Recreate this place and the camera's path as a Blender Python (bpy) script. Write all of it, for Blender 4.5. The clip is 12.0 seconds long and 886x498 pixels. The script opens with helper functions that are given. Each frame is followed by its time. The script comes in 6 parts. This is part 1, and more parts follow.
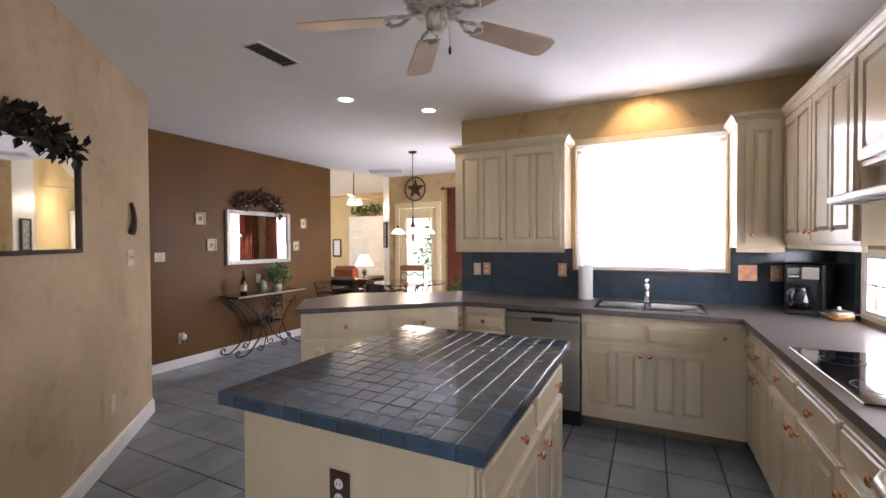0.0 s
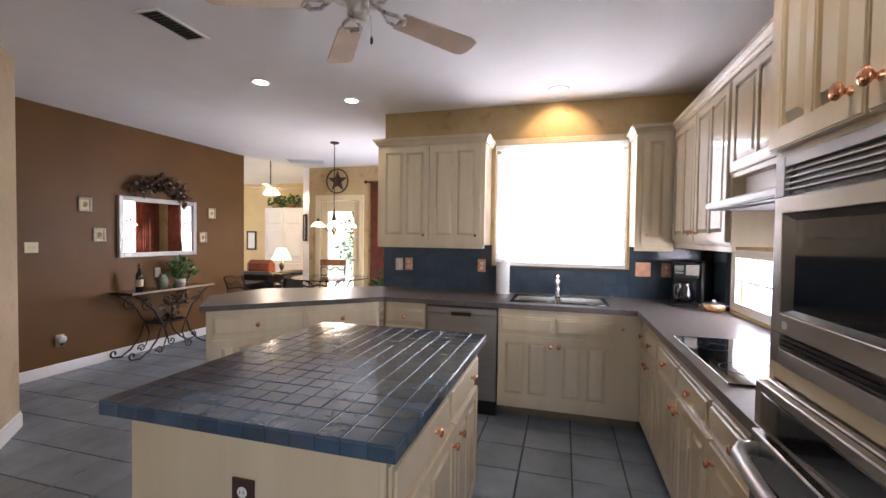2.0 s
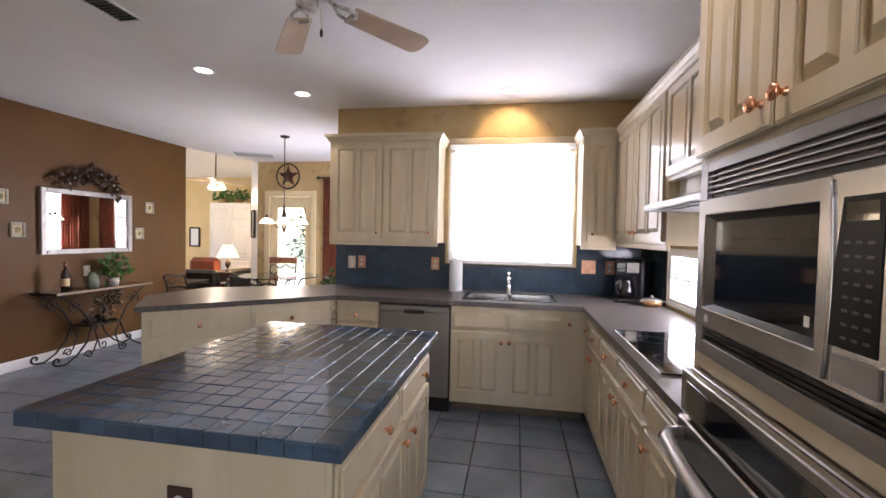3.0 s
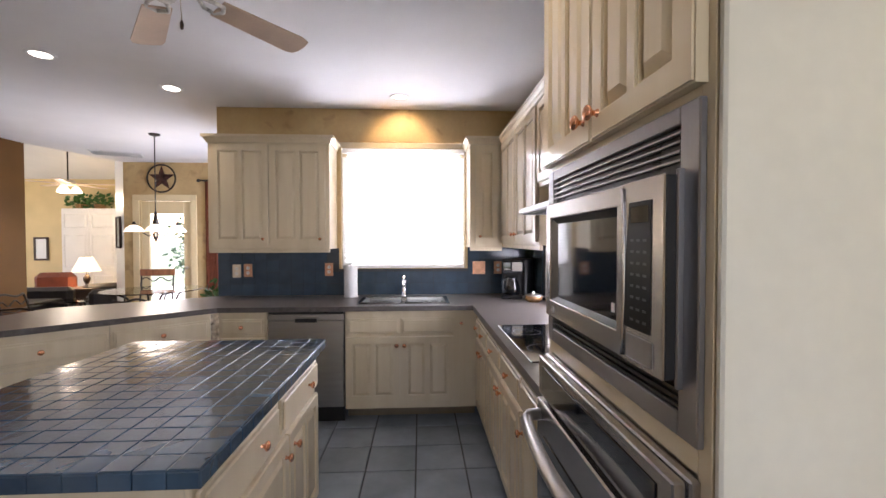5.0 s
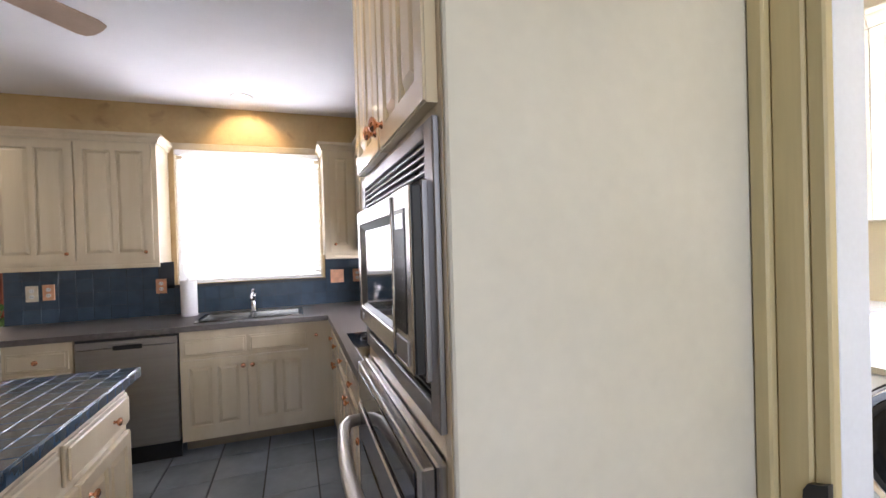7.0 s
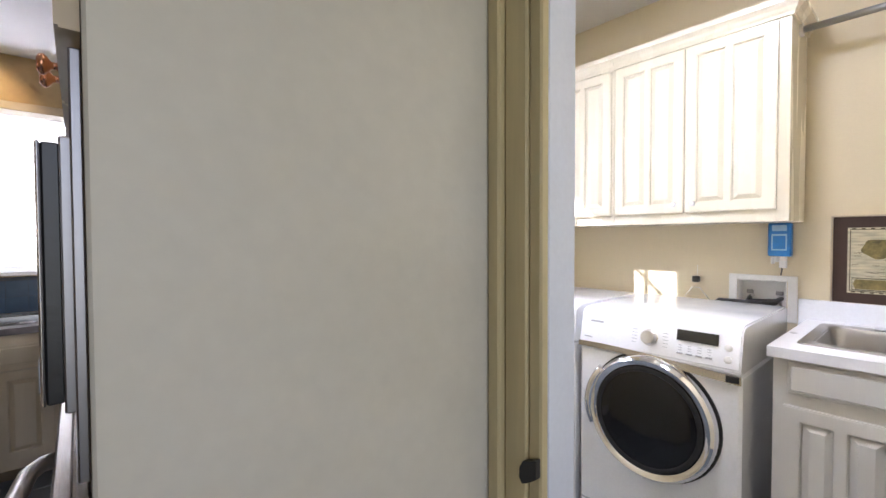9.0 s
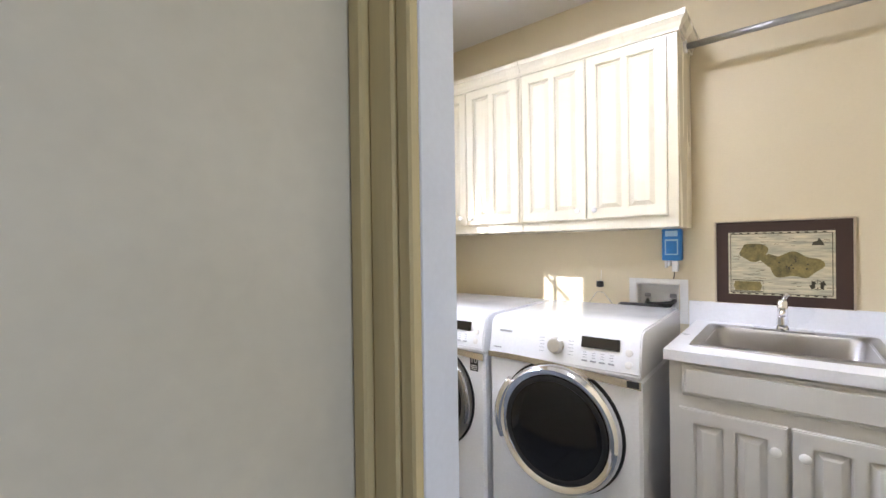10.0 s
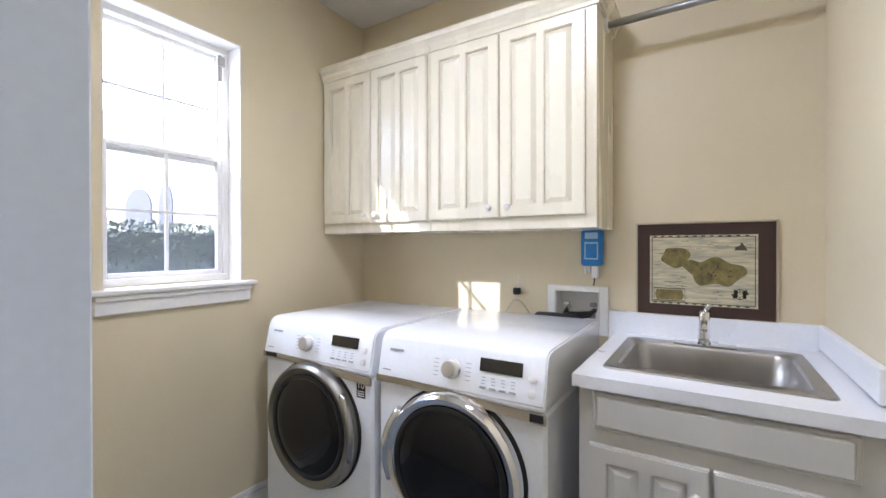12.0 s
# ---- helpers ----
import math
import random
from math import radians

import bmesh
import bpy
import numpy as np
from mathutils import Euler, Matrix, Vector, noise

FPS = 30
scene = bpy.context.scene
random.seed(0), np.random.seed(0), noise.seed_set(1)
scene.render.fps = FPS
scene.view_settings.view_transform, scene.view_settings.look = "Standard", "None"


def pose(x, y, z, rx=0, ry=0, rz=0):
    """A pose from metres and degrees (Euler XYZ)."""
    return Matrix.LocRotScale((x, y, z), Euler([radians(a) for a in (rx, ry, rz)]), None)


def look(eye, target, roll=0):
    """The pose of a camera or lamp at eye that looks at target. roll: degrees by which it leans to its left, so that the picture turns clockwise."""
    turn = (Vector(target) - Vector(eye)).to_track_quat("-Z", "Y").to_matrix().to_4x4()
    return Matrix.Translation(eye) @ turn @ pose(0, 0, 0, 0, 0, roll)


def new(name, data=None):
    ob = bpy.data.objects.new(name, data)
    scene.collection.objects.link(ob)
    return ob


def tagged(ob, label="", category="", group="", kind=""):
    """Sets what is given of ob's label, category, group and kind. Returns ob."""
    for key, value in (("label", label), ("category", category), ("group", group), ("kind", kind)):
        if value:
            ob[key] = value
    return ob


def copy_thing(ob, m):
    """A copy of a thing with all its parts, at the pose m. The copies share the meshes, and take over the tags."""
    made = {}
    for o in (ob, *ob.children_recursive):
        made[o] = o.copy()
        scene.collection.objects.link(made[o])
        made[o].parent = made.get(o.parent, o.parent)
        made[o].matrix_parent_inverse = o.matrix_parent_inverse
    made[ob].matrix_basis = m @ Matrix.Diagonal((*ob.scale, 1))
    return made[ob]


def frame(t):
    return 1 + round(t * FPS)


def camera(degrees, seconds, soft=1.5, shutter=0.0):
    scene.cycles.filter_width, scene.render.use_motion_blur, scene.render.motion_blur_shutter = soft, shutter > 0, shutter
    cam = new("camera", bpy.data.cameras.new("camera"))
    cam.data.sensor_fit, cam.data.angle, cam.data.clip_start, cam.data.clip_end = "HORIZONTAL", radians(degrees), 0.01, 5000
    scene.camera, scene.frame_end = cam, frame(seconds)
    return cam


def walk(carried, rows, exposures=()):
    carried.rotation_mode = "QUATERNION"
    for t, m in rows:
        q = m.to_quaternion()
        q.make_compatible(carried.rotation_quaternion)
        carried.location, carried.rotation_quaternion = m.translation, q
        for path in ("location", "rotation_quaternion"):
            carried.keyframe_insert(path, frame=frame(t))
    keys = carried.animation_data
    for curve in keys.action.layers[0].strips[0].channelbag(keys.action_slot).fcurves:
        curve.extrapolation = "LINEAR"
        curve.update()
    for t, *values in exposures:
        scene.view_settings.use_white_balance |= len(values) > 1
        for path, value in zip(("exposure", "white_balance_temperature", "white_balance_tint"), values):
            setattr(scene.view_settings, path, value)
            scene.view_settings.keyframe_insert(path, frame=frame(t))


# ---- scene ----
cam = camera(92.6, 12.0)
PATH = [
    (0, (0.781, 0.961, 1.413), (-0.095, 2.759, 1.378), -0.3),
    (0.5, (0.793, 0.964, 1.418), (-0.006, 2.797, 1.381), -0.1),
    (1, (0.797, 0.969, 1.42), (0.079, 2.835, 1.375), 0.1),
    (1.5, (0.793, 0.972, 1.418), (0.161, 2.869, 1.369), 0.5),
    (2, (0.799, 0.977, 1.414), (0.255, 2.901, 1.357), 0.8),
    (2.5, (0.81, 0.975, 1.412), (0.364, 2.924, 1.348), 1.1),
    (3, (0.82, 0.975, 1.414), (0.48, 2.944, 1.351), 1.2),
    (5, (0.913, 0.953, 1.417), (1.019, 2.95, 1.376), -0.1),
    (5.5, (0.944, 0.938, 1.415), (1.172, 2.925, 1.386), -0.5),
    (6, (0.984, 0.919, 1.416), (1.351, 2.885, 1.401), -1.0),
    (6.5, (1.033, 0.91, 1.418), (1.547, 2.842, 1.413), -1.4),
    (7, (1.09, 0.906, 1.416), (1.755, 2.792, 1.397), -1.7),
    (7.2, (1.114, 0.91, 1.418), (1.836, 2.774, 1.392), -1.6),
    (8.8, (1.275, 0.887, 1.406), (2.518, 2.453, 1.348), -0.4),
    (9, (1.295, 0.891, 1.402), (2.6, 2.405, 1.351), -0.2),
    (9.5, (1.38, 0.903, 1.389), (2.818, 2.294, 1.377), -0.3),
    (10, (1.477, 0.924, 1.396), (3.028, 2.188, 1.384), -0.8),
    (10.5, (1.587, 0.936, 1.394), (3.22, 2.09, 1.366), -0.7),
    (11, (1.724, 0.94, 1.388), (3.407, 2.019, 1.361), -0.4),
    (11.5, (1.831, 0.939, 1.392), (3.526, 2.0, 1.372), -0.1),
    (12, (1.909, 0.931, 1.394), (3.604, 1.994, 1.385), -0.1),
]
WALKED = [(t, look(eye, target, roll)) for t, eye, target, roll in PATH]
walk(cam, WALKED, [(0, 1.84, 6220, 21), (3.0, 1.84, 6180, 21), (5.5, 1.86, 6100, 20), (7.2, 1.96, 6030, 19), (8.8, 1.30, 5950, 19), (10, 1.24, 5900, 17), (11, 1.10, 5820, 17), (12, 0.90, 5660, 16)])

# ---- world, sun, large lights ----
CEIL = 2.63
LCEIL = 2.88
world = bpy.data.worlds.new("world")
scene.world = world
world.use_nodes = True
wn = world.node_tree.nodes
sky = wn.new("ShaderNodeTexSky")
sky.sky_type, sky.sun_disc = "NISHITA", False
sky.sun_elevation, sky.sun_rotation = radians(32), radians(309.9)
sky.air_density, sky.dust_density = 1.0, 2.0
world.node_tree.links.new(sky.outputs[0], wn["Background"].inputs[0])
wn["Background"].inputs[1].default_value = 0.15


def lamp(name, kind, m, energy, color=(1, 1, 1), size=(1, 1), **more):
    data = bpy.data.lights.new(name, kind)
    data.energy, data.color = energy, color
    if kind == "AREA":
        data.shape, data.size, data.size_y = "RECTANGLE", size[0], size[1]
    for key, value in more.items():
        if key == "spot":
            data.spot_size, data.spot_blend = radians(value), 0.6
        if key == "soft":
            data.shadow_soft_size = value
        if key == "angle":
            data.angle = radians(value)
        if key == "spread":
            data.spread = radians(value)
    ob = new(name, data)
    ob.matrix_world = m
    return ob


lamp("sun", "SUN", look((0, 0, 10), (3.5, -2.93, 7.15)), 5.0, (1, 0.98, 0.95), angle=0.53)
DAY = (0.92, 0.93, 1.0)
# daylight in the openings, plus fills from unseen ones
lamp("daylight_sink_window", "AREA", look((0.755, 5.03, 1.72), (0.755, 3.0, 1.5)), 15, DAY, (1.13, 1.12))
lamp("daylight_cooktop_window", "AREA", look((2.012, 3.70, 1.143), (0.0, 3.70, 1.1)), 5.2, DAY, (1.36, 0.40))
lamp("daylight_dining_window", "AREA", look((-0.84, 6.5, 1.4), (-3, 6.5, 1.0)), 14, (0.80, 0.87, 1.0), (1.5, 1.5))
# added fill from behind the walk; its opening in wall_back is unseen
lamp("daylight_back_window", "AREA", look((1.1, -0.80, 1.6), (1.1, 2, 1.5)), 5.6, (1.0, 0.97, 0.94), (1.4, 1.5))
# added fill for the living room, through an opening never in view
lamp("daylight_living_window", "AREA", look((-8.9, 8.2, 1.6), (-5, 8.2, 1.2)), 20, (1, 0.95, 0.86), (2.0, 1.8))

lamp("daylight_laundry_window", "AREA", look((2.9, 3.35, 2.45), (3.05, 2.0, 1.2)), 42, (0.82, 0.89, 1.0), (1.1, 0.9))

# ---- materials ----


def mat(name, col, rough=0.5, metal=0.0, var=0.1, scale=4.0, bump=0.05, bscale=80.0, stretch=(1, 1, 1), rnd=0.0,
        col2=None, trans=0.0, coat=0.0, emit=0.0, alpha=1.0, spec=0.5, fine=0.05, ior=1.45, rvar=0.08, glow=None, stain=0.0):
    m = bpy.data.materials.new(name)
    m.use_nodes = True
    nt = m.node_tree
    n, link = nt.nodes, nt.links.new
    bsdf = n["Principled BSDF"]
    geo = n.new("ShaderNodeNewGeometry")
    mp = n.new("ShaderNodeMapping")
    mp.inputs["Scale"].default_value = stretch
    link(geo.outputs["Position"], mp.inputs[0])
    big = n.new("ShaderNodeTexNoise")
    big.inputs["Scale"].default_value, big.inputs["Detail"].default_value = scale, 5
    link(mp.outputs[0], big.inputs[0])
    small = n.new("ShaderNodeTexNoise")
    small.inputs["Scale"].default_value, small.inputs["Detail"].default_value = bscale, 3
    link(mp.outputs[0], small.inputs[0])
    ramp = n.new("ShaderNodeValToRGB")
    c2 = col2 or tuple(c * (1 - 2 * var) for c in col)
    c1 = col if col2 else tuple(min(1, c * (1 + var)) for c in col)
    ramp.color_ramp.elements[0].position, ramp.color_ramp.elements[1].position = 0.32, 0.68
    ramp.color_ramp.elements[0].color, ramp.color_ramp.elements[1].color = (*c2, 1), (*c1, 1)
    link(big.outputs[0], ramp.inputs[0])
    hsv = n.new("ShaderNodeHueSaturation")
    link(ramp.outputs[0], hsv.inputs["Color"])
    val = n.new("ShaderNodeMapRange")
    val.inputs["To Min"].default_value, val.inputs["To Max"].default_value = 1 - fine, 1 + fine
    link(small.outputs[0], val.inputs[0])
    out = val.outputs[0]
    if rnd:
        info = n.new("ShaderNodeObjectInfo")
        r = n.new("ShaderNodeMapRange")
        r.inputs["To Min"].default_value, r.inputs["To Max"].default_value = 1 - rnd, 1 + rnd
        link(info.outputs["Random"], r.inputs[0])
        mul = n.new("ShaderNodeMath")
        mul.operation = "MULTIPLY"
        link(out, mul.inputs[0])
        link(r.outputs[0], mul.inputs[1])
        out = mul.outputs[0]
    link(out, hsv.inputs["Value"])
    shade = hsv.outputs[0]
    if stain:
        spots = n.new("ShaderNodeTexNoise")
        spots.inputs["Scale"].default_value, spots.inputs["Detail"].default_value = 5.5, 6
        spots.inputs["Distortion"].default_value = 0.6
        link(geo.outputs["Position"], spots.inputs[0])
        edge = n.new("ShaderNodeMapRange")
        edge.inputs["From Min"].default_value, edge.inputs["From Max"].default_value = 0.59, 0.72
        edge.inputs["To Max"].default_value = stain
        link(spots.outputs[0], edge.inputs[0])
        mix = n.new("ShaderNodeMix")
        mix.data_type = "RGBA"
        mix.inputs[7].default_value = (col[0] * 0.42, col[1] * 0.36, col[2] * 0.30, 1)
        link(edge.outputs[0], mix.inputs[0])
        link(shade, mix.inputs[6])
        shade = mix.outputs[2]
    link(shade, bsdf.inputs["Base Color"])
    rr = n.new("ShaderNodeMapRange")
    rr.inputs["To Min"].default_value, rr.inputs["To Max"].default_value = max(0.02, rough - rvar), min(1, rough + rvar)
    link(big.outputs[0], rr.inputs[0])
    link(rr.outputs[0], bsdf.inputs["Roughness"])
    bsdf.inputs["Metallic"].default_value = metal
    bsdf.inputs["Transmission Weight"].default_value = trans
    bsdf.inputs["Coat Weight"].default_value = coat
    bsdf.inputs["Coat Roughness"].default_value = 0.08
    bsdf.inputs["IOR"].default_value = ior
    bsdf.inputs["Alpha"].default_value = alpha
    bsdf.inputs["Specular IOR Level"].default_value = spec
    if emit:
        bsdf.inputs["Emission Color"].default_value = (*(glow or col), 1)
        bsdf.inputs["Emission Strength"].default_value = emit
    if bump:
        b = n.new("ShaderNodeBump")
        b.inputs["Strength"].default_value, b.inputs["Distance"].default_value = bump, 0.01
        link(small.outputs[0], b.inputs["Height"])
        link(b.outputs[0], bsdf.inputs["Normal"])
    return m


GOLD = mat("gold_faux_paint", (0.56, 0.41, 0.20), 0.55, scale=2.2, col2=(0.43, 0.29, 0.125), bump=0.06, bscale=30, fine=0.08, stain=0.5)
TAN = mat("tan_faux_paint", (0.62, 0.48, 0.305), 0.55, scale=1.7, col2=(0.45, 0.335, 0.20), bump=0.06, bscale=24, fine=0.1, stain=0.38)
CREAM = mat("cream_faux_paint", (0.65, 0.62, 0.525), 0.45, scale=1.6, col2=(0.57, 0.54, 0.44), bump=0.06, bscale=35, fine=0.05)
BROWN = mat("brown_paint", (0.128, 0.060, 0.015), 0.48, spec=0.25, scale=2.0, var=0.08, bump=0.06, bscale=70)
YELLOW = mat("yellow_paint", (0.66, 0.50, 0.25), 0.6, scale=2, var=0.05, bump=0.05)
BEIGE = mat("beige_laundry_paint", (0.69, 0.605, 0.425), 0.5, scale=1.3, var=0.025, bump=0.06, bscale=90, fine=0.02)
CREAMY = mat("warm_cream_door_paint", (0.72, 0.58, 0.335), 0.4, scale=2, var=0.04, bump=0.03, bscale=50)
WHITE_CEIL = mat("ceiling_white", (0.80, 0.785, 0.77), 0.8, scale=3, var=0.015, bump=0.08, bscale=120, fine=0.02)
TRIM = mat("white_trim_paint", (0.82, 0.80, 0.77), 0.35, var=0.02, bump=0.02)
OLIVE = mat("olive_casing_paint", (0.57, 0.48, 0.265), 0.4, scale=3, var=0.08, bump=0.05, stretch=(6, 6, 0.4), bscale=30)
JAMB = mat("jamb_white_paint", (0.70, 0.74, 0.82), 0.35, var=0.02, bump=0.02)
FLOOR = mat("slate_blue_floor_tile", (0.235, 0.265, 0.30), 0.24, scale=4, col2=(0.17, 0.197, 0.228), bump=0.012, bscale=14, rvar=0.02, rnd=0.10, fine=0.08)
GROUT = mat("dark_grout", (0.045, 0.05, 0.055), 0.85, var=0.2, bump=0.2)
ITILE = mat("glazed_blue_tile", (0.058, 0.098, 0.145), 0.13, scale=9, col2=(0.034, 0.060, 0.095), bump=0.16, bscale=12, rnd=0.20, coat=0.5, fine=0.1)
# grey joint colour raised to stand in for glints between the island tiles
IGROUT = mat("glint_lightened_grout", (0.56, 0.58, 0.60), 0.25, var=0.2, bump=0.2)
BTILE = mat("backsplash_blue_tile", (0.048, 0.076, 0.108), 0.17, scale=5, col2=(0.034, 0.056, 0.082), bump=0.03, bscale=10, rnd=0.09, coat=0.4, fine=0.1)
CAB = mat("antique_cream_cabinet_paint", (0.66, 0.565, 0.395), 0.33, scale=1.6, col2=(0.585, 0.48, 0.315), bump=0.006, bscale=30, stretch=(5, 5, 0.4), fine=0.03, coat=0.6)
# plinth brown darkened to carry the shade below cabinets and island
TOE = mat("shaded_toe_kick_paint", (0.20, 0.155, 0.095), 0.5, var=0.15)
LCAB = mat("ivory_cabinet_paint", (0.79, 0.735, 0.59), 0.27, scale=1.5, var=0.012, bump=0.012, bscale=40, stretch=(4, 4, 0.5), fine=0.012)
LCAB2 = mat("pale_grey_cabinet_paint", (0.66, 0.645, 0.615), 0.36, scale=1.5, var=0.02, bump=0.015, bscale=40, stretch=(4, 4, 0.5), fine=0.02)
COUNTER = mat("dark_grey_laminate", (0.115, 0.10, 0.092), 0.33, scale=30, var=0.15, bump=0.05, bscale=160, fine=0.12)
DWSTEEL = mat("satin_dishwasher_steel", (0.37, 0.36, 0.35), 0.38, 1.0, var=0.04, scale=3, bump=0.0, stretch=(1, 1, 12))
TRIMST = mat("dark_brushed_steel_trim", (0.28, 0.272, 0.28), 0.36, 1.0, var=0.05, scale=3, bump=0.0, bscale=120, rvar=0.05)
STEEL = mat("brushed_stainless", (0.47, 0.45, 0.44), 0.24, 1.0, var=0.05, scale=3, bump=0.0, bscale=120, rvar=0.05)
STEELH = mat("satin_sink_steel", (0.43, 0.42, 0.41), 0.33, 1.0, var=0.05, scale=6, bump=0.04, bscale=150)
KSTEEL = mat("kitchen_sink_steel", (0.25, 0.235, 0.215), 0.22, 1.0, var=0.05, scale=6, bump=0.02, bscale=150)
RINGD = mat("dull_bronze_steel", (0.25, 0.24, 0.21), 0.34, 0.95, var=0.06, bump=0)
DIAL = mat("bright_dial_metal", (0.66, 0.64, 0.61), 0.28, 0.8, var=0.04, bump=0)
CHROME = mat("chrome", (0.80, 0.80, 0.82), 0.07, 1.0, var=0.02, bump=0, rvar=0.03)
COPPER = mat("copper_knob_metal", (0.80, 0.38, 0.22), 0.18, 1.0, var=0.08, bump=0)
PLATE = mat("copper_plate", (0.72, 0.40, 0.25), 0.32, 0.7, var=0.1, scale=20)
KEYM = mat("dim_key_print", (0.05, 0.05, 0.052), 0.5)
KEYPAD = mat("black_keypad_film", (0.008, 0.008, 0.009), 0.35, spec=0.15, var=0.1, bump=0)
BLACK = mat("black_plastic", (0.015, 0.015, 0.016), 0.3, var=0.1)
BGLASS = mat("black_glass", (0.006, 0.006, 0.008), 0.04, var=0.05, bump=0, coat=1.0, rvar=0.015)
DOORGL = mat("dark_door_glass", (0.008, 0.008, 0.009), 0.10, var=0.1, bump=0, coat=0.1, rvar=0.03, spec=0.35)
WHITE = mat("white_enamel", (0.84, 0.85, 0.87), 0.2, var=0.01, bump=0.0, coat=0.3)
WPLAS = mat("white_plastic", (0.78, 0.77, 0.74), 0.4, var=0.03)
GREYP = mat("grey_print", (0.38, 0.39, 0.41), 0.5, var=0.05)
IRON = mat("wrought_iron", (0.045, 0.036, 0.03), 0.45, 0.6, var=0.25, scale=25, bump=0.2)
GLASS = mat("clear_glass", (0.9, 0.95, 0.93), 0.02, trans=1.0, var=0.0, bump=0, rvar=0, fine=0)
PANE = mat("window_glass", (1, 1, 1), 0.0, trans=1.0, var=0.0, bump=0, rvar=0, fine=0, ior=1.02)
MIRROR = mat("mirror_glass", (0.9, 0.9, 0.9), 0.015, 1.0, var=0.0, bump=0, rvar=0, fine=0)
SCREEN = mat("grey_insect_screen", (0.70, 0.77, 0.84), 0.7, var=0.05, bump=0, alpha=0.13)
SLAT = mat("white_blind_slat", (0.86, 0.86, 0.85), 0.4, var=0.01, bump=0.0, trans=0.0)
slat_nodes = SLAT.node_tree
thin = slat_nodes.nodes.new("ShaderNodeBsdfTranslucent")
thin.inputs[0].default_value = (0.9, 0.9, 0.88, 1)
blend = slat_nodes.nodes.new("ShaderNodeMixShader")
blend.inputs[0].default_value = 0.5
slat_nodes.links.new(slat_nodes.nodes["Principled BSDF"].outputs[0], blend.inputs[1])
slat_nodes.links.new(thin.outputs[0], blend.inputs[2])
slat_nodes.links.new(blend.outputs[0], slat_nodes.nodes["Material Output"].inputs[0])
LEAF = mat("green_leaf", (0.085, 0.19, 0.04), 0.45, scale=20, col2=(0.03, 0.09, 0.02), rnd=0.1)
DRYLEAF = mat("dry_brown_leaf", (0.16, 0.085, 0.05), 0.6, scale=25, col2=(0.05, 0.03, 0.022))
DARKLEAF = mat("dark_dried_leaf", (0.028, 0.022, 0.018), 0.6, scale=25, var=0.3)
HEDGE = mat("hedge_leaf", (0.11, 0.18, 0.10), 0.38, scale=9, col2=(0.04, 0.08, 0.05))
WOODBL = mat("pale_wood_blade", (0.55, 0.40, 0.29), 0.35, scale=4, var=0.1, stretch=(1, 1, 1))
BRONZE = mat("aged_bronze", (0.17, 0.125, 0.09), 0.38, 0.7, scale=30, var=0.35)
EDGEW = mat("tan_edge_wood", (0.34, 0.24, 0.15), 0.4, var=0.15, scale=9)
PEWTER = mat("antique_white_metal", (0.56, 0.53, 0.48), 0.3, 0.3, scale=30, var=0.25)
CAN = mat("lamp_glow", (1, 0.93, 0.8), 0.5, emit=4.0, var=0, bump=0, fine=0)
CAN2 = mat("lamp_glow_warm", (1, 0.86, 0.62), 0.5, emit=1.2, var=0, bump=0, fine=0)
SHADE = mat("frosted_glass_shade", (0.95, 0.92, 0.85), 0.5, emit=0.55, var=0.02, bump=0, glow=(1, 0.84, 0.58))
LSHADE = mat("fabric_lampshade", (0.95, 0.85, 0.62), 0.7, emit=0.45, var=0.03, glow=(1, 0.82, 0.5))
CURTAIN = mat("rust_curtain_fabric", (0.30, 0.085, 0.04), 0.75, scale=8, var=0.15, bump=0.15)
LEATHER = mat("red_brown_leather", (0.17, 0.042, 0.02), 0.42, scale=6, var=0.15, bump=0.12, bscale=60)
DLEATHER = mat("dark_sofa_leather", (0.03, 0.026, 0.026), 0.4, scale=6, var=0.2, bump=0.1)
DWOOD = mat("dark_wood", (0.05, 0.028, 0.018), 0.35, scale=5, var=0.25, stretch=(1, 8, 1))
REDWOOD = mat("cherry_wood", (0.26, 0.10, 0.045), 0.35, scale=5, var=0.2, stretch=(8, 1, 1))
FRAMEBR = mat("dark_brown_mat", (0.055, 0.030, 0.022), 0.6, var=0.1)
SILVER = mat("champagne_frame", (0.66, 0.58, 0.46), 0.3, 0.8, var=0.05)
SILVERW = mat("silver_white_frame", (0.40, 0.375, 0.345), 0.35, 0.25, var=0.08, scale=14)
PAPER = mat("map_paper", (0.66, 0.59, 0.40), 0.6, scale=16, col2=(0.34, 0.33, 0.25), stretch=(1, 0.6, 6), fine=0.2)
MAPGR = mat("map_green_ink", (0.27, 0.215, 0.07), 0.6, scale=30, col2=(0.12, 0.10, 0.04), fine=0.25, bscale=120)
INK = mat("map_dark_ink", (0.07, 0.06, 0.035), 0.6)
BLUE = mat("blue_plastic", (0.035, 0.22, 0.60), 0.4, var=0.08, scale=20)
PALEBLUE = mat("pale_blue_print", (0.45, 0.68, 0.85), 0.5, var=0.05)
PAPERW = mat("paper_towel", (0.85, 0.84, 0.82), 0.85, var=0.02, bump=0.2, bscale=60)
BOTTLE = mat("dark_bottle_glass", (0.02, 0.012, 0.008), 0.08, var=0.1, bump=0, coat=0.5)
LABELP = mat("bottle_label_paper", (0.55, 0.42, 0.25), 0.6, var=0.1)
BASKET = mat("woven_basket", (0.48, 0.26, 0.10), 0.6, scale=60, var=0.3, bump=0.4)
LAMIN = mat("white_laminate", (0.82, 0.83, 0.86), 0.3, var=0.01, bump=0.01)
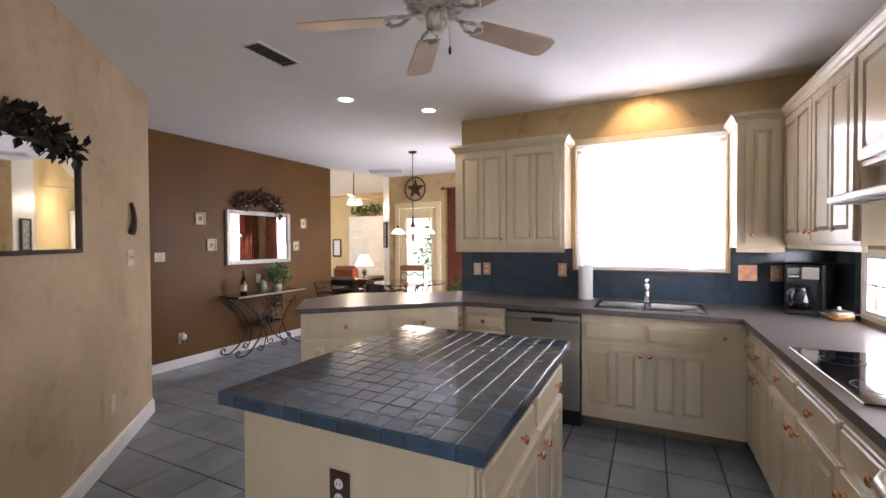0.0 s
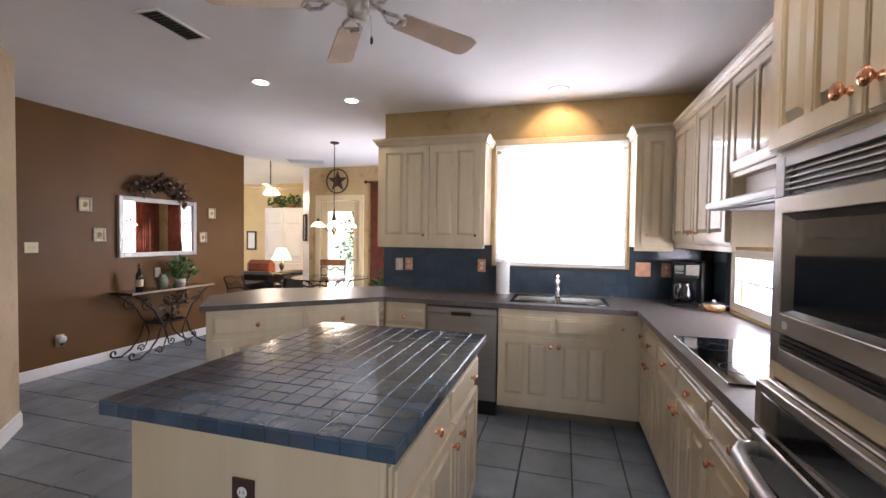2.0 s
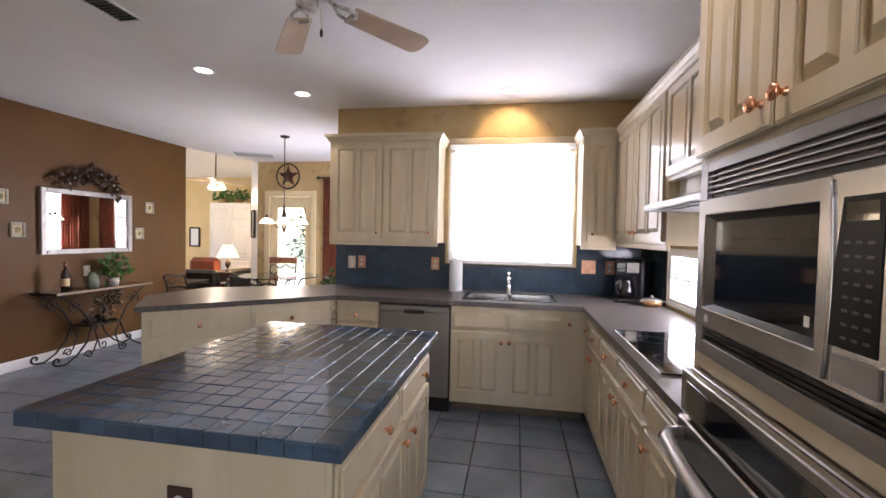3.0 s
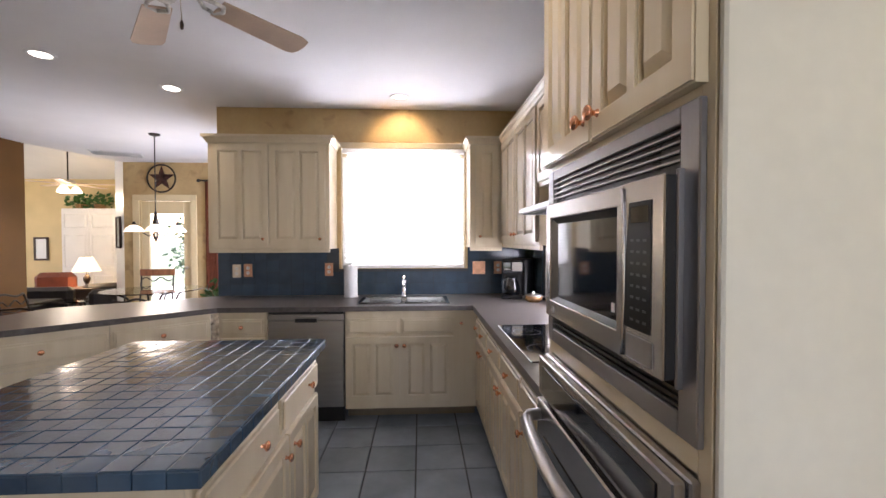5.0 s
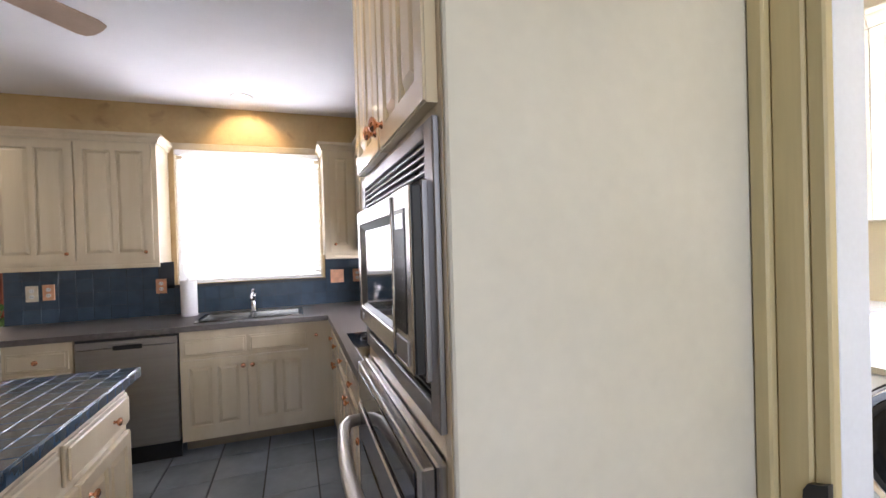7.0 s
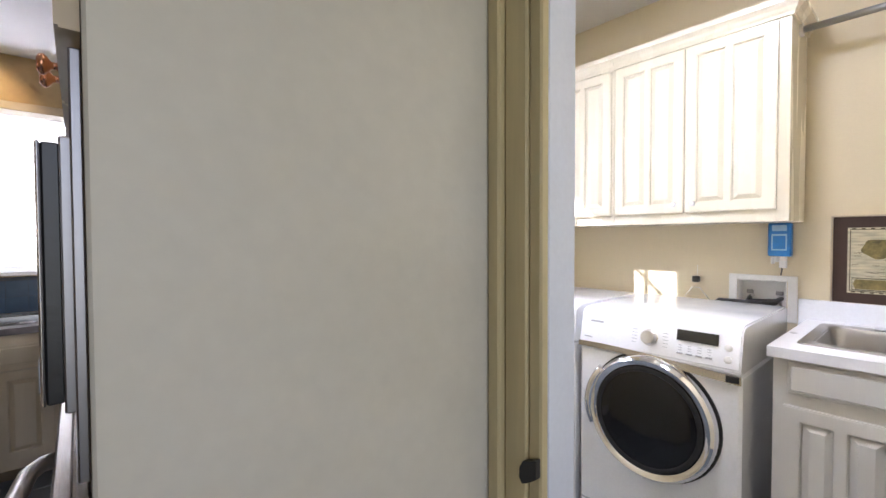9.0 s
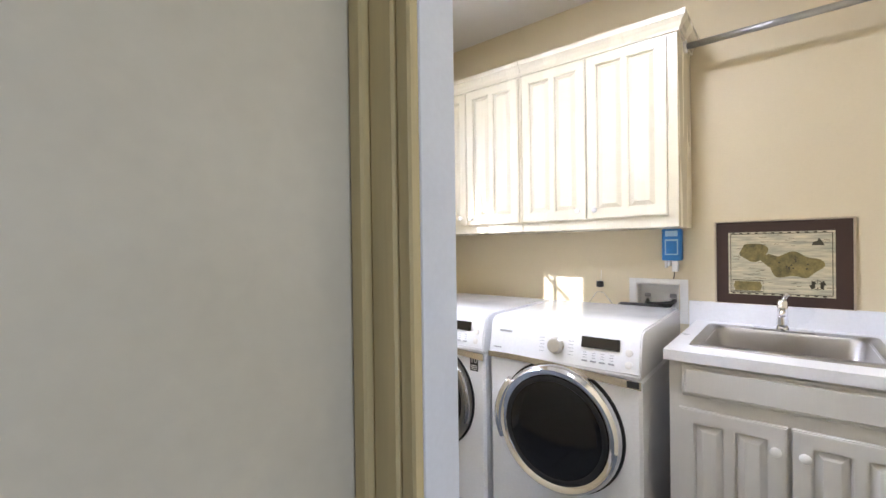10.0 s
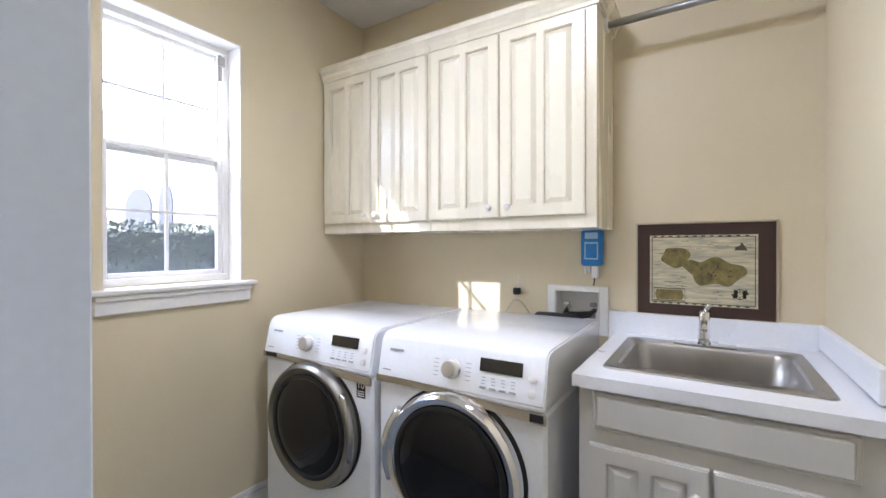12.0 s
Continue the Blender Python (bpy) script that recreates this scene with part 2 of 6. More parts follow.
LAVENDER = mat("pale_window_glass", (0.20, 0.21, 0.30), 0.3, var=0.1)
STUCCO = mat("pale_stucco", (0.78, 0.74, 0.70), 0.8, scale=4, var=0.05, bump=0.2)
GROUND = mat("lawn", (0.10, 0.15, 0.05), 0.9, scale=1.0, var=0.25, bump=0.4)
ROOF = mat("roof_shingle", (0.22, 0.17, 0.14), 0.8, scale=5, var=0.2)
STARM = mat("rusty_star_metal", (0.085, 0.035, 0.025), 0.5, 0.4, scale=15, var=0.3, bump=0.2)
CONCRETE = mat("added_pale_concrete", (0.60, 0.58, 0.55), 0.8, scale=1.5, var=0.08, bump=0.1)
VENTM = mat("vent_grey_paint", (0.42, 0.40, 0.37), 0.5, var=0.1)
MAPLE = mat("picture_print", (0.5, 0.47, 0.4), 0.6, scale=18, col2=(0.15, 0.17, 0.10))
CREAMF = mat("cream_frame_paint", (0.70, 0.62, 0.48), 0.5, var=0.1, scale=20)

# ---- mesh helpers ----


def box(bm, x0, x1, y0, y1, z0, z1, bev=0.0):
    v = [bm.verts.new(c) for c in ((x0, y0, z0), (x1, y0, z0), (x1, y1, z0), (x0, y1, z0), (x0, y0, z1), (x1, y0, z1), (x1, y1, z1), (x0, y1, z1))]
    fs = [bm.faces.new([v[i] for i in q]) for q in ((3, 2, 1, 0), (4, 5, 6, 7), (0, 1, 5, 4), (1, 2, 6, 5), (2, 3, 7, 6), (3, 0, 4, 7))]
    if bev:
        es = list({e for f in fs for e in f.edges})
        bmesh.ops.bevel(bm, geom=es, offset=bev, segments=1, affect="EDGES")
    return bm


def holed(outer, inner, y0, y1, bev=0.0):
    """A slab across y with one rectangular hole; outer and inner are x0, x1, z0, z1."""
    bm = bmesh.new()
    rim = [[[bm.verts.new((x, y, z)) for x, z in ((a, c), (b, c), (b, e), (a, e))] for a, b, c, e in (outer, inner)] for y in (y0, y1)]
    for k in range(4):
        n = (k + 1) % 4
        for side in rim:
            bm.faces.new((side[0][k], side[0][n], side[1][n], side[1][k]))
        for r in (0, 1):
            bm.faces.new((rim[0][r][k], rim[0][r][n], rim[1][r][n], rim[1][r][k]))
    bmesh.ops.recalc_face_normals(bm, faces=bm.faces)
    if bev:
        bmesh.ops.bevel(bm, geom=[e for e in bm.edges if e.calc_face_angle(0) > 1], offset=bev, segments=1, affect="EDGES")
    return bm


def boxes(*rows, bev=0.0):
    bm = bmesh.new()
    for r in rows:
        box(bm, *r, bev=bev)
    return bm


def prism(bm, poly, z0, z1):
    a = [bm.verts.new((x, y, z0)) for x, y in poly]
    b = [bm.verts.new((x, y, z1)) for x, y in poly]
    n = len(poly)
    bm.faces.new(a[::-1])
    bm.faces.new(b)
    for i in range(n):
        bm.faces.new((a[i], a[(i + 1) % n], b[(i + 1) % n], b[i]))
    return bm


def lathe(bm, prof, seg=20, m=Matrix.Identity(4)):
    """prof: rows of radius and height, turned about the local z axis."""
    rings = []
    for r, z in prof:
        if r < 1e-5:
            rings.append([bm.verts.new(m @ Vector((0, 0, z)))])
        else:
            rings.append([bm.verts.new(m @ Vector((r * math.cos(2 * math.pi * k / seg), r * math.sin(2 * math.pi * k / seg), z))) for k in range(seg)])
    for a, b in zip(rings, rings[1:]):
        for k in range(seg):
            q = [a[k % len(a)], a[(k + 1) % len(a)], b[(k + 1) % len(b)], b[k % len(b)]]
            q = list(dict.fromkeys(q))
            if len(q) > 2:
                bm.faces.new(q)
    return bm


def tube(bm, pts, r, seg=8, closed=False, taper=None):
    pts = [Vector(p) for p in pts]
    n = len(pts)
    rings = []
    for i, p in enumerate(pts):
        a = pts[(i - 1) % n] if closed or i else pts[0]
        b = pts[(i + 1) % n] if closed or i < n - 1 else pts[-1]
        d = (b - a).normalized()
        u = d.orthogonal().normalized() if i == 0 else (u - d * u.dot(d)).normalized()
        w = d.cross(u)
        rr = r if taper is None else r + (taper - r) * i / max(1, n - 1)
        rings.append([bm.verts.new(p + rr * (math.cos(2 * math.pi * k / seg) * u + math.sin(2 * math.pi * k / seg) * w)) for k in range(seg)])
    pairs = list(zip(rings, rings[1:])) + ([(rings[-1], rings[0])] if closed else [])
    for a, b in pairs:
        for k in range(seg):
            bm.faces.new((a[k], a[(k + 1) % seg], b[(k + 1) % seg], b[k]))
    if not closed:
        bm.faces.new(rings[0][::-1])
        bm.faces.new(rings[-1])
    return bm


def arc(c, r, a0, a1, n=12, plane="xz"):
    out = []
    for k in range(n + 1):
        a = radians(a0 + (a1 - a0) * k / n)
        u, v = r * math.cos(a), r * math.sin(a)
        out.append({"xz": (c[0] + u, c[1], c[2] + v), "xy": (c[0] + u, c[1] + v, c[2]), "yz": (c[0], c[1] + u, c[2] + v)}[plane])
    return out


def finish(name, bm, material, smooth):
    bmesh.ops.recalc_face_normals(bm, faces=bm.faces)
    me = bpy.data.meshes.new(name)
    bm.to_mesh(me)
    bm.free()
    me.materials.append(material)
    if smooth:
        me.shade_smooth()
        if smooth is not True:
            me.set_sharp_from_angle(angle=radians(smooth))
    return me


def part(name, bm, material, parent, label="", smooth=False):
    ob = new(name, finish(name, bm, material, smooth))
    ob.parent = parent
    if label:
        ob["label"] = label
    return ob


def thing(name, label, category, m=Matrix.Identity(4), group=""):
    ob = new(name)
    ob.empty_display_size = 0.1
    ob.matrix_basis = m
    return tagged(ob, label, category, group)


def solo(name, bm, material, label, category, m=Matrix.Identity(4), group="", kind="", smooth=False):
    ob = new(name, finish(name, bm, material, smooth))
    ob.matrix_basis = m
    return tagged(ob, label, category, group, kind)


def struct(name, bm, material, label, category="wall"):
    return solo(name, bm, material, label, category, kind="structure")


def leaves(bm, n, centre, radii, size, rng, inner=0.35):
    for _ in range(n):
        d = Vector((rng.gauss(0, 1), rng.gauss(0, 1), rng.gauss(0, 1))).normalized()
        k = inner + (1 - inner) * rng.random()
        p = Vector(centre) + Vector((d.x * radii[0], d.y * radii[1], d.z * radii[2])) * k
        leaf(bm, p, d, size * rng.uniform(0.6, 1.3), rng)


def leaf(bm, p, d, s, rng):
    a = (d + Vector((rng.uniform(-1, 1), rng.uniform(-1, 1), rng.uniform(-1, 1)))).normalized()
    b = a.orthogonal().normalized()
    b = (Matrix.Rotation(rng.uniform(0, 6.28), 3, a) @ b)
    c = a.cross(b)
    v = [bm.verts.new(q) for q in (p, p + a * s * 0.5 + b * s * 0.28 + c * s * 0.08, p + a * s, p + a * s * 0.5 - b * s * 0.28 + c * s * 0.08)]
    bm.faces.new((v[0], v[1], v[2]))
    bm.faces.new((v[0], v[2], v[3]))


def facing(x, y, z, deg):
    return pose(x, y, z, 0, 0, deg)


# ---- large structure ----
# kitchen north wall with the sink window
WX0, WX1, WZ0, WZ1 = 0.18, 1.335, 1.155, 2.285
NY = 4.92
struct("wall_north", boxes((-0.93, WX0, NY, NY + 0.13, 0, CEIL), (WX1, 2.05, NY, NY + 0.13, 0, CEIL), (WX0, WX1, NY, NY + 0.13, 0, WZ0), (WX0, WX1, NY, NY + 0.13, WZ1, CEIL)), GOLD,
       "mottled gold painted kitchen wall above the sink")
EX = 1.95
EY0, EY1, EZ0, EZ1 = 3.0, 4.41, 0.93, 1.355
DY0, DY1, DZ = 0.57, 1.370, 2.06
struct("wall_east", boxes((EX, 2.05, EY1, NY - 0.001, 0, CEIL), (EX, 2.05, EY0, EY1, 0, EZ0), (EX, 2.05, EY0, EY1, EZ1, CEIL), (EX, 2.05, DY1, EY0, 0, CEIL), (EX, 2.05, DY0, DY1, DZ, CEIL), (EX, 2.05, -0.849, DY0, 0, CEIL),
       (EX + 0.002, 2.05, 0.4, 3.06, CEIL, LCEIL + 0.1)), GOLD, "mottled gold painted wall between kitchen and laundry")
struct("wall_oven_side", boxes((1.302, EX - 0.001, 1.477, 1.492, 0, CEIL), bev=0.004), CREAM, "mottled cream painted end wall beside the ovens")
A0, A1 = Vector((-2.955, 3.06)), Vector((-0.763, 0.868))
dd = (A1 - A0).normalized()
nn = Vector((-dd.y, dd.x))
if nn.x < 0:
    nn = -nn
bm = bmesh.new()
prism(bm, [A0, A1, A1 - nn * 0.13, A0 - nn * 0.13], 0, CEIL)
struct("wall_diagonal", bm, TAN, "mottled tan painted diagonal wall with a dark framed mirror")
struct("wall_hall", boxes((-4.1, -3.04, 2.9, 2.965, 0, CEIL)), TAN, "tan painted hall wall")
struct("wall_back_left", boxes((-0.88, -0.764, -0.85, 0.868, 0, CEIL)), TAN, "tan painted wall behind the walk")
# unseen wall, placed and cut to suit the added fill lamp
struct("wall_back", boxes((-0.98, 0.35, -0.97, -0.85, 0, CEIL), (1.85, 2.05, -0.97, -0.85, 0, CEIL), (0.35, 1.85, -0.97, -0.85, 0, 0.8), (0.35, 1.85, -0.97, -0.85, 2.4, CEIL)), TAN, "unseen tan painted back wall with an opening for the fill lamp")
struct("wall_brown", boxes((-4.13, -4.0, 2.966, 6.5, 0, CEIL)), BROWN, "dark brown painted dining wall")
NDY = 7.75
struct("wall_dining_north", boxes((-3.66, -3.42, NDY, NDY + 0.13, 0, CEIL), (-2.66, -2.30, NDY, NDY + 0.13, 0, CEIL), (-3.42, -2.66, NDY, NDY + 0.13, 2.04, CEIL),
       (-2.30, -1.25, NDY, NDY + 0.13, 2.15, CEIL), (-2.30, -1.25, NDY, NDY + 0.13, 0, 0.6), (-1.25, -0.8, NDY, NDY + 0.13, 0, CEIL)), GOLD, "gold painted dining wall with the patio door")
bm = bmesh.new()
prism(bm, [(-3.662, 7.752), (-4.05, 8.14), (-3.95, 8.24), (-3.662, 7.95)], 0, 3.9)
struct("wall_dining_corner", bm, TRIM, "off-white painted angled wall end")
struct("wall_dining_east", boxes((-0.93, -0.8, NY + 0.13, 5.7, 0, CEIL), (-0.93, -0.8, 7.3, NDY, 0, CEIL), (-0.93, -0.8, 5.7, 7.3, 0, 0.6), (-0.93, -0.8, 5.7, 7.3, 2.2, CEIL)), GOLD, "gold painted dining wall with a window")
# living room beyond the opening
struct("wall_living_far", boxes((-9.1, -5.5, 10.5, 10.62, 0, 4.2)), YELLOW, "yellow painted living room wall")
struct("wall_living_west", boxes((-9.22, -9.1, 4.4, 7.2, 0, 4.2), (-9.22, -9.1, 9.2, 10.62, 0, 4.2), (-9.22, -9.1, 7.2, 9.2, 0, 0.7), (-9.22, -9.1, 7.2, 9.2, 2.5, 4.2)), YELLOW, "unseen yellow painted living room wall with an opening for the fill lamp")
struct("wall_living_south", boxes((-9.1, -4.13, 4.4, 4.5, 0, 4.2)), YELLOW, "yellow painted living room wall")
bm = bmesh.new()
prism(bm, [(-3.99, 8.2), (-5.62, 10.5), (-5.5, 10.6), (-3.9, 8.3)], 0, 4.2)
struct("wall_living_east", bm, YELLOW, "yellow painted living room wall")
struct("wall_above_opening", boxes((-4.13, -4.0, 4.5, 6.5, CEIL + 0.08, 4.2)), YELLOW, "yellow painted wall above the dining room")
# ceilings
bm = bmesh.new()
prism(bm, [(-4.13, 2.9), (-4.0, 6.5), (-3.62, 7.88), (-0.8, 7.88), (-0.8, 5.05), (EX + 0.001, 5.05), (EX + 0.001, -0.97), (-4.13, -0.97)], CEIL, CEIL + 0.08)
struct("ceiling", bm, WHITE_CEIL, "smooth white painted kitchen and dining ceiling", "ceiling")
struct("ceiling_laundry", boxes((2.052, 4.2, 0.4, 3.06, LCEIL, LCEIL + 0.08)), WHITE_CEIL, "white painted laundry ceiling", "ceiling")
bm = bmesh.new()
v = [bm.verts.new(c) for c in ((-9.2, 10.62, 2.72), (-3.5, 10.62, 2.72), (-3.5, 4.4, 4.1), (-9.2, 4.4, 4.1), (-9.2, 10.62, 2.82), (-3.5, 10.62, 2.82), (-3.5, 4.4, 4.2), (-9.2, 4.4, 4.2))]
for q in ((3, 2, 1, 0), (4, 5, 6, 7), (0, 1, 5, 4), (1, 2, 6, 5), (2, 3, 7, 6), (3, 0, 4, 7)):
    bm.faces.new([v[i] for i in q])
struct("ceiling_living", bm, WHITE_CEIL, "white sloping living room ceiling", "ceiling")
# laundry room
LY, LX, LS = 2.93, 4.07, 0.55
VX0, VX1, VZ0, VZ1 = 2.60, 3.18, 1.228, 2.41
struct("wall_laundry_north", boxes((2.051, VX0, LY, LY + 0.20, 0, LCEIL), (VX1, LX + 0.12, LY, LY + 0.20, 0, LCEIL), (VX0, VX1, LY, LY + 0.20, 0, VZ0), (VX0, VX1, LY, LY + 0.20, VZ1, LCEIL)), BEIGE, "warm beige painted laundry wall with a window")
bm = bmesh.new()
rim = [[[bm.verts.new((x, y, z)) for y, z in ((a, c), (b, c), (b, e), (a, e))] for a, b, c, e in ((LS - 0.1, LY, 0, LCEIL), (1.385, 1.60, 1.01, 1.17))] for x in (LX, LX + 0.12)]
for k in range(4):
    n = (k + 1) % 4
    for side in rim:
        bm.faces.new((side[0][k], side[0][n], side[1][n], side[1][k]))
    for r in (0, 1):
        bm.faces.new((rim[0][r][k], rim[0][r][n], rim[1][r][n], rim[1][r][k]))
struct("wall_laundry_east", bm, BEIGE, "warm beige painted laundry wall behind the machines")
struct("wall_laundry_south", boxes((2.051, LX, LS - 0.1, LS, 0, LCEIL)), BEIGE, "pale beige painted laundry wall beside the sink")
struct("wall_laundry_west", boxes((2.0505, 2.054, DY1 + 0.06, LY, 0, LCEIL), (2.0505, 2.054, LS, DY1 + 0.06, DZ + 0.06, LCEIL)), BEIGE, "warm beige painted laundry wall beside the door")
# floor slab and ground
struct("floor", boxes((-9.2, 4.2, -0.97, 10.6, -0.12, -0.012)), GROUT, "dark grout bed under slate blue floor tiles", "floor")
struct("ground", boxes((-400, 400, -400, 400, -0.5, -0.15)), GROUND, "mown green lawn outside the house", "ground")
# ---- trim, doors and windows ----
bm = bmesh.new()
box(bm, -4.0, -3.985, 3.06, 6.5, 0, 0.105, 0.004)
struct("baseboard_brown_wall", bm, TRIM, "white painted baseboard", "baseboard")
bm = bmesh.new()
q0, q1 = A0 + dd * 0.0, A1
prism(bm, [q0 + nn * 0.001, q1 + nn * 0.001, q1 + nn * 0.016, q0 + nn * 0.016], 0, 0.095)
prism(bm, [q0 + nn * 0.001, q1 + nn * 0.001, q1 + nn * 0.009, q0 + nn * 0.009], 0.0951, 0.115)
struct("baseboard_diagonal", bm, TRIM, "cream white painted baseboard", "baseboard")
struct("baseboard_laundry", boxes((2.08, 4.06, LY - 0.018, LY, 0, 0.13), (2.08, 4.06, LY - 0.012, LY - 0.0005, 0.131, 0.16), bev=0.003), TRIM, "white painted baseboard", "baseboard")

# laundry door opening: olive casing on the kitchen side, white jamb
door1 = tagged(thing("door_1", "olive casing and white jamb of the open laundry doorway", "doorway"), kind="structure")
part("casing", boxes((EX - 0.018, EX, DY1 + 0.02, DY1 + 0.075, 0, DZ + 0.08), (EX - 0.034, EX, DY1 + 0.075, DY1 + 0.106, 0, DZ + 0.105), (EX - 0.012, EX + 0.0125, DY1 - 0.009, DY1 + 0.02, 0, DZ + 0.02), bev=0.004), OLIVE, door1, "olive painted fluted casing")
part("casing", boxes((EX - 0.02, EX, DY0 - 0.1, DY0 - 0.004, 0, DZ + 0.08), bev=0.004), OLIVE, door1, "olive painted casing")
part("head_casing", boxes((EX - 0.02, EX, DY0 - 0.1, DY1 + 0.1, DZ + 0.004, DZ + 0.1), bev=0.004), OLIVE, door1, "olive painted head casing")
part("jamb", boxes((EX + 0.013, 2.0515, DY1 - 0.008, DY1 + 0.003, 0, DZ), bev=0.002), JAMB, door1, "white painted jamb")
part("jamb", boxes((EX - 0.003, 2.05, DY0 - 0.003, DY0 + 0.015, 0, DZ), bev=0.002), JAMB, door1, "white painted jamb")
bm = bmesh.new()
rim = [(-0.008, 0.992), (0.004, 0.986), (0.022, 0.980), (0.030, 0.965), (0.031, 0.946), (0.024, 0.936), (0.008, 0.944), (-0.008, 0.956)]
va, vb = [[bm.verts.new((x, DY1 + y, z)) for y, z in rim] for x in (EX - 0.026, EX - 0.0125)]
bm.faces.new(va)
bm.faces.new(vb[::-1])
for k in range(8):
    bm.faces.new((va[k], va[(k + 1) % 8], vb[(k + 1) % 8], vb[k]))
part("strike_plate", bm, BLACK, door1, "black curved metal strike plate")


def blind(parent, x0, x1, z0, z1, y, pitch=0.042, tilt=63):
    """Slats of 5 cm, tilted, in a local frame that looks along -y."""
    part("headrail", boxes((x0, x1, y - 0.03, y + 0.03, z1 - 0.05, z1), bev=0.004), SLAT, parent)
    a = radians(tilt)
    c, s = math.cos(a) * 0.024, math.sin(a) * 0.024
    n = int((z1 - 0.08 - z0) / pitch)
    for k in range(n):
        z = z0 + 0.04 + k * pitch
        bm = bmesh.new()
        v = [bm.verts.new(p) for p in ((x0, y - c, z + s), (x1, y - c, z + s), (x1, y + c, z - s), (x0, y + c, z - s), (x0, y - c, z + s + 0.003), (x1, y - c, z + s + 0.003), (x1, y + c, z - s + 0.003), (x0, y + c, z - s + 0.003))]
        for q in ((3, 2, 1, 0), (4, 5, 6, 7), (0, 1, 5, 4), (1, 2, 6, 5), (2, 3, 7, 6), (3, 0, 4, 7)):
            bm.faces.new([v[i] for i in q])
        part("slat", bm, SLAT, parent)
    part("bottom_rail", boxes((x0, x1, y - 0.025, y + 0.025, z0, z0 + 0.02), bev=0.003), SLAT, parent)
    for x in (x0 + 0.12, (x0 + x1) / 2, x1 - 0.12):
        part("cord", boxes((x - 0.002, x + 0.002, y - 0.027, y - 0.025, z0, z1)), SLAT, parent)


def window(name, label, m, w, z0, z1, depth, cols, rows, sill=0.0, material=TRIM, hung=False, ledge=True, inset=0.05):
    """A window in an opening of width w from z0 to z1; local y runs outward from the wall face at 0."""
    win = tagged(thing(name, label, "window", m), kind="structure")
    f = 0.035
    part("window_frame", boxes((0.001, f, inset, depth - 0.01, z0 + f, z1 - f), (w - f, w - 0.001, inset, depth - 0.01, z0 + f, z1 - f), (0.001, w - 0.001, inset, depth - 0.01, z0 + 0.001, z0 + f), (0.001, w - 0.001, inset, depth - 0.01, z1 - f, z1 - 0.001), bev=0.003), material, win)
    part("reveal", boxes((0.0005, 0.006, -0.002, inset, z0 + 0.001, z1), (w - 0.006, w - 0.0005, -0.002, inset, z0 + 0.001, z1), (0.0005, w - 0.0005, -0.002, inset, z1 - 0.006, z1)), material, win)
    if sill:
        part("window_sill", boxes((-0.06, w + 0.06, -sill, 0.05, z0 - 0.022, z0 + 0.001), bev=0.006), material, win, "white painted sill")
        if ledge:
            part("apron", boxes((-0.035, w + 0.035, -0.022, -0.0005, z0 - 0.10, z0 - 0.0225), (-0.035, w + 0.035, -0.035, -0.0005, z0 - 0.045, z0 - 0.023), bev=0.004), material, win, "white moulded apron")
    rowsz = [(z0 + f, z1 - f, depth - 0.055)]
    if hung:
        mid = z0 + (z1 - z0) * 0.51
        rowsz = [(z0 + f, mid + 0.018, depth - 0.075), (mid - 0.018, z1 - f, depth - 0.045)]
    for a, b, y in rowsz:
        s = 0.022
        sash = part("sash", boxes((f, f + s, y, y + 0.028, a, b), (w - f - s, w - f, y, y + 0.028, a, b), (f + s, w - f - s, y, y + 0.028, a, a + s), (f + s, w - f - s, y, y + 0.028, b - s, b), bev=0.002), material, win)
        for k in range(1, cols):
            x = f + (w - 2 * f) * k / cols
            part("muntin", boxes((x - 0.006, x + 0.006, y + 0.006, y + 0.022, a + s, b - s)), material, sash)
        for k in range(1, rows):
            z = a + (b - a) * k / rows
            part("muntin", boxes((f + s, w - f - s, y + 0.0065, y + 0.0215, z - 0.006, z + 0.006)), material, sash)
        p = part("pane", boxes((f + s - 0.003, w - f - s + 0.003, y + 0.012, y + 0.016, a + s - 0.003, b - s + 0.003)), PANE, sash, "clear glass pane")
        p.visible_shadow = False
    if hung:
        part("insect_screen", boxes((f, w - f, depth - 0.032, depth - 0.03, z0 + f, mid)), SCREEN, win, "fine grey insect screen")
    return win


w1 = window("window_1", "wide kitchen window with white blinds lowered", facing(WX0, NY, 0, 0), WX1 - WX0, WZ0, WZ1, 0.10, 2, 1, 0.0, CAB, ledge=False)
blinds = thing("window_blind", "white horizontal slat blind lowered over the sink window", "blind", facing(WX0, NY, 0, 0))
blind(blinds, 0.012, WX1 - WX0 - 0.012, WZ0 + 0.004, WZ1 - 0.01, 0.018)
part("valance", boxes((-0.012, WX1 - WX0 + 0.012, -0.018, -0.002, WZ1 - 0.02, WZ1 + 0.035), bev=0.004), CAB, blinds, "cream wooden valance")
window("window_2", "low wide window behind the cooktop with white muntins", facing(EX, EY1, 0, -90), EY1 - EY0, EZ0, EZ1, 0.06, 4, 2, 0.0, TRIM, inset=0.002)
window("window_3", "white double-hung laundry window overlooking a hedge", facing(VX0, LY, 0, 0), VX1 - VX0, VZ0, VZ1, 0.19, 2, 2, 0.05, TRIM, hung=True, inset=0.10)
window("window_4", "dining room window with white frame", facing(-2.30, NDY, 0, 0), 1.05, 0.6, 2.15, 0.11, 2, 3, 0.03, TRIM)
window("window_5", "dining room side window with white frame", facing(-0.93, 7.3, 0, -90), 1.6, 0.6, 2.2, 0.08, 3, 3, 0.03, TRIM)
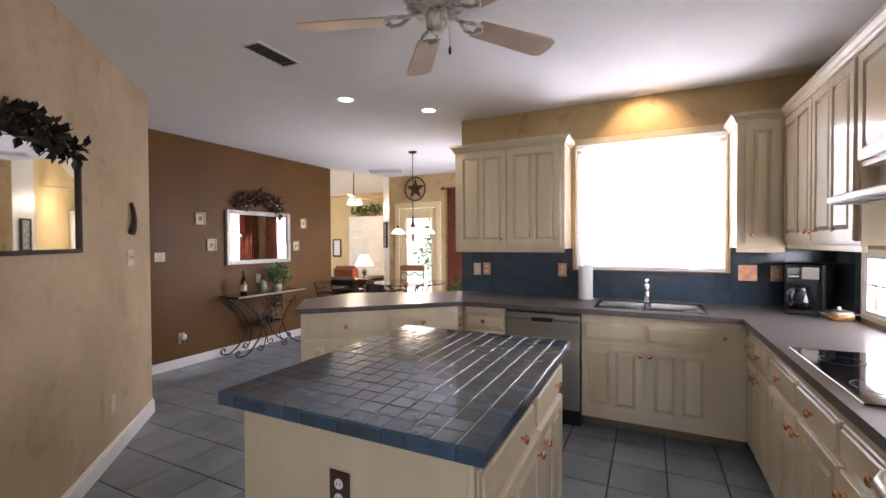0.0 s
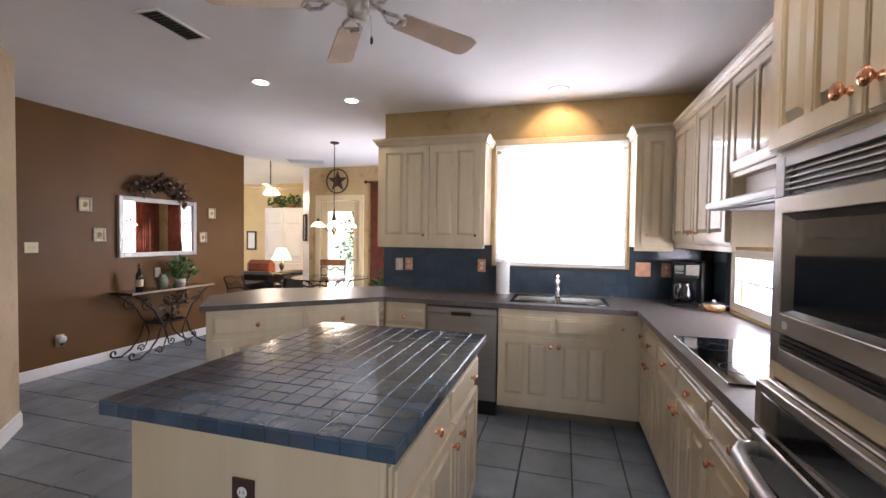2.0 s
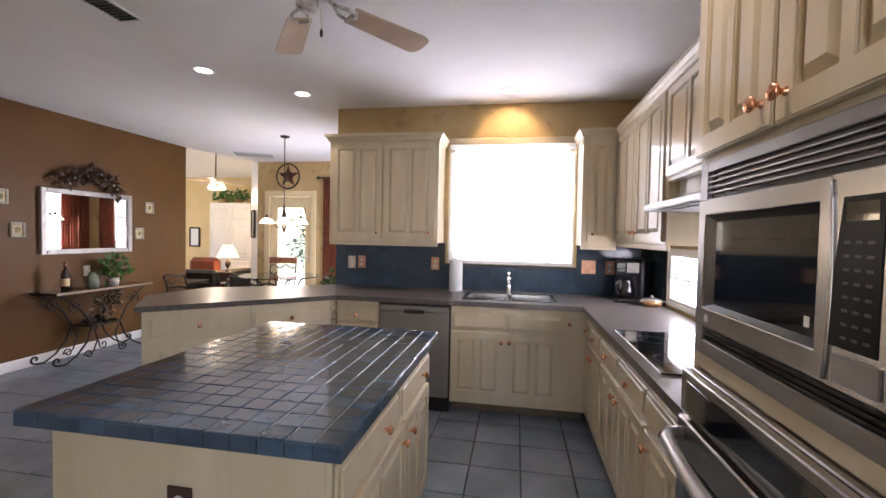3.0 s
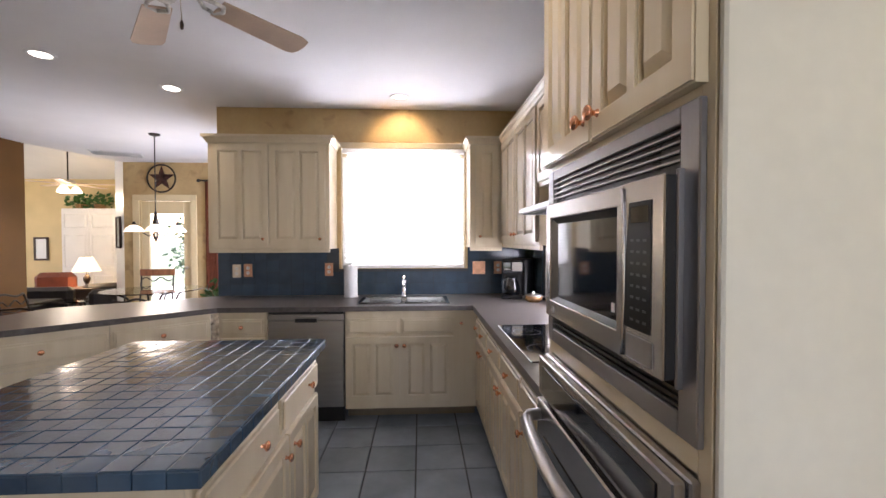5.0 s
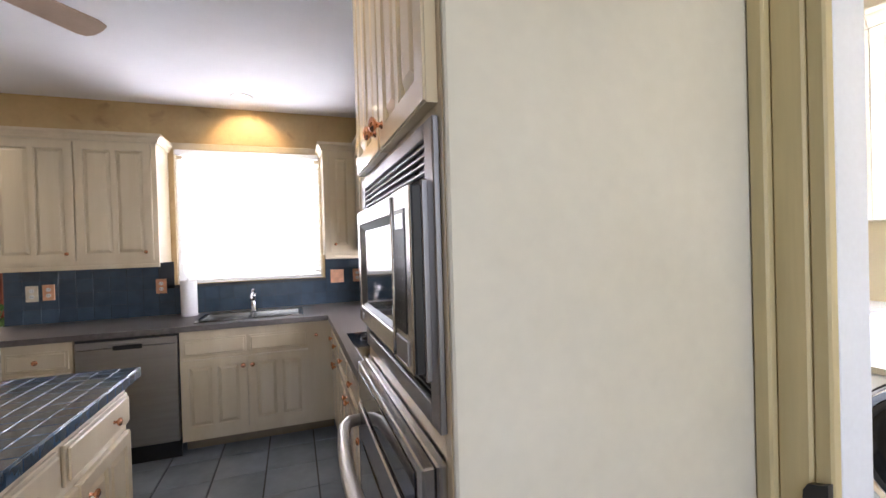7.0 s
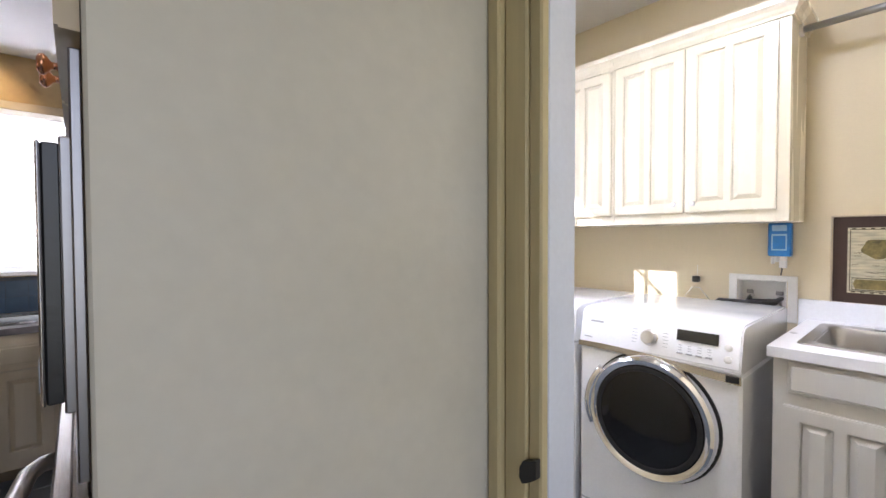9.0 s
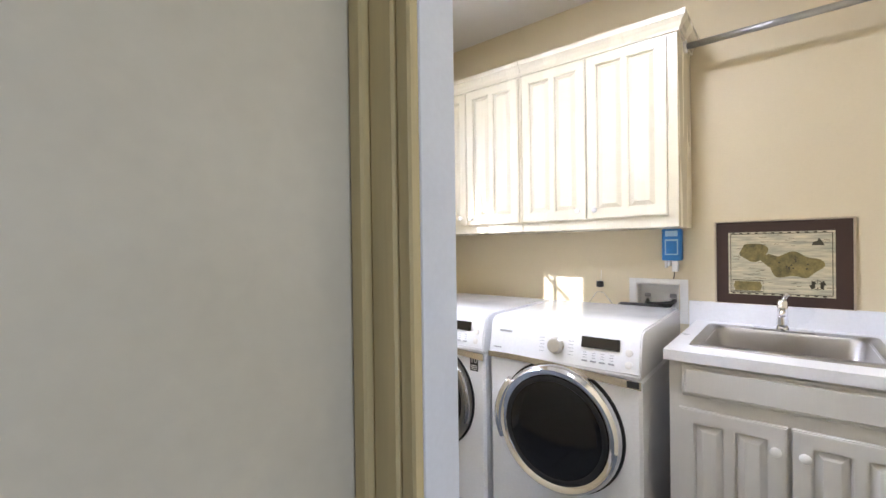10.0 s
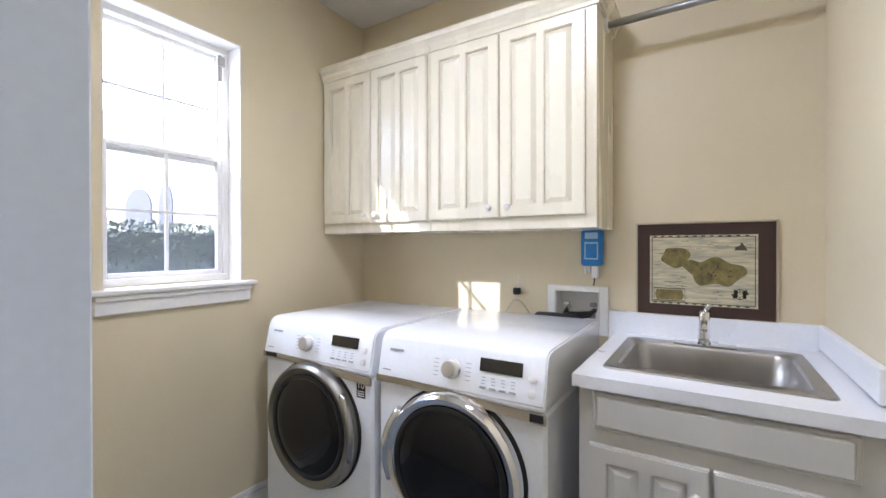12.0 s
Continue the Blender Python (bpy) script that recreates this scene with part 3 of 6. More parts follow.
latch = thing("window_latch_bracket", "small white blind bracket at the top of the laundry window", "bracket", facing(3.12, 3.028, 2.30, 0))
part("bracket", boxes((-0.012, 0.012, -0.02, 0.0, -0.07, 0.06), (-0.02, 0.02, -0.03, -0.02, 0.0, 0.05), bev=0.003), VENTM, latch)

# patio door in the dining room
pd = tagged(thing("door_2", "cream patio door with a tall glass pane", "door", facing(-3.42, NDY, 0, 0)), kind="structure")
part("door_casing", boxes((-0.1, -0.001, -0.02, -0.0005, 0, 2.04), (0.761, 0.86, -0.02, -0.0005, 0, 2.04), (-0.1, 0.86, -0.02, -0.0005, 2.0405, 2.13), bev=0.004), CREAMY, pd, "cream painted casing")
leafd = part("door_leaf", boxes((0.002, 0.12, 0.03, 0.075, 0.01, 2.03), (0.64, 0.758, 0.03, 0.075, 0.01, 2.03), (0.12, 0.64, 0.03, 0.075, 0.01, 0.30), (0.12, 0.64, 0.03, 0.075, 1.84, 2.03), bev=0.003), CREAMY, pd, "cream painted door leaf")
pg = part("pane", boxes((0.118, 0.642, 0.05, 0.056, 0.298, 1.842)), PANE, leafd, "clear glass pane")
pg.visible_shadow = False
part("door_knob", lathe(bmesh.new(), [(0, 0.07), (0.02, 0.07), (0.03, 0.05), (0.02, 0.03), (0.012, 0.02), (0.012, 0)], 14, pose(0.70, 0.03, 1.0, 90)), SILVER, leafd, "brass knob", smooth=True)


# ---- cabinets ----
def door_mesh(w, h, panels=2, t=0.02, stile=0.052):
    """A frame-and-recess door in one mesh, front face towards -y, its back at y = 0."""
    bm = bmesh.new()
    step = (w - 2 * stile + 0.035) / panels
    xs = [0]
    for k in range(panels):
        xs += [stile + k * step, stile + (k + 1) * step - 0.035]
    xs.append(w)
    zs = [0, stile, h - stile, h]
    made = {}

    def vert(i, k, y):
        key = (i, k, y)
        if key not in made:
            made[key] = bm.verts.new((xs[i], y, zs[k]))
        return made[key]

    nx = len(xs) - 1
    low = {(i, 1) for i in range(1, nx, 2)}
    deep = lambda i, k: 0.0 if not (0 <= i < nx and 0 <= k < 3) else (-t * 0.34 if (i, k) in low else -t)
    for i in range(nx):
        for k in range(3):
            y = deep(i, k)
            bm.faces.new((vert(i, k, y), vert(i + 1, k, y), vert(i + 1, k + 1, y), vert(i, k + 1, y)))
            bm.faces.new((vert(i, k, 0.0), vert(i, k + 1, 0.0), vert(i + 1, k + 1, 0.0), vert(i + 1, k, 0.0)))
    for i in range(nx + 1):
        for k in range(3):
            a, b = deep(i - 1, k), deep(i, k)
            if a != b:
                bm.faces.new((vert(i, k, a), vert(i, k + 1, a), vert(i, k + 1, b), vert(i, k, b)))
    for i in range(nx):
        for k in range(4):
            a, b = deep(i, k - 1), deep(i, k)
            if a != b:
                bm.faces.new((vert(i, k, a), vert(i, k, b), vert(i + 1, k, b), vert(i + 1, k, a)))
    bmesh.ops.recalc_face_normals(bm, faces=bm.faces)
    rim = [e for e in bm.edges if all(abs(v.co.y + t) < 1e-6 for v in e.verts) and e.calc_face_angle(0) > 1]
    bmesh.ops.bevel(bm, geom=rim, offset=0.004, segments=2, affect="EDGES")
    return bm


def panel_mesh(w, h, x0, x1, t=0.02, stile=0.052):
    bm = bmesh.new()
    g, s = 0.004, 0.021
    a, b = (x0 + g, stile + g), (x1 - g, h - stile - g)
    y0, y1 = -t * 0.345, -t * 0.97
    lo = [bm.verts.new(p) for p in ((a[0], y0, a[1]), (b[0], y0, a[1]), (b[0], y0, b[1]), (a[0], y0, b[1]))]
    hi = [bm.verts.new(p) for p in ((a[0] + s, y1, a[1] + s), (b[0] - s, y1, a[1] + s), (b[0] - s, y1, b[1] - s), (a[0] + s, y1, b[1] - s))]
    bm.faces.new(hi)
    bm.faces.new(lo[::-1])
    for i in range(4):
        bm.faces.new((lo[i], lo[(i + 1) % 4], hi[(i + 1) % 4], hi[i]))
    return bm


def add_door(parent, m, w, h, panels, material, t=0.02, stile=0.052):
    """A framed door with its raised panels as pieces of their own."""
    ob = part("door", door_mesh(w, h, panels, t, stile), material, parent)
    ob.matrix_basis = m
    step = (w - 2 * stile + 0.035) / panels
    for k in range(panels):
        x0 = stile + k * step
        part("raised_panel", panel_mesh(w, h, x0, x0 + step - 0.035, t, stile), material, ob)
    return ob


def drawer_mesh(w, h, t=0.02):
    bm = bmesh.new()
    box(bm, 0, w, -t * 0.6, 0, 0, h, 0.003)
    box(bm, 0.011, w - 0.011, -t * 1.1, -t * 0.6, 0.011, h - 0.011, 0.006)
    return bm


KNOB = [(0.0, 0.030), (0.010, 0.0295), (0.0155, 0.026), (0.0165, 0.021), (0.012, 0.016), (0.006, 0.012), (0.0055, 0.006), (0.009, 0.002), (0.009, 0)]


def knob(parent, x, y, z, material, size=1.0):
    bm = lathe(bmesh.new(), [(r * size, h * size) for r, h in KNOB], 14)
    ob = part("knob", bm, material, parent, "", True)
    ob.matrix_basis = pose(x, y, z, 90)
    return ob


def cabinet(name, label, m, w, d, z0, z1, doors=(), drawers=(), material=CAB, knobs=COPPER, toe=True, crown=0.0, rail=0.0, group="", ends=(True, True), panels=2, ksize=1.0, hollow=False):
    cab = thing(name, label, "cabinet", m, group)
    b0 = z0 + (0.10 if toe else 0)
    if hollow:
        part("front_frame", boxes((0.0005, w - 0.0005, 0, 0.019, b0, z1)), material, cab)
        for x in (0.0005, w - 0.0195):
            part("side_panel", boxes((x, x + 0.019, 0.019, d, b0, z1)), material, cab)
        part("back_panel", boxes((0.0195, w - 0.0195, d - 0.015, d, b0, z1)), material, cab)
        part("bottom_panel", boxes((0.0195, w - 0.0195, 0.019, d - 0.015, b0, b0 + 0.019)), material, cab)
    else:
        part("body", boxes((0.0005, w - 0.0005, 0, d, b0, z1), bev=0.002), material, cab)
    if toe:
        part("toe_kick", boxes((0.002, w - 0.002, 0.115, d, z0, b0)), TOE, cab, "recessed tan plinth with shade put into its colour")
    for x0, x1, a, b, kx, kz in doors:
        ob = add_door(cab, pose(x0, -0.001, a), x1 - x0, b - a, 1 if x1 - x0 < 0.25 else panels, material)
        if kx is not None:
            knob(ob, kx - x0, -0.019, kz - a, knobs, ksize)
    for x0, x1, a, b, kx in drawers:
        ob = part("drawer_front", drawer_mesh(x1 - x0, b - a), material, cab)
        ob.matrix_basis = pose(x0, -0.001, a)
        if kx is not None:
            knob(ob, kx - x0, -0.019, (b - a) / 2, knobs, ksize)
    if crown:
        bm = bmesh.new()
        prof = [(0.0, 0.0), (0.010, 0.0), (0.011, crown * 0.15), (0.018, crown * 0.28), (0.022, crown * 0.45), (0.034, crown * 0.62), (0.040, crown * 0.68), (0.040, crown), (0.0, crown)]
        l, r = ends
        ring = []
        for o, h in prof:
            x0, x1 = (-o if l else 0.0005), (w + o if r else w - 0.0005)
            ring.append([bm.verts.new(p) for p in ((x0, d, z1 - 0.03 + h), (x0, -o, z1 - 0.03 + h), (x1, -o, z1 - 0.03 + h), (x1, d, z1 - 0.03 + h))])
        for a, b in zip(ring, ring[1:] + ring[:1]):
            for k in range(3):
                bm.faces.new((a[k], a[k + 1], b[k + 1], b[k]))
        part("crown_moulding", bm, material, cab)
    if rail:
        part("light_rail", boxes((0.001, w - 0.001, 0.004, 0.024, z0 - rail, z0), bev=0.003), material, cab)
    return cab


BASE = 0.872
FY, FX = 4.27, 1.36
G = "kitchen base cabinets"
cabinet("sink_cabinet", "antique cream sink base cabinet with raised-panel doors", facing(0.325, FY, 0, 0), 1.03, 0.62, 0, BASE,
        [(0.005, 0.425, 0.155, 0.665, 0.40, 0.60), (0.435, 0.845, 0.155, 0.665, 0.46, 0.60)], [(0.02, 0.42, 0.69, 0.81, None), (0.44, 0.845, 0.69, 0.81, None)], group=G, hollow=True)
knob(bpy.data.objects["sink_cabinet"], 0.905, -0.002, 0.765, COPPER, 0.8)
cabinet("drawer_cabinet", "narrow antique cream cabinet beside the dishwasher", facing(-0.63, FY, 0, 0), 0.36, 0.62, 0, BASE, [(0.015, 0.345, 0.14, 0.67, 0.3, 0.6)], [(0.02, 0.34, 0.695, 0.815, 0.18)], group=G)
cabinet("corner_base_cabinet", "antique cream base cabinet run beside the sink corner", facing(FX, 4.268, 0, -90), 0.60, 0.585, 0, BASE,
        [(0.06, 0.325, 0.14, 0.665, 0.29, 0.60), (0.335, 0.59, 0.14, 0.665, 0.37, 0.60)], [(0.06, 0.26, 0.695, 0.815, 0.16), (0.275, 0.59, 0.695, 0.815, 0.43)], group=G)
cabinet("cooktop_cabinet", "antique cream base cabinet under the cooktop", facing(FX, 3.667, 0, -90), 0.90, 0.585, 0, BASE,
        [(0.01, 0.445, 0.14, 0.665, 0.41, 0.60), (0.455, 0.89, 0.14, 0.665, 0.49, 0.60)], [(0.01, 0.44, 0.695, 0.815, 0.225), (0.46, 0.89, 0.695, 0.815, 0.675)], group=G)
cabinet("end_base_cabinet", "antique cream base cabinet beside the ovens", facing(FX, 2.766, 0, -90), 0.555, 0.585, 0, BASE,
        [(0.01, 0.545, 0.14, 0.665, 0.06, 0.60)], [(0.01, 0.545, 0.695, 0.815, 0.28)], group=G)
PA = 42.6
pm = facing(-1.585, 3.355, 0, PA)
cabinet("peninsula_cabinet", "antique cream peninsula cabinet with a drawer over doors", pm, 0.655, 0.5, 0, BASE,
        [(0.04, 0.34, 0.14, 0.665, 0.30, 0.6), (0.35, 0.645, 0.14, 0.665, 0.39, 0.6)], [(0.04, 0.645, 0.695, 0.825, 0.33)], group="peninsula cabinets")
cabinet("peninsula_cabinet", "antique cream peninsula cabinet with a drawer over doors", pm @ pose(0.656, 0, 0), 0.60, 0.5, 0, BASE,
        [(0.015, 0.295, 0.14, 0.665, 0.26, 0.6), (0.305, 0.58, 0.14, 0.665, 0.34, 0.6)], [(0.015, 0.58, 0.695, 0.825, 0.29)], group="peninsula cabinets")

U = "kitchen wall cabinets"
cabinet("wall_cabinet", "antique cream wall cabinet with two raised-panel doors", facing(-0.855, 4.59, 0, 0), 1.0, 0.328, 1.345, 2.265,
        [(0.035, 0.497, 1.375, 2.22, 0.455, 1.43), (0.507, 0.967, 1.375, 2.22, 0.925, 1.43)], toe=False, crown=0.065, rail=0.03, group=U, ksize=0.75)
cabinet("narrow_wall_cabinet", "narrow antique cream corner wall cabinet", facing(1.34, 4.59, 0, 0), 0.28, 0.328, 1.355, 2.27,
        [(0.045, 0.245, 1.385, 2.225, 0.085, 1.45)], toe=False, crown=0.065, rail=0.03, group=U, ends=(True, False), ksize=0.7)
cabinet("corner_wall_cabinet", "antique cream wall cabinet with two glossy doors", facing(1.621, 4.589, 0, -90), 1.139, 0.328, 1.385, 2.27,
        [(0.03, 0.565, 1.405, 2.225, 0.525, 1.46), (0.575, 1.12, 1.405, 2.225, 0.62, 1.46)], toe=False, crown=0.065, rail=0.03, group=U, ends=(False, False), ksize=0.9)
cabinet("hood_cabinet", "antique cream wall cabinet above the range hood", facing(1.621, 3.449, 0, -90), 1.235, 0.328, 1.73, 2.27,
        [(0.015, 0.60, 1.755, 2.225, 0.56, 1.81), (0.61, 1.22, 1.755, 2.225, 0.65, 1.81)], toe=False, crown=0.065, group=U, ends=(False, False))

hood = thing("range_hood", "white slim under-cabinet range hood", "range hood", facing(1.50, 3.42, 0, -90))
bm = bmesh.new()
prof = [(0.0, 1.57), (0.0, 1.60), (0.17, 1.65), (0.17, 1.7295), (0.448, 1.7295), (0.448, 1.57)]
a = [bm.verts.new((0, y, z)) for y, z in prof]
b = [bm.verts.new((0.76, y, z)) for y, z in prof]
bm.faces.new(a)
bm.faces.new(b[::-1])
for i in range(6):
    bm.faces.new((a[i], a[(i + 1) % 6], b[(i + 1) % 6], b[i]))
part("hood_body", bm, TRIM, hood)
part("grease_filter", boxes((0.08, 0.68, 0.06, 0.42, 1.560, 1.5652), bev=0.002), TRIMST, hood, "grey metal filter")
part("underside_tray", boxes((0.012, 0.748, 0.012, 0.44, 1.5655, 1.5697)), BLACK, hood, "black underside")
part("lip", boxes((0, 0.76, -0.006, -0.0005, 1.572, 1.598), bev=0.002), WHITE, hood)

# tall oven cabinet: stiles, ovens and upper doors
tall = thing("oven_cabinet", "tall antique cream cabinet holding microwave and wall oven", "cabinet", facing(1.302, 2.212, 0, -90))
part("body", boxes((0, 0.718, 0.03, 0.64, 0.1, 2.45), bev=0.002), CAB, tall)
part("face_frame", boxes((0, 0.028, 0, 0.0295, 0.1, 2.45), (0.69, 0.718, 0, 0.0295, 0.1, 2.45), (0.0285, 0.6895, 0, 0.0295, 1.585, 2.45), (0.0285, 0.6895, 0, 0.0295, 1.085, 1.14), (0.0285, 0.6895, 0, 0.0295, 0.1, 0.42), bev=0.001), CAB, tall)
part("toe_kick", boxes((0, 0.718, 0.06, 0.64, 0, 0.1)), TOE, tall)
for x0, x1, kx in ((0.012, 0.353, 0.32), (0.363, 0.704, 0.395)):
    ob = add_door(tall, pose(x0, -0.001, 1.63), x1 - x0, 0.75, 2, CAB, 0.022)
    knob(ob, kx - x0, -0.021, 0.05, COPPER, 1.0)

mw = thing("microwave_oven", "built-in stainless microwave with a dark window and keypad", "microwave", facing(1.302, 2.212, 0, -90))
part("trim_frame", boxes((0.03, 0.072, -0.012, -0.0005, 1.128, 1.612), (0.66, 0.704, -0.012, -0.0005, 1.128, 1.612), (0.072, 0.66, -0.012, -0.0005, 1.585, 1.612), (0.072, 0.66, -0.012, -0.0005, 1.128, 1.165), bev=0.002), TRIMST, mw, "dark stainless trim frame")
part("vent_backing", boxes((0.072, 0.66, -0.002, -0.0006, 1.165, 1.585)), BLACK, mw, "black backing")
for k in range(4):
    part("vent_slat", boxes((0.074, 0.658, -0.011, -0.003, 1.532 + k * 0.0135, 1.5355 + k * 0.0135)), TRIMST, mw)
    part("vent_slat", boxes((0.074, 0.658, -0.011, -0.003, 1.17 + k * 0.0115, 1.174 + k * 0.0115)), BLACK, mw)
part("casing_body", boxes((0.12, 0.662, -0.020, -0.0025, 1.216, 1.512), bev=0.003), BLACK, mw, "black steel casing")
part("casing_edge", boxes((0.6655, 0.672, -0.022, -0.0025, 1.2, 1.52), bev=0.002), TRIMST, mw, "dark steel casing edge")
d = part("microwave_door", holed((0.138, 0.5715, 1.212, 1.513), (0.176, 0.545, 1.257, 1.474), -0.056, -0.037, 0.003), STEEL, mw, "stainless door frame")
bm = bmesh.new()
va = [bm.verts.new(q) for q in ((0.176, -0.0545, 1.257), (0.545, -0.0545, 1.257), (0.545, -0.0545, 1.474), (0.176, -0.0545, 1.474))]
vb = [bm.verts.new(q) for q in ((0.215, -0.047, 1.270), (0.538, -0.047, 1.270), (0.538, -0.047, 1.458), (0.215, -0.047, 1.458))]
for i in range(4):
    bm.faces.new((va[i], va[(i + 1) % 4], vb[(i + 1) % 4], vb[i]))
part("bezel", bm, BLACK, d, "sloping black bezel")
part("door_glass", boxes((0.213, 0.540, -0.0475, -0.0378, 1.268, 1.460)), BGLASS, d, "dark glass window")
part("badge", lathe(bmesh.new(), [(0.009, 0.0), (0.009, 0.002), (0, 0.002)], 12, pose(0.20, -0.0562, 1.234, 90)), VENTM, d)
part("sticker", boxes((0.512, 0.524, -0.0485, -0.0477, 1.283, 1.30)), WPLAS, d, "small white paper sticker")
part("panel_housing", boxes((0.5735, 0.690, -0.0535, -0.037, 1.213, 1.512), bev=0.002), BLACK, mw, "black control housing")
cp = part("control_panel", boxes((0.5735, 0.692, -0.058, -0.054, 1.212, 1.513), bev=0.0018), STEEL, mw, "stainless control panel")
bm = bmesh.new()
prism(bm, [(0.581, 1.272), (0.660, 1.272), (0.662, 1.478), (0.597, 1.478), (0.588, 1.40), (0.583, 1.33)], 0, 0.0012)
kp = part("keypad", bm, KEYPAD, cp, "black glass keypad")
kp.matrix_basis = pose(0, -0.0582, 0, 90)
for i in range(3):
    for j in range(8):
        part("key", boxes((0.602 + i * 0.019, 0.612 + i * 0.019, -0.0600, -0.0595, 1.285 + j * 0.0185, 1.289 + j * 0.0185)), KEYM, cp)
part("display", boxes((0.603, 0.655, -0.0600, -0.0595, 1.445, 1.470)), BGLASS, cp)
part("open_button", boxes((0.590, 0.668, -0.0605, -0.0585, 1.222, 1.262), bev=0.002), TRIMST, cp, "dark steel release button")
part("door_handle", tube(bmesh.new(), [(0.5735 + 0.008 * math.sin(math.pi * k / 10), -0.0595, 1.22 + 0.285 * k / 10) for k in range(11)], 0.003, 8), STEEL, mw, "polished curved handle strip", True)

front = Matrix.Translation((-0.0448, 0.016, 0)) @ Matrix.Diagonal((1.0356, 1, 1, 1))
for ob in mw.children:
    if ob.name.split(".")[0] in ("microwave_door", "panel_housing", "control_panel", "door_handle"):
        ob.matrix_basis = front @ ob.matrix_basis

ov = thing("wall_oven", "stainless built-in wall oven with black glass and curved handle", "oven", facing(1.302, 2.212, 0, -90))
part("oven_frame", boxes((0.024, 0.7, -0.018, -0.0005, 0.43, 1.082), bev=0.003), STEEL, ov)
od = part("oven_door", boxes((0.028, 0.696, -0.045, -0.0185, 0.46, 0.955), bev=0.004), STEEL, ov, "stainless oven door")
part("door_glass", boxes((0.09, 0.635, -0.048, -0.0455, 0.52, 0.865), bev=0.001), BGLASS, od, "black glass window")
part("control_strip", boxes((0.03, 0.694, -0.04, -0.0185, 0.968, 1.078), bev=0.003), STEEL, ov, "stainless control strip")
part("control_glass", boxes((0.07, 0.655, -0.0425, -0.0405, 0.982, 1.055), bev=0.001), BGLASS, ov, "black glass control display")
pts = [(0.06, -0.045, 0.915), (0.065, -0.075, 0.915), (0.10, -0.095, 0.913)] + [(0.10 + 0.524 * k / 10, -0.095 - 0.018 * math.sin(math.pi * k / 10), 0.913) for k in range(1, 10)] + [(0.624, -0.095, 0.913), (0.659, -0.075, 0.915), (0.664, -0.045, 0.915)]
part("oven_handle", tube(bmesh.new(), pts, 0.017, 12), STEELH, od, "curved polished handle", True)

# worktops
CT0, CT1 = 0.872, 0.91
SX0, SX1, SY0, SY1 = 0.43, 1.12, 4.345, 4.735
wk = thing("kitchen_worktop", "dark grey-brown laminate worktop with angled peninsula", "worktop")
part("peninsula_slab", prism(bmesh.new(), [(-0.62, 4.22), (-0.62, 4.908), (-0.93, 4.908), (-1.88, 4.31), (-1.955, 3.77), (-1.60, 3.315)], CT0, CT1), COUNTER, wk)
bm = bmesh.new()
prism(bm, [(-0.62, 4.22), (SX0, 4.22), (SX0, 4.908), (-0.62, 4.908)], CT0, CT1)
prism(bm, [(SX0, 4.22), (SX1, 4.22), (SX1, SY0), (SX0, SY0)], CT0, CT1)
prism(bm, [(SX0, SY1), (SX1, SY1), (SX1, 4.908), (SX0, 4.908)], CT0, CT1)
prism(bm, [(SX1, 4.22), (1.32, 4.22), (1.32, 4.908), (SX1, 4.908)], CT0, CT1)
bmesh.ops.remove_doubles(bm, verts=bm.verts, dist=0.0005)
part("sink_slab", bm, COUNTER, wk)
part("cooktop_slab", prism(bmesh.new(), [(1.32, 2.214), (1.948, 2.214), (1.948, 4.908), (1.32, 4.908)], CT0, CT1), COUNTER, wk)

# sink
snk = thing("kitchen_sink", "double-bowl stainless drop-in sink", "sink", facing(0, 0, 0.91, 0))
bm = bmesh.new()
X = [0.405, 0.432, 0.755, 0.785, 1.118, 1.145]
Y = [4.325, 4.347, 4.70, 4.76]
for i in range(5):
    for j in range(3):
        if j == 1 and i in (1, 3):
            continue
        box(bm, X[i], X[i + 1], Y[j], Y[j + 1], 0.0005, 0.006)
part("rim", bm, KSTEEL, snk)
for x0, x1 in ((0.433, 0.754), (0.786, 1.117)):
    bm = bmesh.new()
    t = [bm.verts.new(p) for p in ((x0, 4.348, 0.005), (x1, 4.348, 0.005), (x1, 4.699, 0.005), (x0, 4.699, 0.005))]
    u = [bm.verts.new(p) for p in ((x0 + 0.02, 4.368, -0.17), (x1 - 0.02, 4.368, -0.17), (x1 - 0.02, 4.679, -0.17), (x0 + 0.02, 4.679, -0.17))]
    for i in range(4):
        bm.faces.new((t[i], t[(i + 1) % 4], u[(i + 1) % 4], u[i]))
    bm.faces.new(u)
    part("bowl", bm, KSTEEL, snk)
    part("bowl_lip", tube(bmesh.new(), [(x0 + 0.004, 4.352, 0.008), (x1 - 0.004, 4.352, 0.008), (x1 - 0.004, 4.695, 0.008), (x0 + 0.004, 4.695, 0.008)], 0.005, 8, True), KSTEEL, snk, "rounded steel lip", True)
fc = thing("kitchen_faucet", "chrome single-lever kitchen faucet", "faucet", facing(0.765, 4.72, 0.916, 0))
part("base", lathe(bmesh.new(), [(0.0, 0.0), (0.03, 0.0), (0.028, 0.012), (0.02, 0.02), (0.018, 0.11), (0.022, 0.125), (0.022, 0.145), (0.0, 0.15)], 16), CHROME, fc, "", True)
part("spout", tube(bmesh.new(), [(0, 0, 0.09), (0, -0.05, 0.14), (0, -0.11, 0.155), (0, -0.16, 0.14), (0, -0.175, 0.11)], 0.011, 10), CHROME, fc, "", True)
part("lever", boxes((-0.012, 0.012, -0.02, 0.02, 0.15, 0.185), bev=0.006), CHROME, fc)

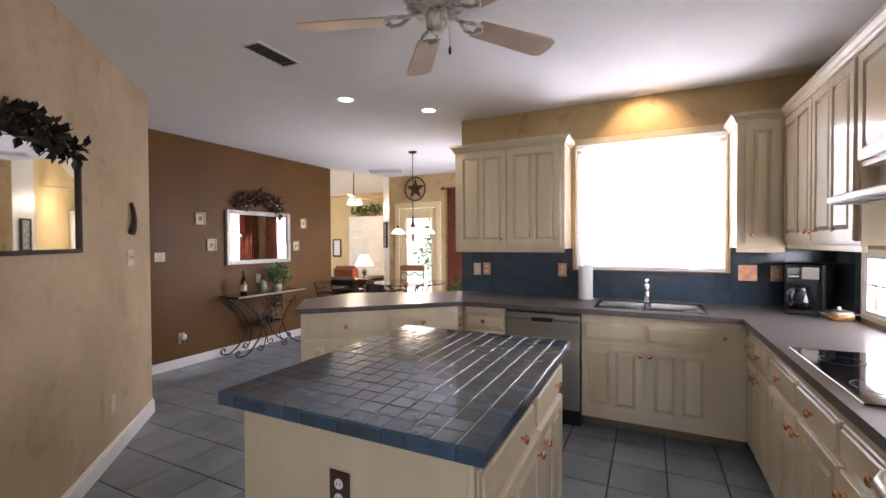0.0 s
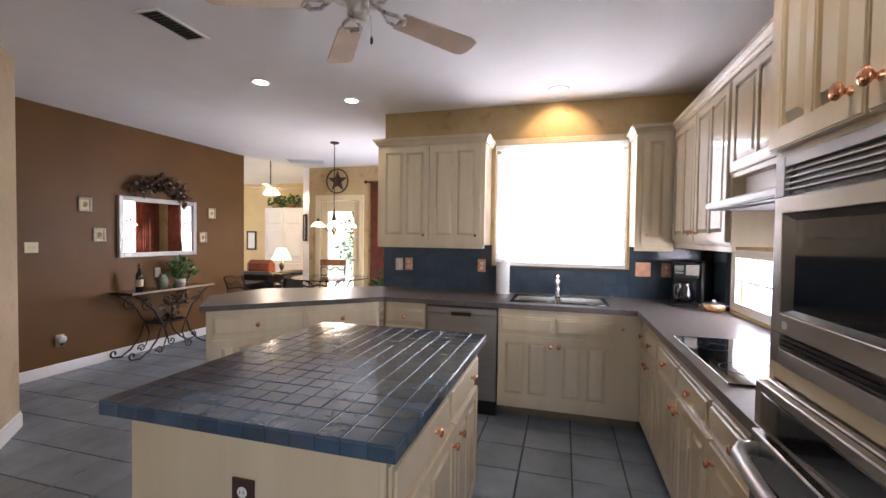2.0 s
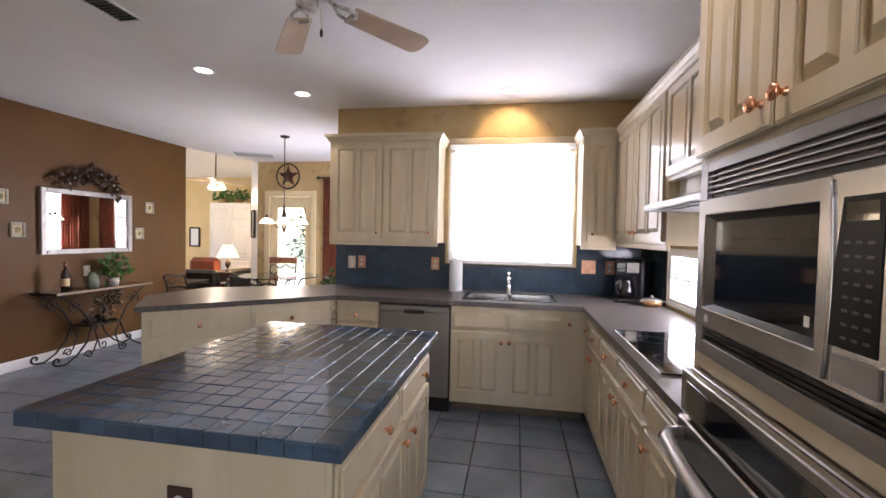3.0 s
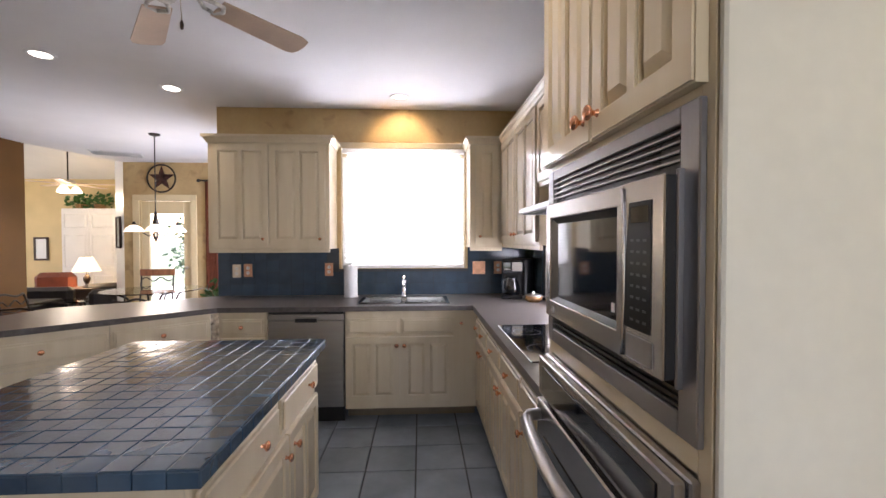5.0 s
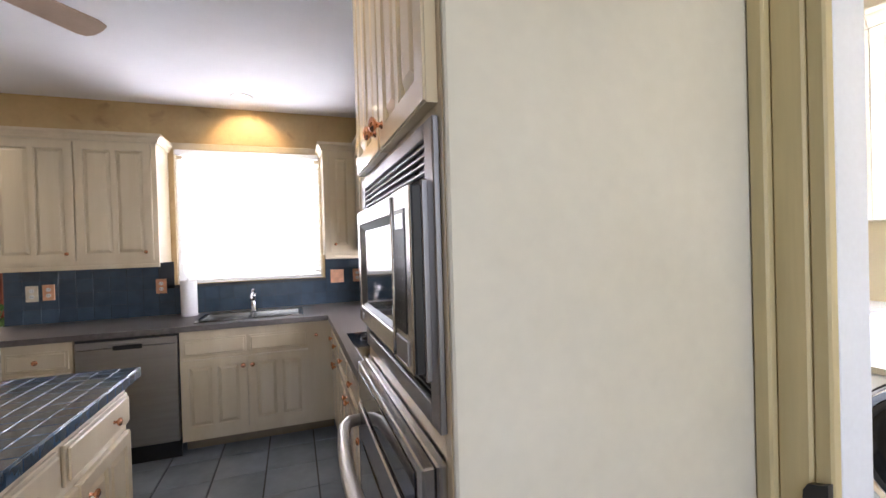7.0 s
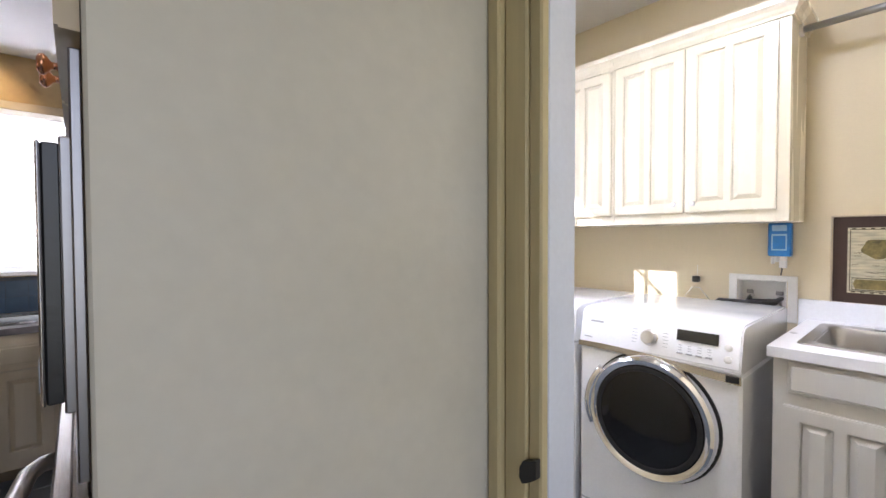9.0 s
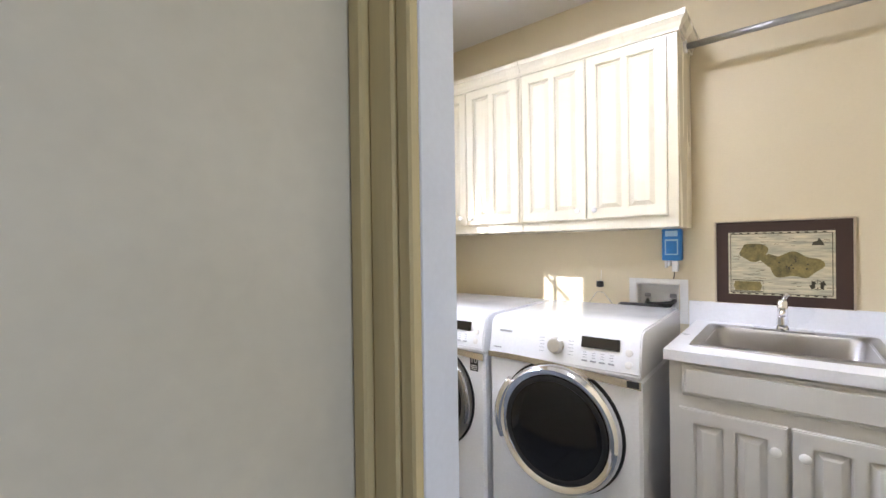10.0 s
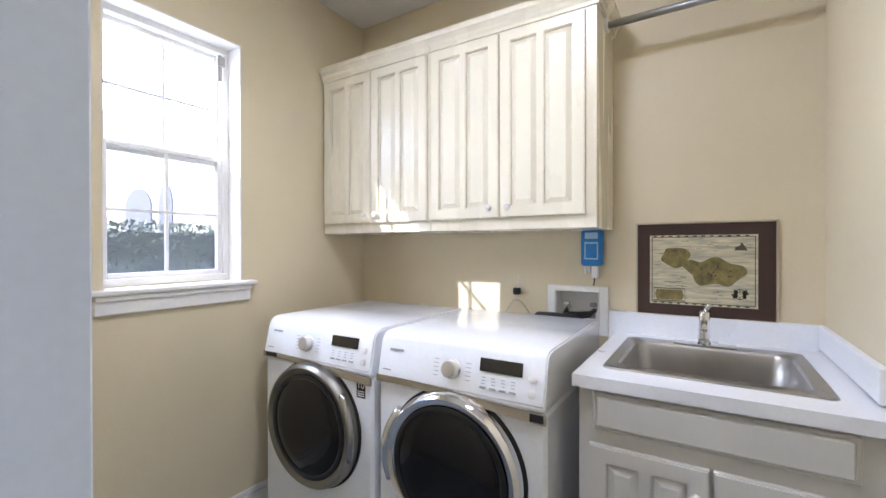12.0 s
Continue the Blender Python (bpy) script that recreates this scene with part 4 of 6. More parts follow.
cook = thing("cooktop", "black glass electric cooktop set in the worktop", "cooktop", facing(0, 0, 0.911, 0))
part("glass_top", boxes((1.365, 1.875, 2.66, 3.42, 0, 0.007), bev=0.003), BGLASS, cook)
for x, y, r in ((1.49, 2.86, 0.09), (1.49, 3.22, 0.075), (1.74, 2.86, 0.075), (1.74, 3.22, 0.09)):
    part("burner_ring", lathe(bmesh.new(), [(r, 0.0072), (r, 0.0078), (r - 0.004, 0.0078), (r - 0.004, 0.0072)], 28, pose(x, y, 0)), KEYM, cook)
spn = thing("spoon_rest", "black spoon rest at the edge of the cooktop", "spoon rest", facing(1.60, 2.60, 0.911, 20))
part("bowl", lathe(bmesh.new(), [(0, 0.004), (0.03, 0.006), (0.04, 0.028), (0.045, 0.03), (0.04, 0.0), (0, 0)], 14), BLACK, spn, "", True)
part("grip", boxes((-0.012, 0.012, 0.035, 0.12, 0.012, 0.026), bev=0.004), BLACK, spn)

dw = thing("dishwasher", "stainless dishwasher with recessed handle", "dishwasher", facing(-0.262, FY - 0.018, 0, 0))
part("body", boxes((0.004, 0.58, 0.03, 0.55, 0.1, 0.868)), BLACK, dw, "black body")
part("front_panel", boxes((0.006, 0.578, 0, 0.0295, 0.125, 0.80), bev=0.003), DWSTEEL, dw, "stainless door panel")
part("control_strip", boxes((0.006, 0.578, 0.0, 0.0295, 0.803, 0.85), bev=0.003), DWSTEEL, dw)
# solid black strip stands in for shade under the worktop edge
part("top_gap", boxes((0.006, 0.578, 0.004, 0.0295, 0.8505, 0.867)), BLACK, dw, "black strip for the shaded gap under the worktop")
part("handle_lip", boxes((0.19, 0.395, -0.007, -0.0005, 0.816, 0.826), bev=0.003), DWSTEEL, dw)
part("handle_recess", boxes((0.21, 0.375, -0.004, -0.0005, 0.786, 0.8155), bev=0.003), BLACK, dw, "black recessed grip")
part("kick_plate", boxes((0.006, 0.578, 0.04, 0.06, 0.0, 0.1)), BLACK, dw)

# island
isl = thing("kitchen_island", "cream kitchen island with blue tiled top", "island", facing(0.0, 0.0, 0, 0))
IX0, IX1, IY0, IY1 = -0.532, 0.424, 1.908, 3.155
part("body", boxes((-0.475, 0.372, 1.962, 3.125, 0.08, 0.864), bev=0.003), CAB, isl)
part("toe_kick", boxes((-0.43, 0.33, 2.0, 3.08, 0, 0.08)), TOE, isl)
part("top_bed", boxes((IX0 + 0.006, IX1 - 0.006, IY0 + 0.006, IY1 - 0.006, 0.866, 0.9076)), IGROUT, isl, "grout bed, its grey lightened for glints")
side = facing(0.373, 1.962, 0, 90)
for x0, x1, kx in ((0.02, 0.575, 0.385), (0.61, 1.15, 0.97)):
    ob = part("drawer_front", drawer_mesh(x1 - x0, 0.135), CAB, isl)
    ob.matrix_basis = side @ pose(x0, 0, 0.68)
    knob(ob, kx - x0, -0.019, 0.068, COPPER)
for x0, x1, kx in ((0.02, 0.675, 0.635), (0.685, 1.15, 0.75)):
    ob = add_door(isl, side @ pose(x0, 0, 0.13), x1 - x0, 0.52, 2, CAB)
    knob(ob, kx - x0, -0.019, 0.45, COPPER)
part("corner_post", boxes((0.36, 0.378, 1.956, 1.975, 0.08, 0.863), bev=0.004), CAB, isl)


def outlet(m, plate, label, w=0.075, h=0.118, kind="outlet", face=WPLAS):
    o = thing("wall_outlet" if kind == "outlet" else "light_switch", label, kind, m)
    part("cover_plate", boxes((-w / 2, w / 2, -0.007, 0, -h / 2, h / 2), bev=0.002), plate, o)
    if kind == "outlet":
        for z in (-0.022, 0.022):
            part("receptacle", lathe(bmesh.new(), [(0.0155, 0.0), (0.0155, 0.003), (0, 0.003)], 14, pose(0, -0.0072, z, 90)), face, o)
            part("slot", boxes((-0.007, -0.005, -0.0108, -0.0103, z - 0.004, z + 0.006)), BLACK, o)
            part("slot", boxes((0.005, 0.007, -0.0108, -0.0103, z - 0.004, z + 0.006)), BLACK, o)
    else:
        n = max(1, round(w / 0.07))
        for k in range(n):
            x = (k - (n - 1) / 2) * 0.045
            part("toggle", boxes((x - 0.005, x + 0.005, -0.016, -0.0072, -0.01, 0.012), bev=0.002), face, o)
    return o


outlet(facing(-0.055, 1.9615, 0.665, 0), FRAMEBR, "brown outlet plate with white receptacles on the island")
outlet(facing(-0.76, 4.907, 1.14, 0), CREAMF, "cream outlet plate on the blue backsplash")
outlet(facing(-0.66, 4.907, 1.145, 0), PLATE, "copper outlet plate on the blue backsplash")
outlet(facing(0.07, 4.907, 1.15, 0), PLATE, "copper outlet plate on the blue backsplash")
outlet(facing(1.46, 4.907, 1.16, 0), PLATE, "double copper switch plate on the blue backsplash", 0.12, 0.12, "switch", PLATE)
outlet(facing(1.64, 4.907, 1.16, 0), PLATE, "copper outlet plate beside the coffee maker")
# ---- lights and vents on the ceiling ----
# the fourth, at (0.95, 2.0), is unseen and added to brighten the sink cabinets
CANS = ((-1.55, 3.865, 8, CAN), (-1.06, 4.455, 8, CAN), (0.74, 4.575, 6.5, CAN2), (0.95, 2.0, 8, CAN))
for x, y, e, gl in CANS:
    c = thing("recessed_light", "lit recessed ceiling light with a white ring", "ceiling light", facing(x, y, CEIL, 0), "recessed ceiling lights")
    part("ring", lathe(bmesh.new(), [(0.058, 0.0), (0.058, -0.004), (0.08, -0.006), (0.085, -0.001), (0.085, 0.0)], 28), TRIM, c, "white ring", True)
    part("lens", lathe(bmesh.new(), [(0.058, -0.002), (0, -0.002)], 28), gl, c, "glowing lens")
    aim = (x, 4.92, 2.28) if gl is CAN2 else (x + 0.001, y, 0)
    lamp("recessed_lamp", "SPOT", look((x, y, CEIL - 0.02), aim), e, (1, 0.72, 0.38) if gl is CAN2 else (1, 0.88, 0.7), spot=95, soft=0.04)


def ceiling_vent(x, y, w, d, rot, label, n, slatm=VENTM, backm=BLACK):
    v = thing("ceiling_vent", label, "air vent", pose(x, y, CEIL, 0, 0, rot))
    part("frame", boxes((-w / 2, w / 2, -d / 2, -d / 2 + 0.02, -0.01, 0), (-w / 2, w / 2, d / 2 - 0.02, d / 2, -0.01, 0), (-w / 2, -w / 2 + 0.02, -d / 2 + 0.02, d / 2 - 0.02, -0.01, 0), (w / 2 - 0.02, w / 2, -d / 2 + 0.02, d / 2 - 0.02, -0.01, 0), bev=0.002), WPLAS, v)
    part("backing", boxes((-w / 2 + 0.02, w / 2 - 0.02, -d / 2 + 0.02, d / 2 - 0.02, -0.002, -0.0005)), backm, v)
    for k in range(n):
        yy = -d / 2 + 0.03 + (d - 0.06) * k / (n - 1)
        ob = part("slat", boxes((-w / 2 + 0.02, w / 2 - 0.02, -0.007, 0.007, -0.0008, 0.0008)), slatm, v)
        ob.matrix_basis = pose(0, yy, -0.007, 35)


ceiling_vent(-1.42, 2.96, 0.17, 0.37, 1, "grey slatted rectangular air vent in the white ceiling", 12)
ceiling_vent(-3.3, 7.1, 0.60, 0.34, 25, "pale slatted return air vent in the dining ceiling", 9, WPLAS, VENTM)

# kitchen ceiling fan
fan = thing("ceiling_fan", "five-blade ceiling fan with ornate pewter hub", "ceiling fan", facing(-0.07, 2.655, -0.025, 0))
part("canopy", lathe(bmesh.new(), [(0.0, CEIL + 0.025), (0.075, CEIL + 0.025), (0.07, 2.62), (0.03, 2.575), (0.0, 2.575)], 24), PEWTER, fan, "", True)
part("motor_housing", lathe(bmesh.new(), [(0, 2.585), (0.10, 2.58), (0.135, 2.55), (0.14, 2.50), (0.12, 2.465), (0.06, 2.455), (0, 2.455)], 28), PEWTER, fan, "ornate motor housing", True)
for k in range(10):
    a = k * 36
    ob = part("ornament", tube(bmesh.new(), arc((0, 0, 0), 0.028, 0, 320, 10, "yz"), 0.006, 6), CREAMF, fan, "cream scroll ornament", True)
    ob.matrix_basis = pose(0, 0, 2.515, 0, 0, a) @ pose(0.138, 0, 0)
part("switch_cup", lathe(bmesh.new(), [(0, 2.455), (0.045, 2.455), (0.048, 2.44), (0.046, 2.385), (0.036, 2.372), (0, 2.37)], 20), PEWTER, fan, "pale grey switch cup", True)
part("pull_chain", tube(bmesh.new(), [(0.05, 0.02, 2.39), (0.055, 0.02, 2.30)], 0.0018, 6), SILVER, fan)
part("pull_bob", lathe(bmesh.new(), [(0, 2.265), (0.006, 2.27), (0.007, 2.29), (0.002, 2.303), (0, 2.303)], 10, pose(0.055, 0.02, 0)), DWOOD, fan, "wooden chain bob", True)
for k in range(5):
    a = 54.5 + 72 * k
    m = pose(0, 0, 2.425, 0, 0, a)
    arm = part("blade_arm", tube(tube(bmesh.new(), [(0.06, 0, 0.04), (0.12, 0, 0.02), (0.17, 0.035, 0.003), (0.215, 0.04, 0.0), (0.235, 0.0, 0.0)], 0.009, 8), [(0.12, 0, 0.02), (0.17, -0.035, 0.003), (0.215, -0.04, 0.0), (0.235, 0.0, 0.0)], 0.009, 8), PEWTER, fan, "scrolled pewter arm", True)
    arm.matrix_basis = m
    bm = bmesh.new()
    prism(bm, [(0.21, -0.055), (0.60, -0.072), (0.64, -0.06), (0.65, -0.02), (0.65, 0.03), (0.635, 0.062), (0.60, 0.072), (0.21, 0.055)], -0.003, 0.004)
    bl = part("blade", bm, WOODBL, fan, "pale wood blade")
    bl.matrix_basis = m @ pose(0, 0, 0.005, -11)

# ---- worktop things ----
cm = thing("coffee_maker", "black and steel drip coffee maker with a glass carafe", "coffee maker", facing(1.72, 4.66, 0.91, -12))
part("base", boxes((-0.09, 0.09, -0.13, 0.10, 0, 0.03), bev=0.008), BLACK, cm)
part("tower", boxes((-0.085, 0.085, 0.02, 0.11, 0.03, 0.33), bev=0.012), BLACK, cm)
part("filter_head", boxes((-0.088, 0.088, -0.12, 0.02, 0.21, 0.33), bev=0.014), BLACK, cm)
part("steel_band", boxes((0.0, 0.089, -0.123, -0.119, 0.24, 0.32), bev=0.002), STEEL, cm, "brushed steel panel")
part("clock_panel", boxes((-0.075, -0.01, -0.124, -0.119, 0.245, 0.315), bev=0.002), BGLASS, cm, "black control panel")
for k in range(4):
    part("button", lathe(bmesh.new(), [(0.006, 0), (0.006, 0.003), (0, 0.003)], 10, pose(-0.062 + 0.014 * k, -0.1241, 0.258, 90)), VENTM, cm)
ca = part("carafe", lathe(bmesh.new(), [(0, 0.0), (0.062, 0.002), (0.072, 0.03), (0.070, 0.07), (0.052, 0.12), (0.045, 0.135), (0.05, 0.15), (0.0, 0.152)], 22, pose(0, -0.045, 0.032)), BGLASS, cm, "dark glass carafe", True)
part("carafe_handle", tube(bmesh.new(), [(-0.045, -0.1, 0.17), (-0.075, -0.13, 0.16), (-0.078, -0.135, 0.09), (-0.055, -0.1, 0.06)], 0.009, 8), BLACK, ca, "black handle", True)
gr = thing("toaster_oven", "tall black kitchen appliance in the worktop corner", "appliance", facing(1.85, 4.76, 0.91, -40))
part("housing", boxes((-0.07, 0.07, -0.09, 0.09, 0.0, 0.34), bev=0.015), BLACK, gr)
part("panel", boxes((-0.05, 0.05, -0.093, -0.0905, 0.2, 0.3), bev=0.002), BGLASS, gr)
pot = thing("casserole_dish", "round orange-brown lidded pot with a steel lid", "pot", facing(1.845, 4.40, 0.91, 0) @ Matrix.Scale(0.80, 4))
part("bowl", lathe(bmesh.new(), [(0, 0.002), (0.06, 0.0), (0.085, 0.02), (0.09, 0.06), (0.086, 0.06), (0.08, 0.02), (0, 0.01)], 24), BASKET, pot, "orange-brown pot", True)
part("lid", lathe(bmesh.new(), [(0.09, 0.061), (0.085, 0.07), (0.04, 0.082), (0, 0.084)], 24), STEELH, pot, "steel lid", True)
part("lid_knob", lathe(bmesh.new(), [(0.006, 0.084), (0.014, 0.095), (0.012, 0.104), (0, 0.106)], 12), WPLAS, pot, "", True)
for s in (-1, 1):
    part("handle", tube(bmesh.new(), [(s * 0.088, -0.025, 0.05), (s * 0.115, -0.015, 0.052), (s * 0.115, 0.015, 0.052), (s * 0.088, 0.025, 0.05)], 0.006, 8), STEELH, pot, "", True)
pt = thing("paper_towel_roll", "white paper towel roll standing on the worktop", "paper towel", facing(0.285, 4.80, 0.91, 0))
part("roll", lathe(bmesh.new(), [(0.02, 0.012), (0.058, 0.012), (0.06, 0.016), (0.06, 0.278), (0.058, 0.282), (0.02, 0.282)], 28), PAPERW, pt, "", 40)
part("holder", lathe(bmesh.new(), [(0, 0), (0.065, 0), (0.065, 0.01), (0.012, 0.012), (0.012, 0.30), (0, 0.305)], 20), WPLAS, pt, "white holder", 40)

# ---- diagonal wall ----
ang = math.degrees(math.atan2(-dd.y, -dd.x))


def on_diag(s, z):
    """A frame on the diagonal wall, s metres from its far corner; local -y looks into the room."""
    p = A0 + dd * s
    return Matrix.Translation((p.x, p.y, z)) @ pose(0, 0, 0, 0, 0, math.degrees(math.atan2(nn.y, nn.x)) + 90)


def framed(name, label, cat, m, w, h, bar, depth, fmat, face, fl="", group=""):
    f = thing(name, label, cat, m, group)
    part("frame", boxes((-w / 2, -w / 2 + bar, -depth, 0, -h / 2, h / 2), (w / 2 - bar, w / 2, -depth, 0, -h / 2, h / 2), (-w / 2 + bar, w / 2 - bar, -depth, 0, -h / 2, -h / 2 + bar), (-w / 2 + bar, w / 2 - bar, -depth, 0, h / 2 - bar, h / 2), bev=min(0.006, bar / 4)), fmat, f)
    part("mirror_pane" if face is MIRROR else "picture", boxes((-w / 2 + bar - 0.002, w / 2 - bar + 0.002, -depth * 0.5, -0.001, -h / 2 + bar - 0.002, h / 2 - bar + 0.002)), face, f, fl)
    return f


dm = on_diag(1.635, 1.632)
framed("wall_mirror", "dark framed mirror on the tan diagonal wall", "mirror", dm, 0.80, 0.54, 0.022, 0.03, FRAMEBR, MIRROR, "mirror glass")
rng = random.Random(4)
bm = bmesh.new()
for k in range(9):
    leaves(bm, 34, (-0.42 + 0.095 * k, -0.035, 0.275 + 0.075 * math.sin(math.pi * k / 8) + rng.uniform(-0.03, 0.03)), (0.08, 0.045, 0.065), 0.06, rng, 0.1)
sw = thing("leaf_swag", "dark dried leaf swag draped over the mirror frame", "dried foliage", dm @ Matrix.Diagonal((0.92, 1, 0.95, 1)))
part("foliage", bm, DARKLEAF, sw)
part("stem", tube(bmesh.new(), [(-0.42, -0.03, 0.285), (-0.2, -0.03, 0.34), (0, -0.03, 0.36), (0.2, -0.03, 0.34), (0.42, -0.03, 0.285)], 0.006, 6), DWOOD, sw)
ph = thing("wall_ornament", "dark carved leaf ornament on the tan wall", "ornament", on_diag(0.445, 1.59))
part("ornament_body", tube(bmesh.new(), [(-0.012, -0.015, -0.11), (-0.018, -0.03, -0.07), (0.0, -0.03, 0.0), (0.012, -0.02, 0.07), (0.004, -0.01, 0.12)], 0.026, 10, taper=0.012), DWOOD, ph, "", True)
part("hook", tube(bmesh.new(), [(-0.02, -0.02, -0.10), (-0.04, -0.03, -0.09), (-0.045, -0.03, -0.05)], 0.01, 8), DWOOD, ph, "", True)
outlet(on_diag(0.448, 1.308), CREAMF, "cream double light switch on the tan wall", 0.12, 0.118, "switch", CREAMF)
outlet(on_diag(0.804, 0.355), CREAMF, "cream outlet on the tan wall")

# ---- brown wall ----
BW = lambda y, z: facing(-4.0, y, z, 90)
framed("dining_mirror", "white framed landscape mirror on the brown wall", "mirror", BW(5.055, 1.48), 1.04, 0.70, 0.055, 0.045, SILVERW, MIRROR, "bevelled mirror glass")
rng = random.Random(7)
bm = bmesh.new()
for k in range(8):
    leaves(bm, 30 + 6 * k, (-0.30 + 0.088 * k, -0.06, 0.40 + 0.14 * math.sin(math.pi * (k + 0.6) / 8)), (0.085, 0.065, 0.07 + 0.008 * k), 0.075, rng, 0.1)
gd = thing("dried_garland", "dried brown leaf and berry garland arched over the mirror", "dried foliage", BW(5.02, 1.48))
part("foliage", bm, DRYLEAF, gd)
bm = bmesh.new()
for k in range(12):
    lathe(bm, [(0, -0.014), (0.012, -0.006), (0.014, 0.004), (0, 0.014)], 8, pose(-0.25 + 0.05 * k, -0.105, 0.43 + 0.11 * math.sin(math.pi * k / 11) + rng.uniform(-0.03, 0.03)))
part("berries", bm, PEWTER, gd, "pale dried berries", True)
# cream frame paint with the shade on this wall put into its colour
DULLFR = mat("shade_dimmed_cream_frame", (0.42, 0.37, 0.26), 0.5, var=0.15, scale=25)
for y, z in ((4.21, 1.70), (4.35, 1.385), (5.865, 1.70), (5.71, 1.36)):
    f = framed("small_picture", "small cream framed leaf print on the brown wall", "picture", BW(y, z), 0.13, 0.15, 0.026, 0.02, DULLFR, LABELP, "", "leaf prints")
    bm = bmesh.new()
    prism(bm, [(-0.02, -0.03), (0.018, -0.022), (0.026, 0.012), (0.0, 0.034), (-0.024, 0.014)], 0, 0.0006)
    ob = part("leaf_print", bm, MAPGR, f)
    ob.matrix_basis = pose(0, -0.0103, 0, 90)
outlet(BW(3.745, 1.26), OLIVE, "dull brass double switch plate on the brown wall", 0.11, 0.10, "switch", OLIVE)
outlet(BW(3.97, 0.33), CREAMF, "cream outlet with a plugged adapter on the brown wall")
ad = thing("plug_in_freshener", "round white plug-in air freshener in the brown wall outlet", "air freshener", BW(3.97, 0.345))
part("body", lathe(bmesh.new(), [(0, 0.012), (0.018, 0.012), (0.034, 0.024), (0.038, 0.042), (0.028, 0.058), (0, 0.064)], 20, pose(0, 0, 0, 90)), WPLAS, ad, "", True)
part("refill", lathe(bmesh.new(), [(0, -0.03), (0.016, -0.03), (0.018, -0.005), (0.01, 0.0), (0, 0.0)], 14, pose(0, -0.036, -0.03)), DWOOD, ad, "dark refill bottle", True)
outlet(BW(5.03, 0.93), CREAMF, "cream outlet above the console table")


def spiral(c, r0, r1, a0, turns, n=18, plane="yz"):
    out = []
    for k in range(n + 1):
        a = radians(a0 + 360 * turns * k / n)
        r = r0 + (r1 - r0) * k / n
        u, v = r * math.cos(a), r * math.sin(a)
        out.append((c[0], c[1] + u, c[2] + v) if plane == "yz" else (c[0] + u, c[1], c[2] + v))
    return out


con = thing("console_table", "wrought iron scroll console table with a glass top", "console table", facing(-3.985, 4.97, 0, 0))
part("glass_top", boxes((0.01, 0.36, -0.55, 0.55, 0.745, 0.757), bev=0.003), GLASS, con, "clear glass top")
part("top_rail", tube(bmesh.new(), [(0.02, -0.53, 0.735), (0.34, -0.53, 0.735), (0.34, 0.53, 0.735), (0.02, 0.53, 0.735)], 0.009, 6, True), IRON, con)
for s in (-1, 1):
    for x in (0.05, 0.32):
        p = [(x, s * 0.50, 0.73), (x, s * 0.40, 0.66), (x, s * 0.25, 0.52), (x, s * 0.16, 0.36), (x, s * 0.22, 0.20), (x, s * 0.33, 0.08), (x, s * 0.44, 0.02), (x, s * 0.52, 0.03)]
        part("leg", tube(bmesh.new(), p + spiral((x, s * 0.52, 0.075), 0.045, 0.012, -90, s * 0.9, 14), 0.010, 8), IRON, con, "scrolled iron leg", True)
        part("scroll", tube(bmesh.new(), spiral((x, s * 0.34, 0.60), 0.075, 0.012, 90, -s * 1.4, 22), 0.007, 6), IRON, con, "iron scroll", True)
        part("scroll", tube(bmesh.new(), [(x, s * 0.16, 0.36), (x, s * 0.10, 0.22), (x, s * 0.15, 0.08)] + spiral((x, s * 0.20, 0.06), 0.05, 0.012, 180, s * 1.1, 16), 0.007, 6), IRON, con, "iron scroll", True)
part("shelf", boxes((0.08, 0.30, -0.16, 0.16, 0.345, 0.36), bev=0.003), IRON, con)
bm = bmesh.new()
rng = random.Random(9)
leaves(bm, 130, (0.33, 0.0, 0.58), (0.03, 0.28, 0.13), 0.06, rng, 0.0)
part("iron_leaves", bm, BRONZE, con, "cast bronze vine leaves")
part("edge_band", boxes((0.3605, 0.372, -0.555, 0.555, 0.738, 0.762), bev=0.003), EDGEW, con, "pale tan front edge")
bm = bmesh.new()
leaves(bm, 60, (0.2, -0.02, 0.40), (0.10, 0.16, 0.05), 0.075, rng, 0.0)
part("shelf_leaves", bm, IRON, con, "dark iron leaves on the lower shelf")
bt = thing("wine_bottle", "dark wine bottle standing on the console table", "bottle", facing(-3.80, 4.64, 0.757, 0))
part("glass", lathe(bmesh.new(), [(0, 0), (0.037, 0.0), (0.038, 0.17), (0.03, 0.2), (0.014, 0.225), (0.0135, 0.30), (0, 0.302)], 18), BOTTLE, bt, "", True)
part("label", lathe(bmesh.new(), [(0.0386, 0.05), (0.0386, 0.13)], 18), LABELP, bt, "tan paper label", True)
part("capsule", lathe(bmesh.new(), [(0.0148, 0.255), (0.0148, 0.303), (0, 0.304)], 14), LEATHER, bt, "red foil capsule", True)
rng = random.Random(11)


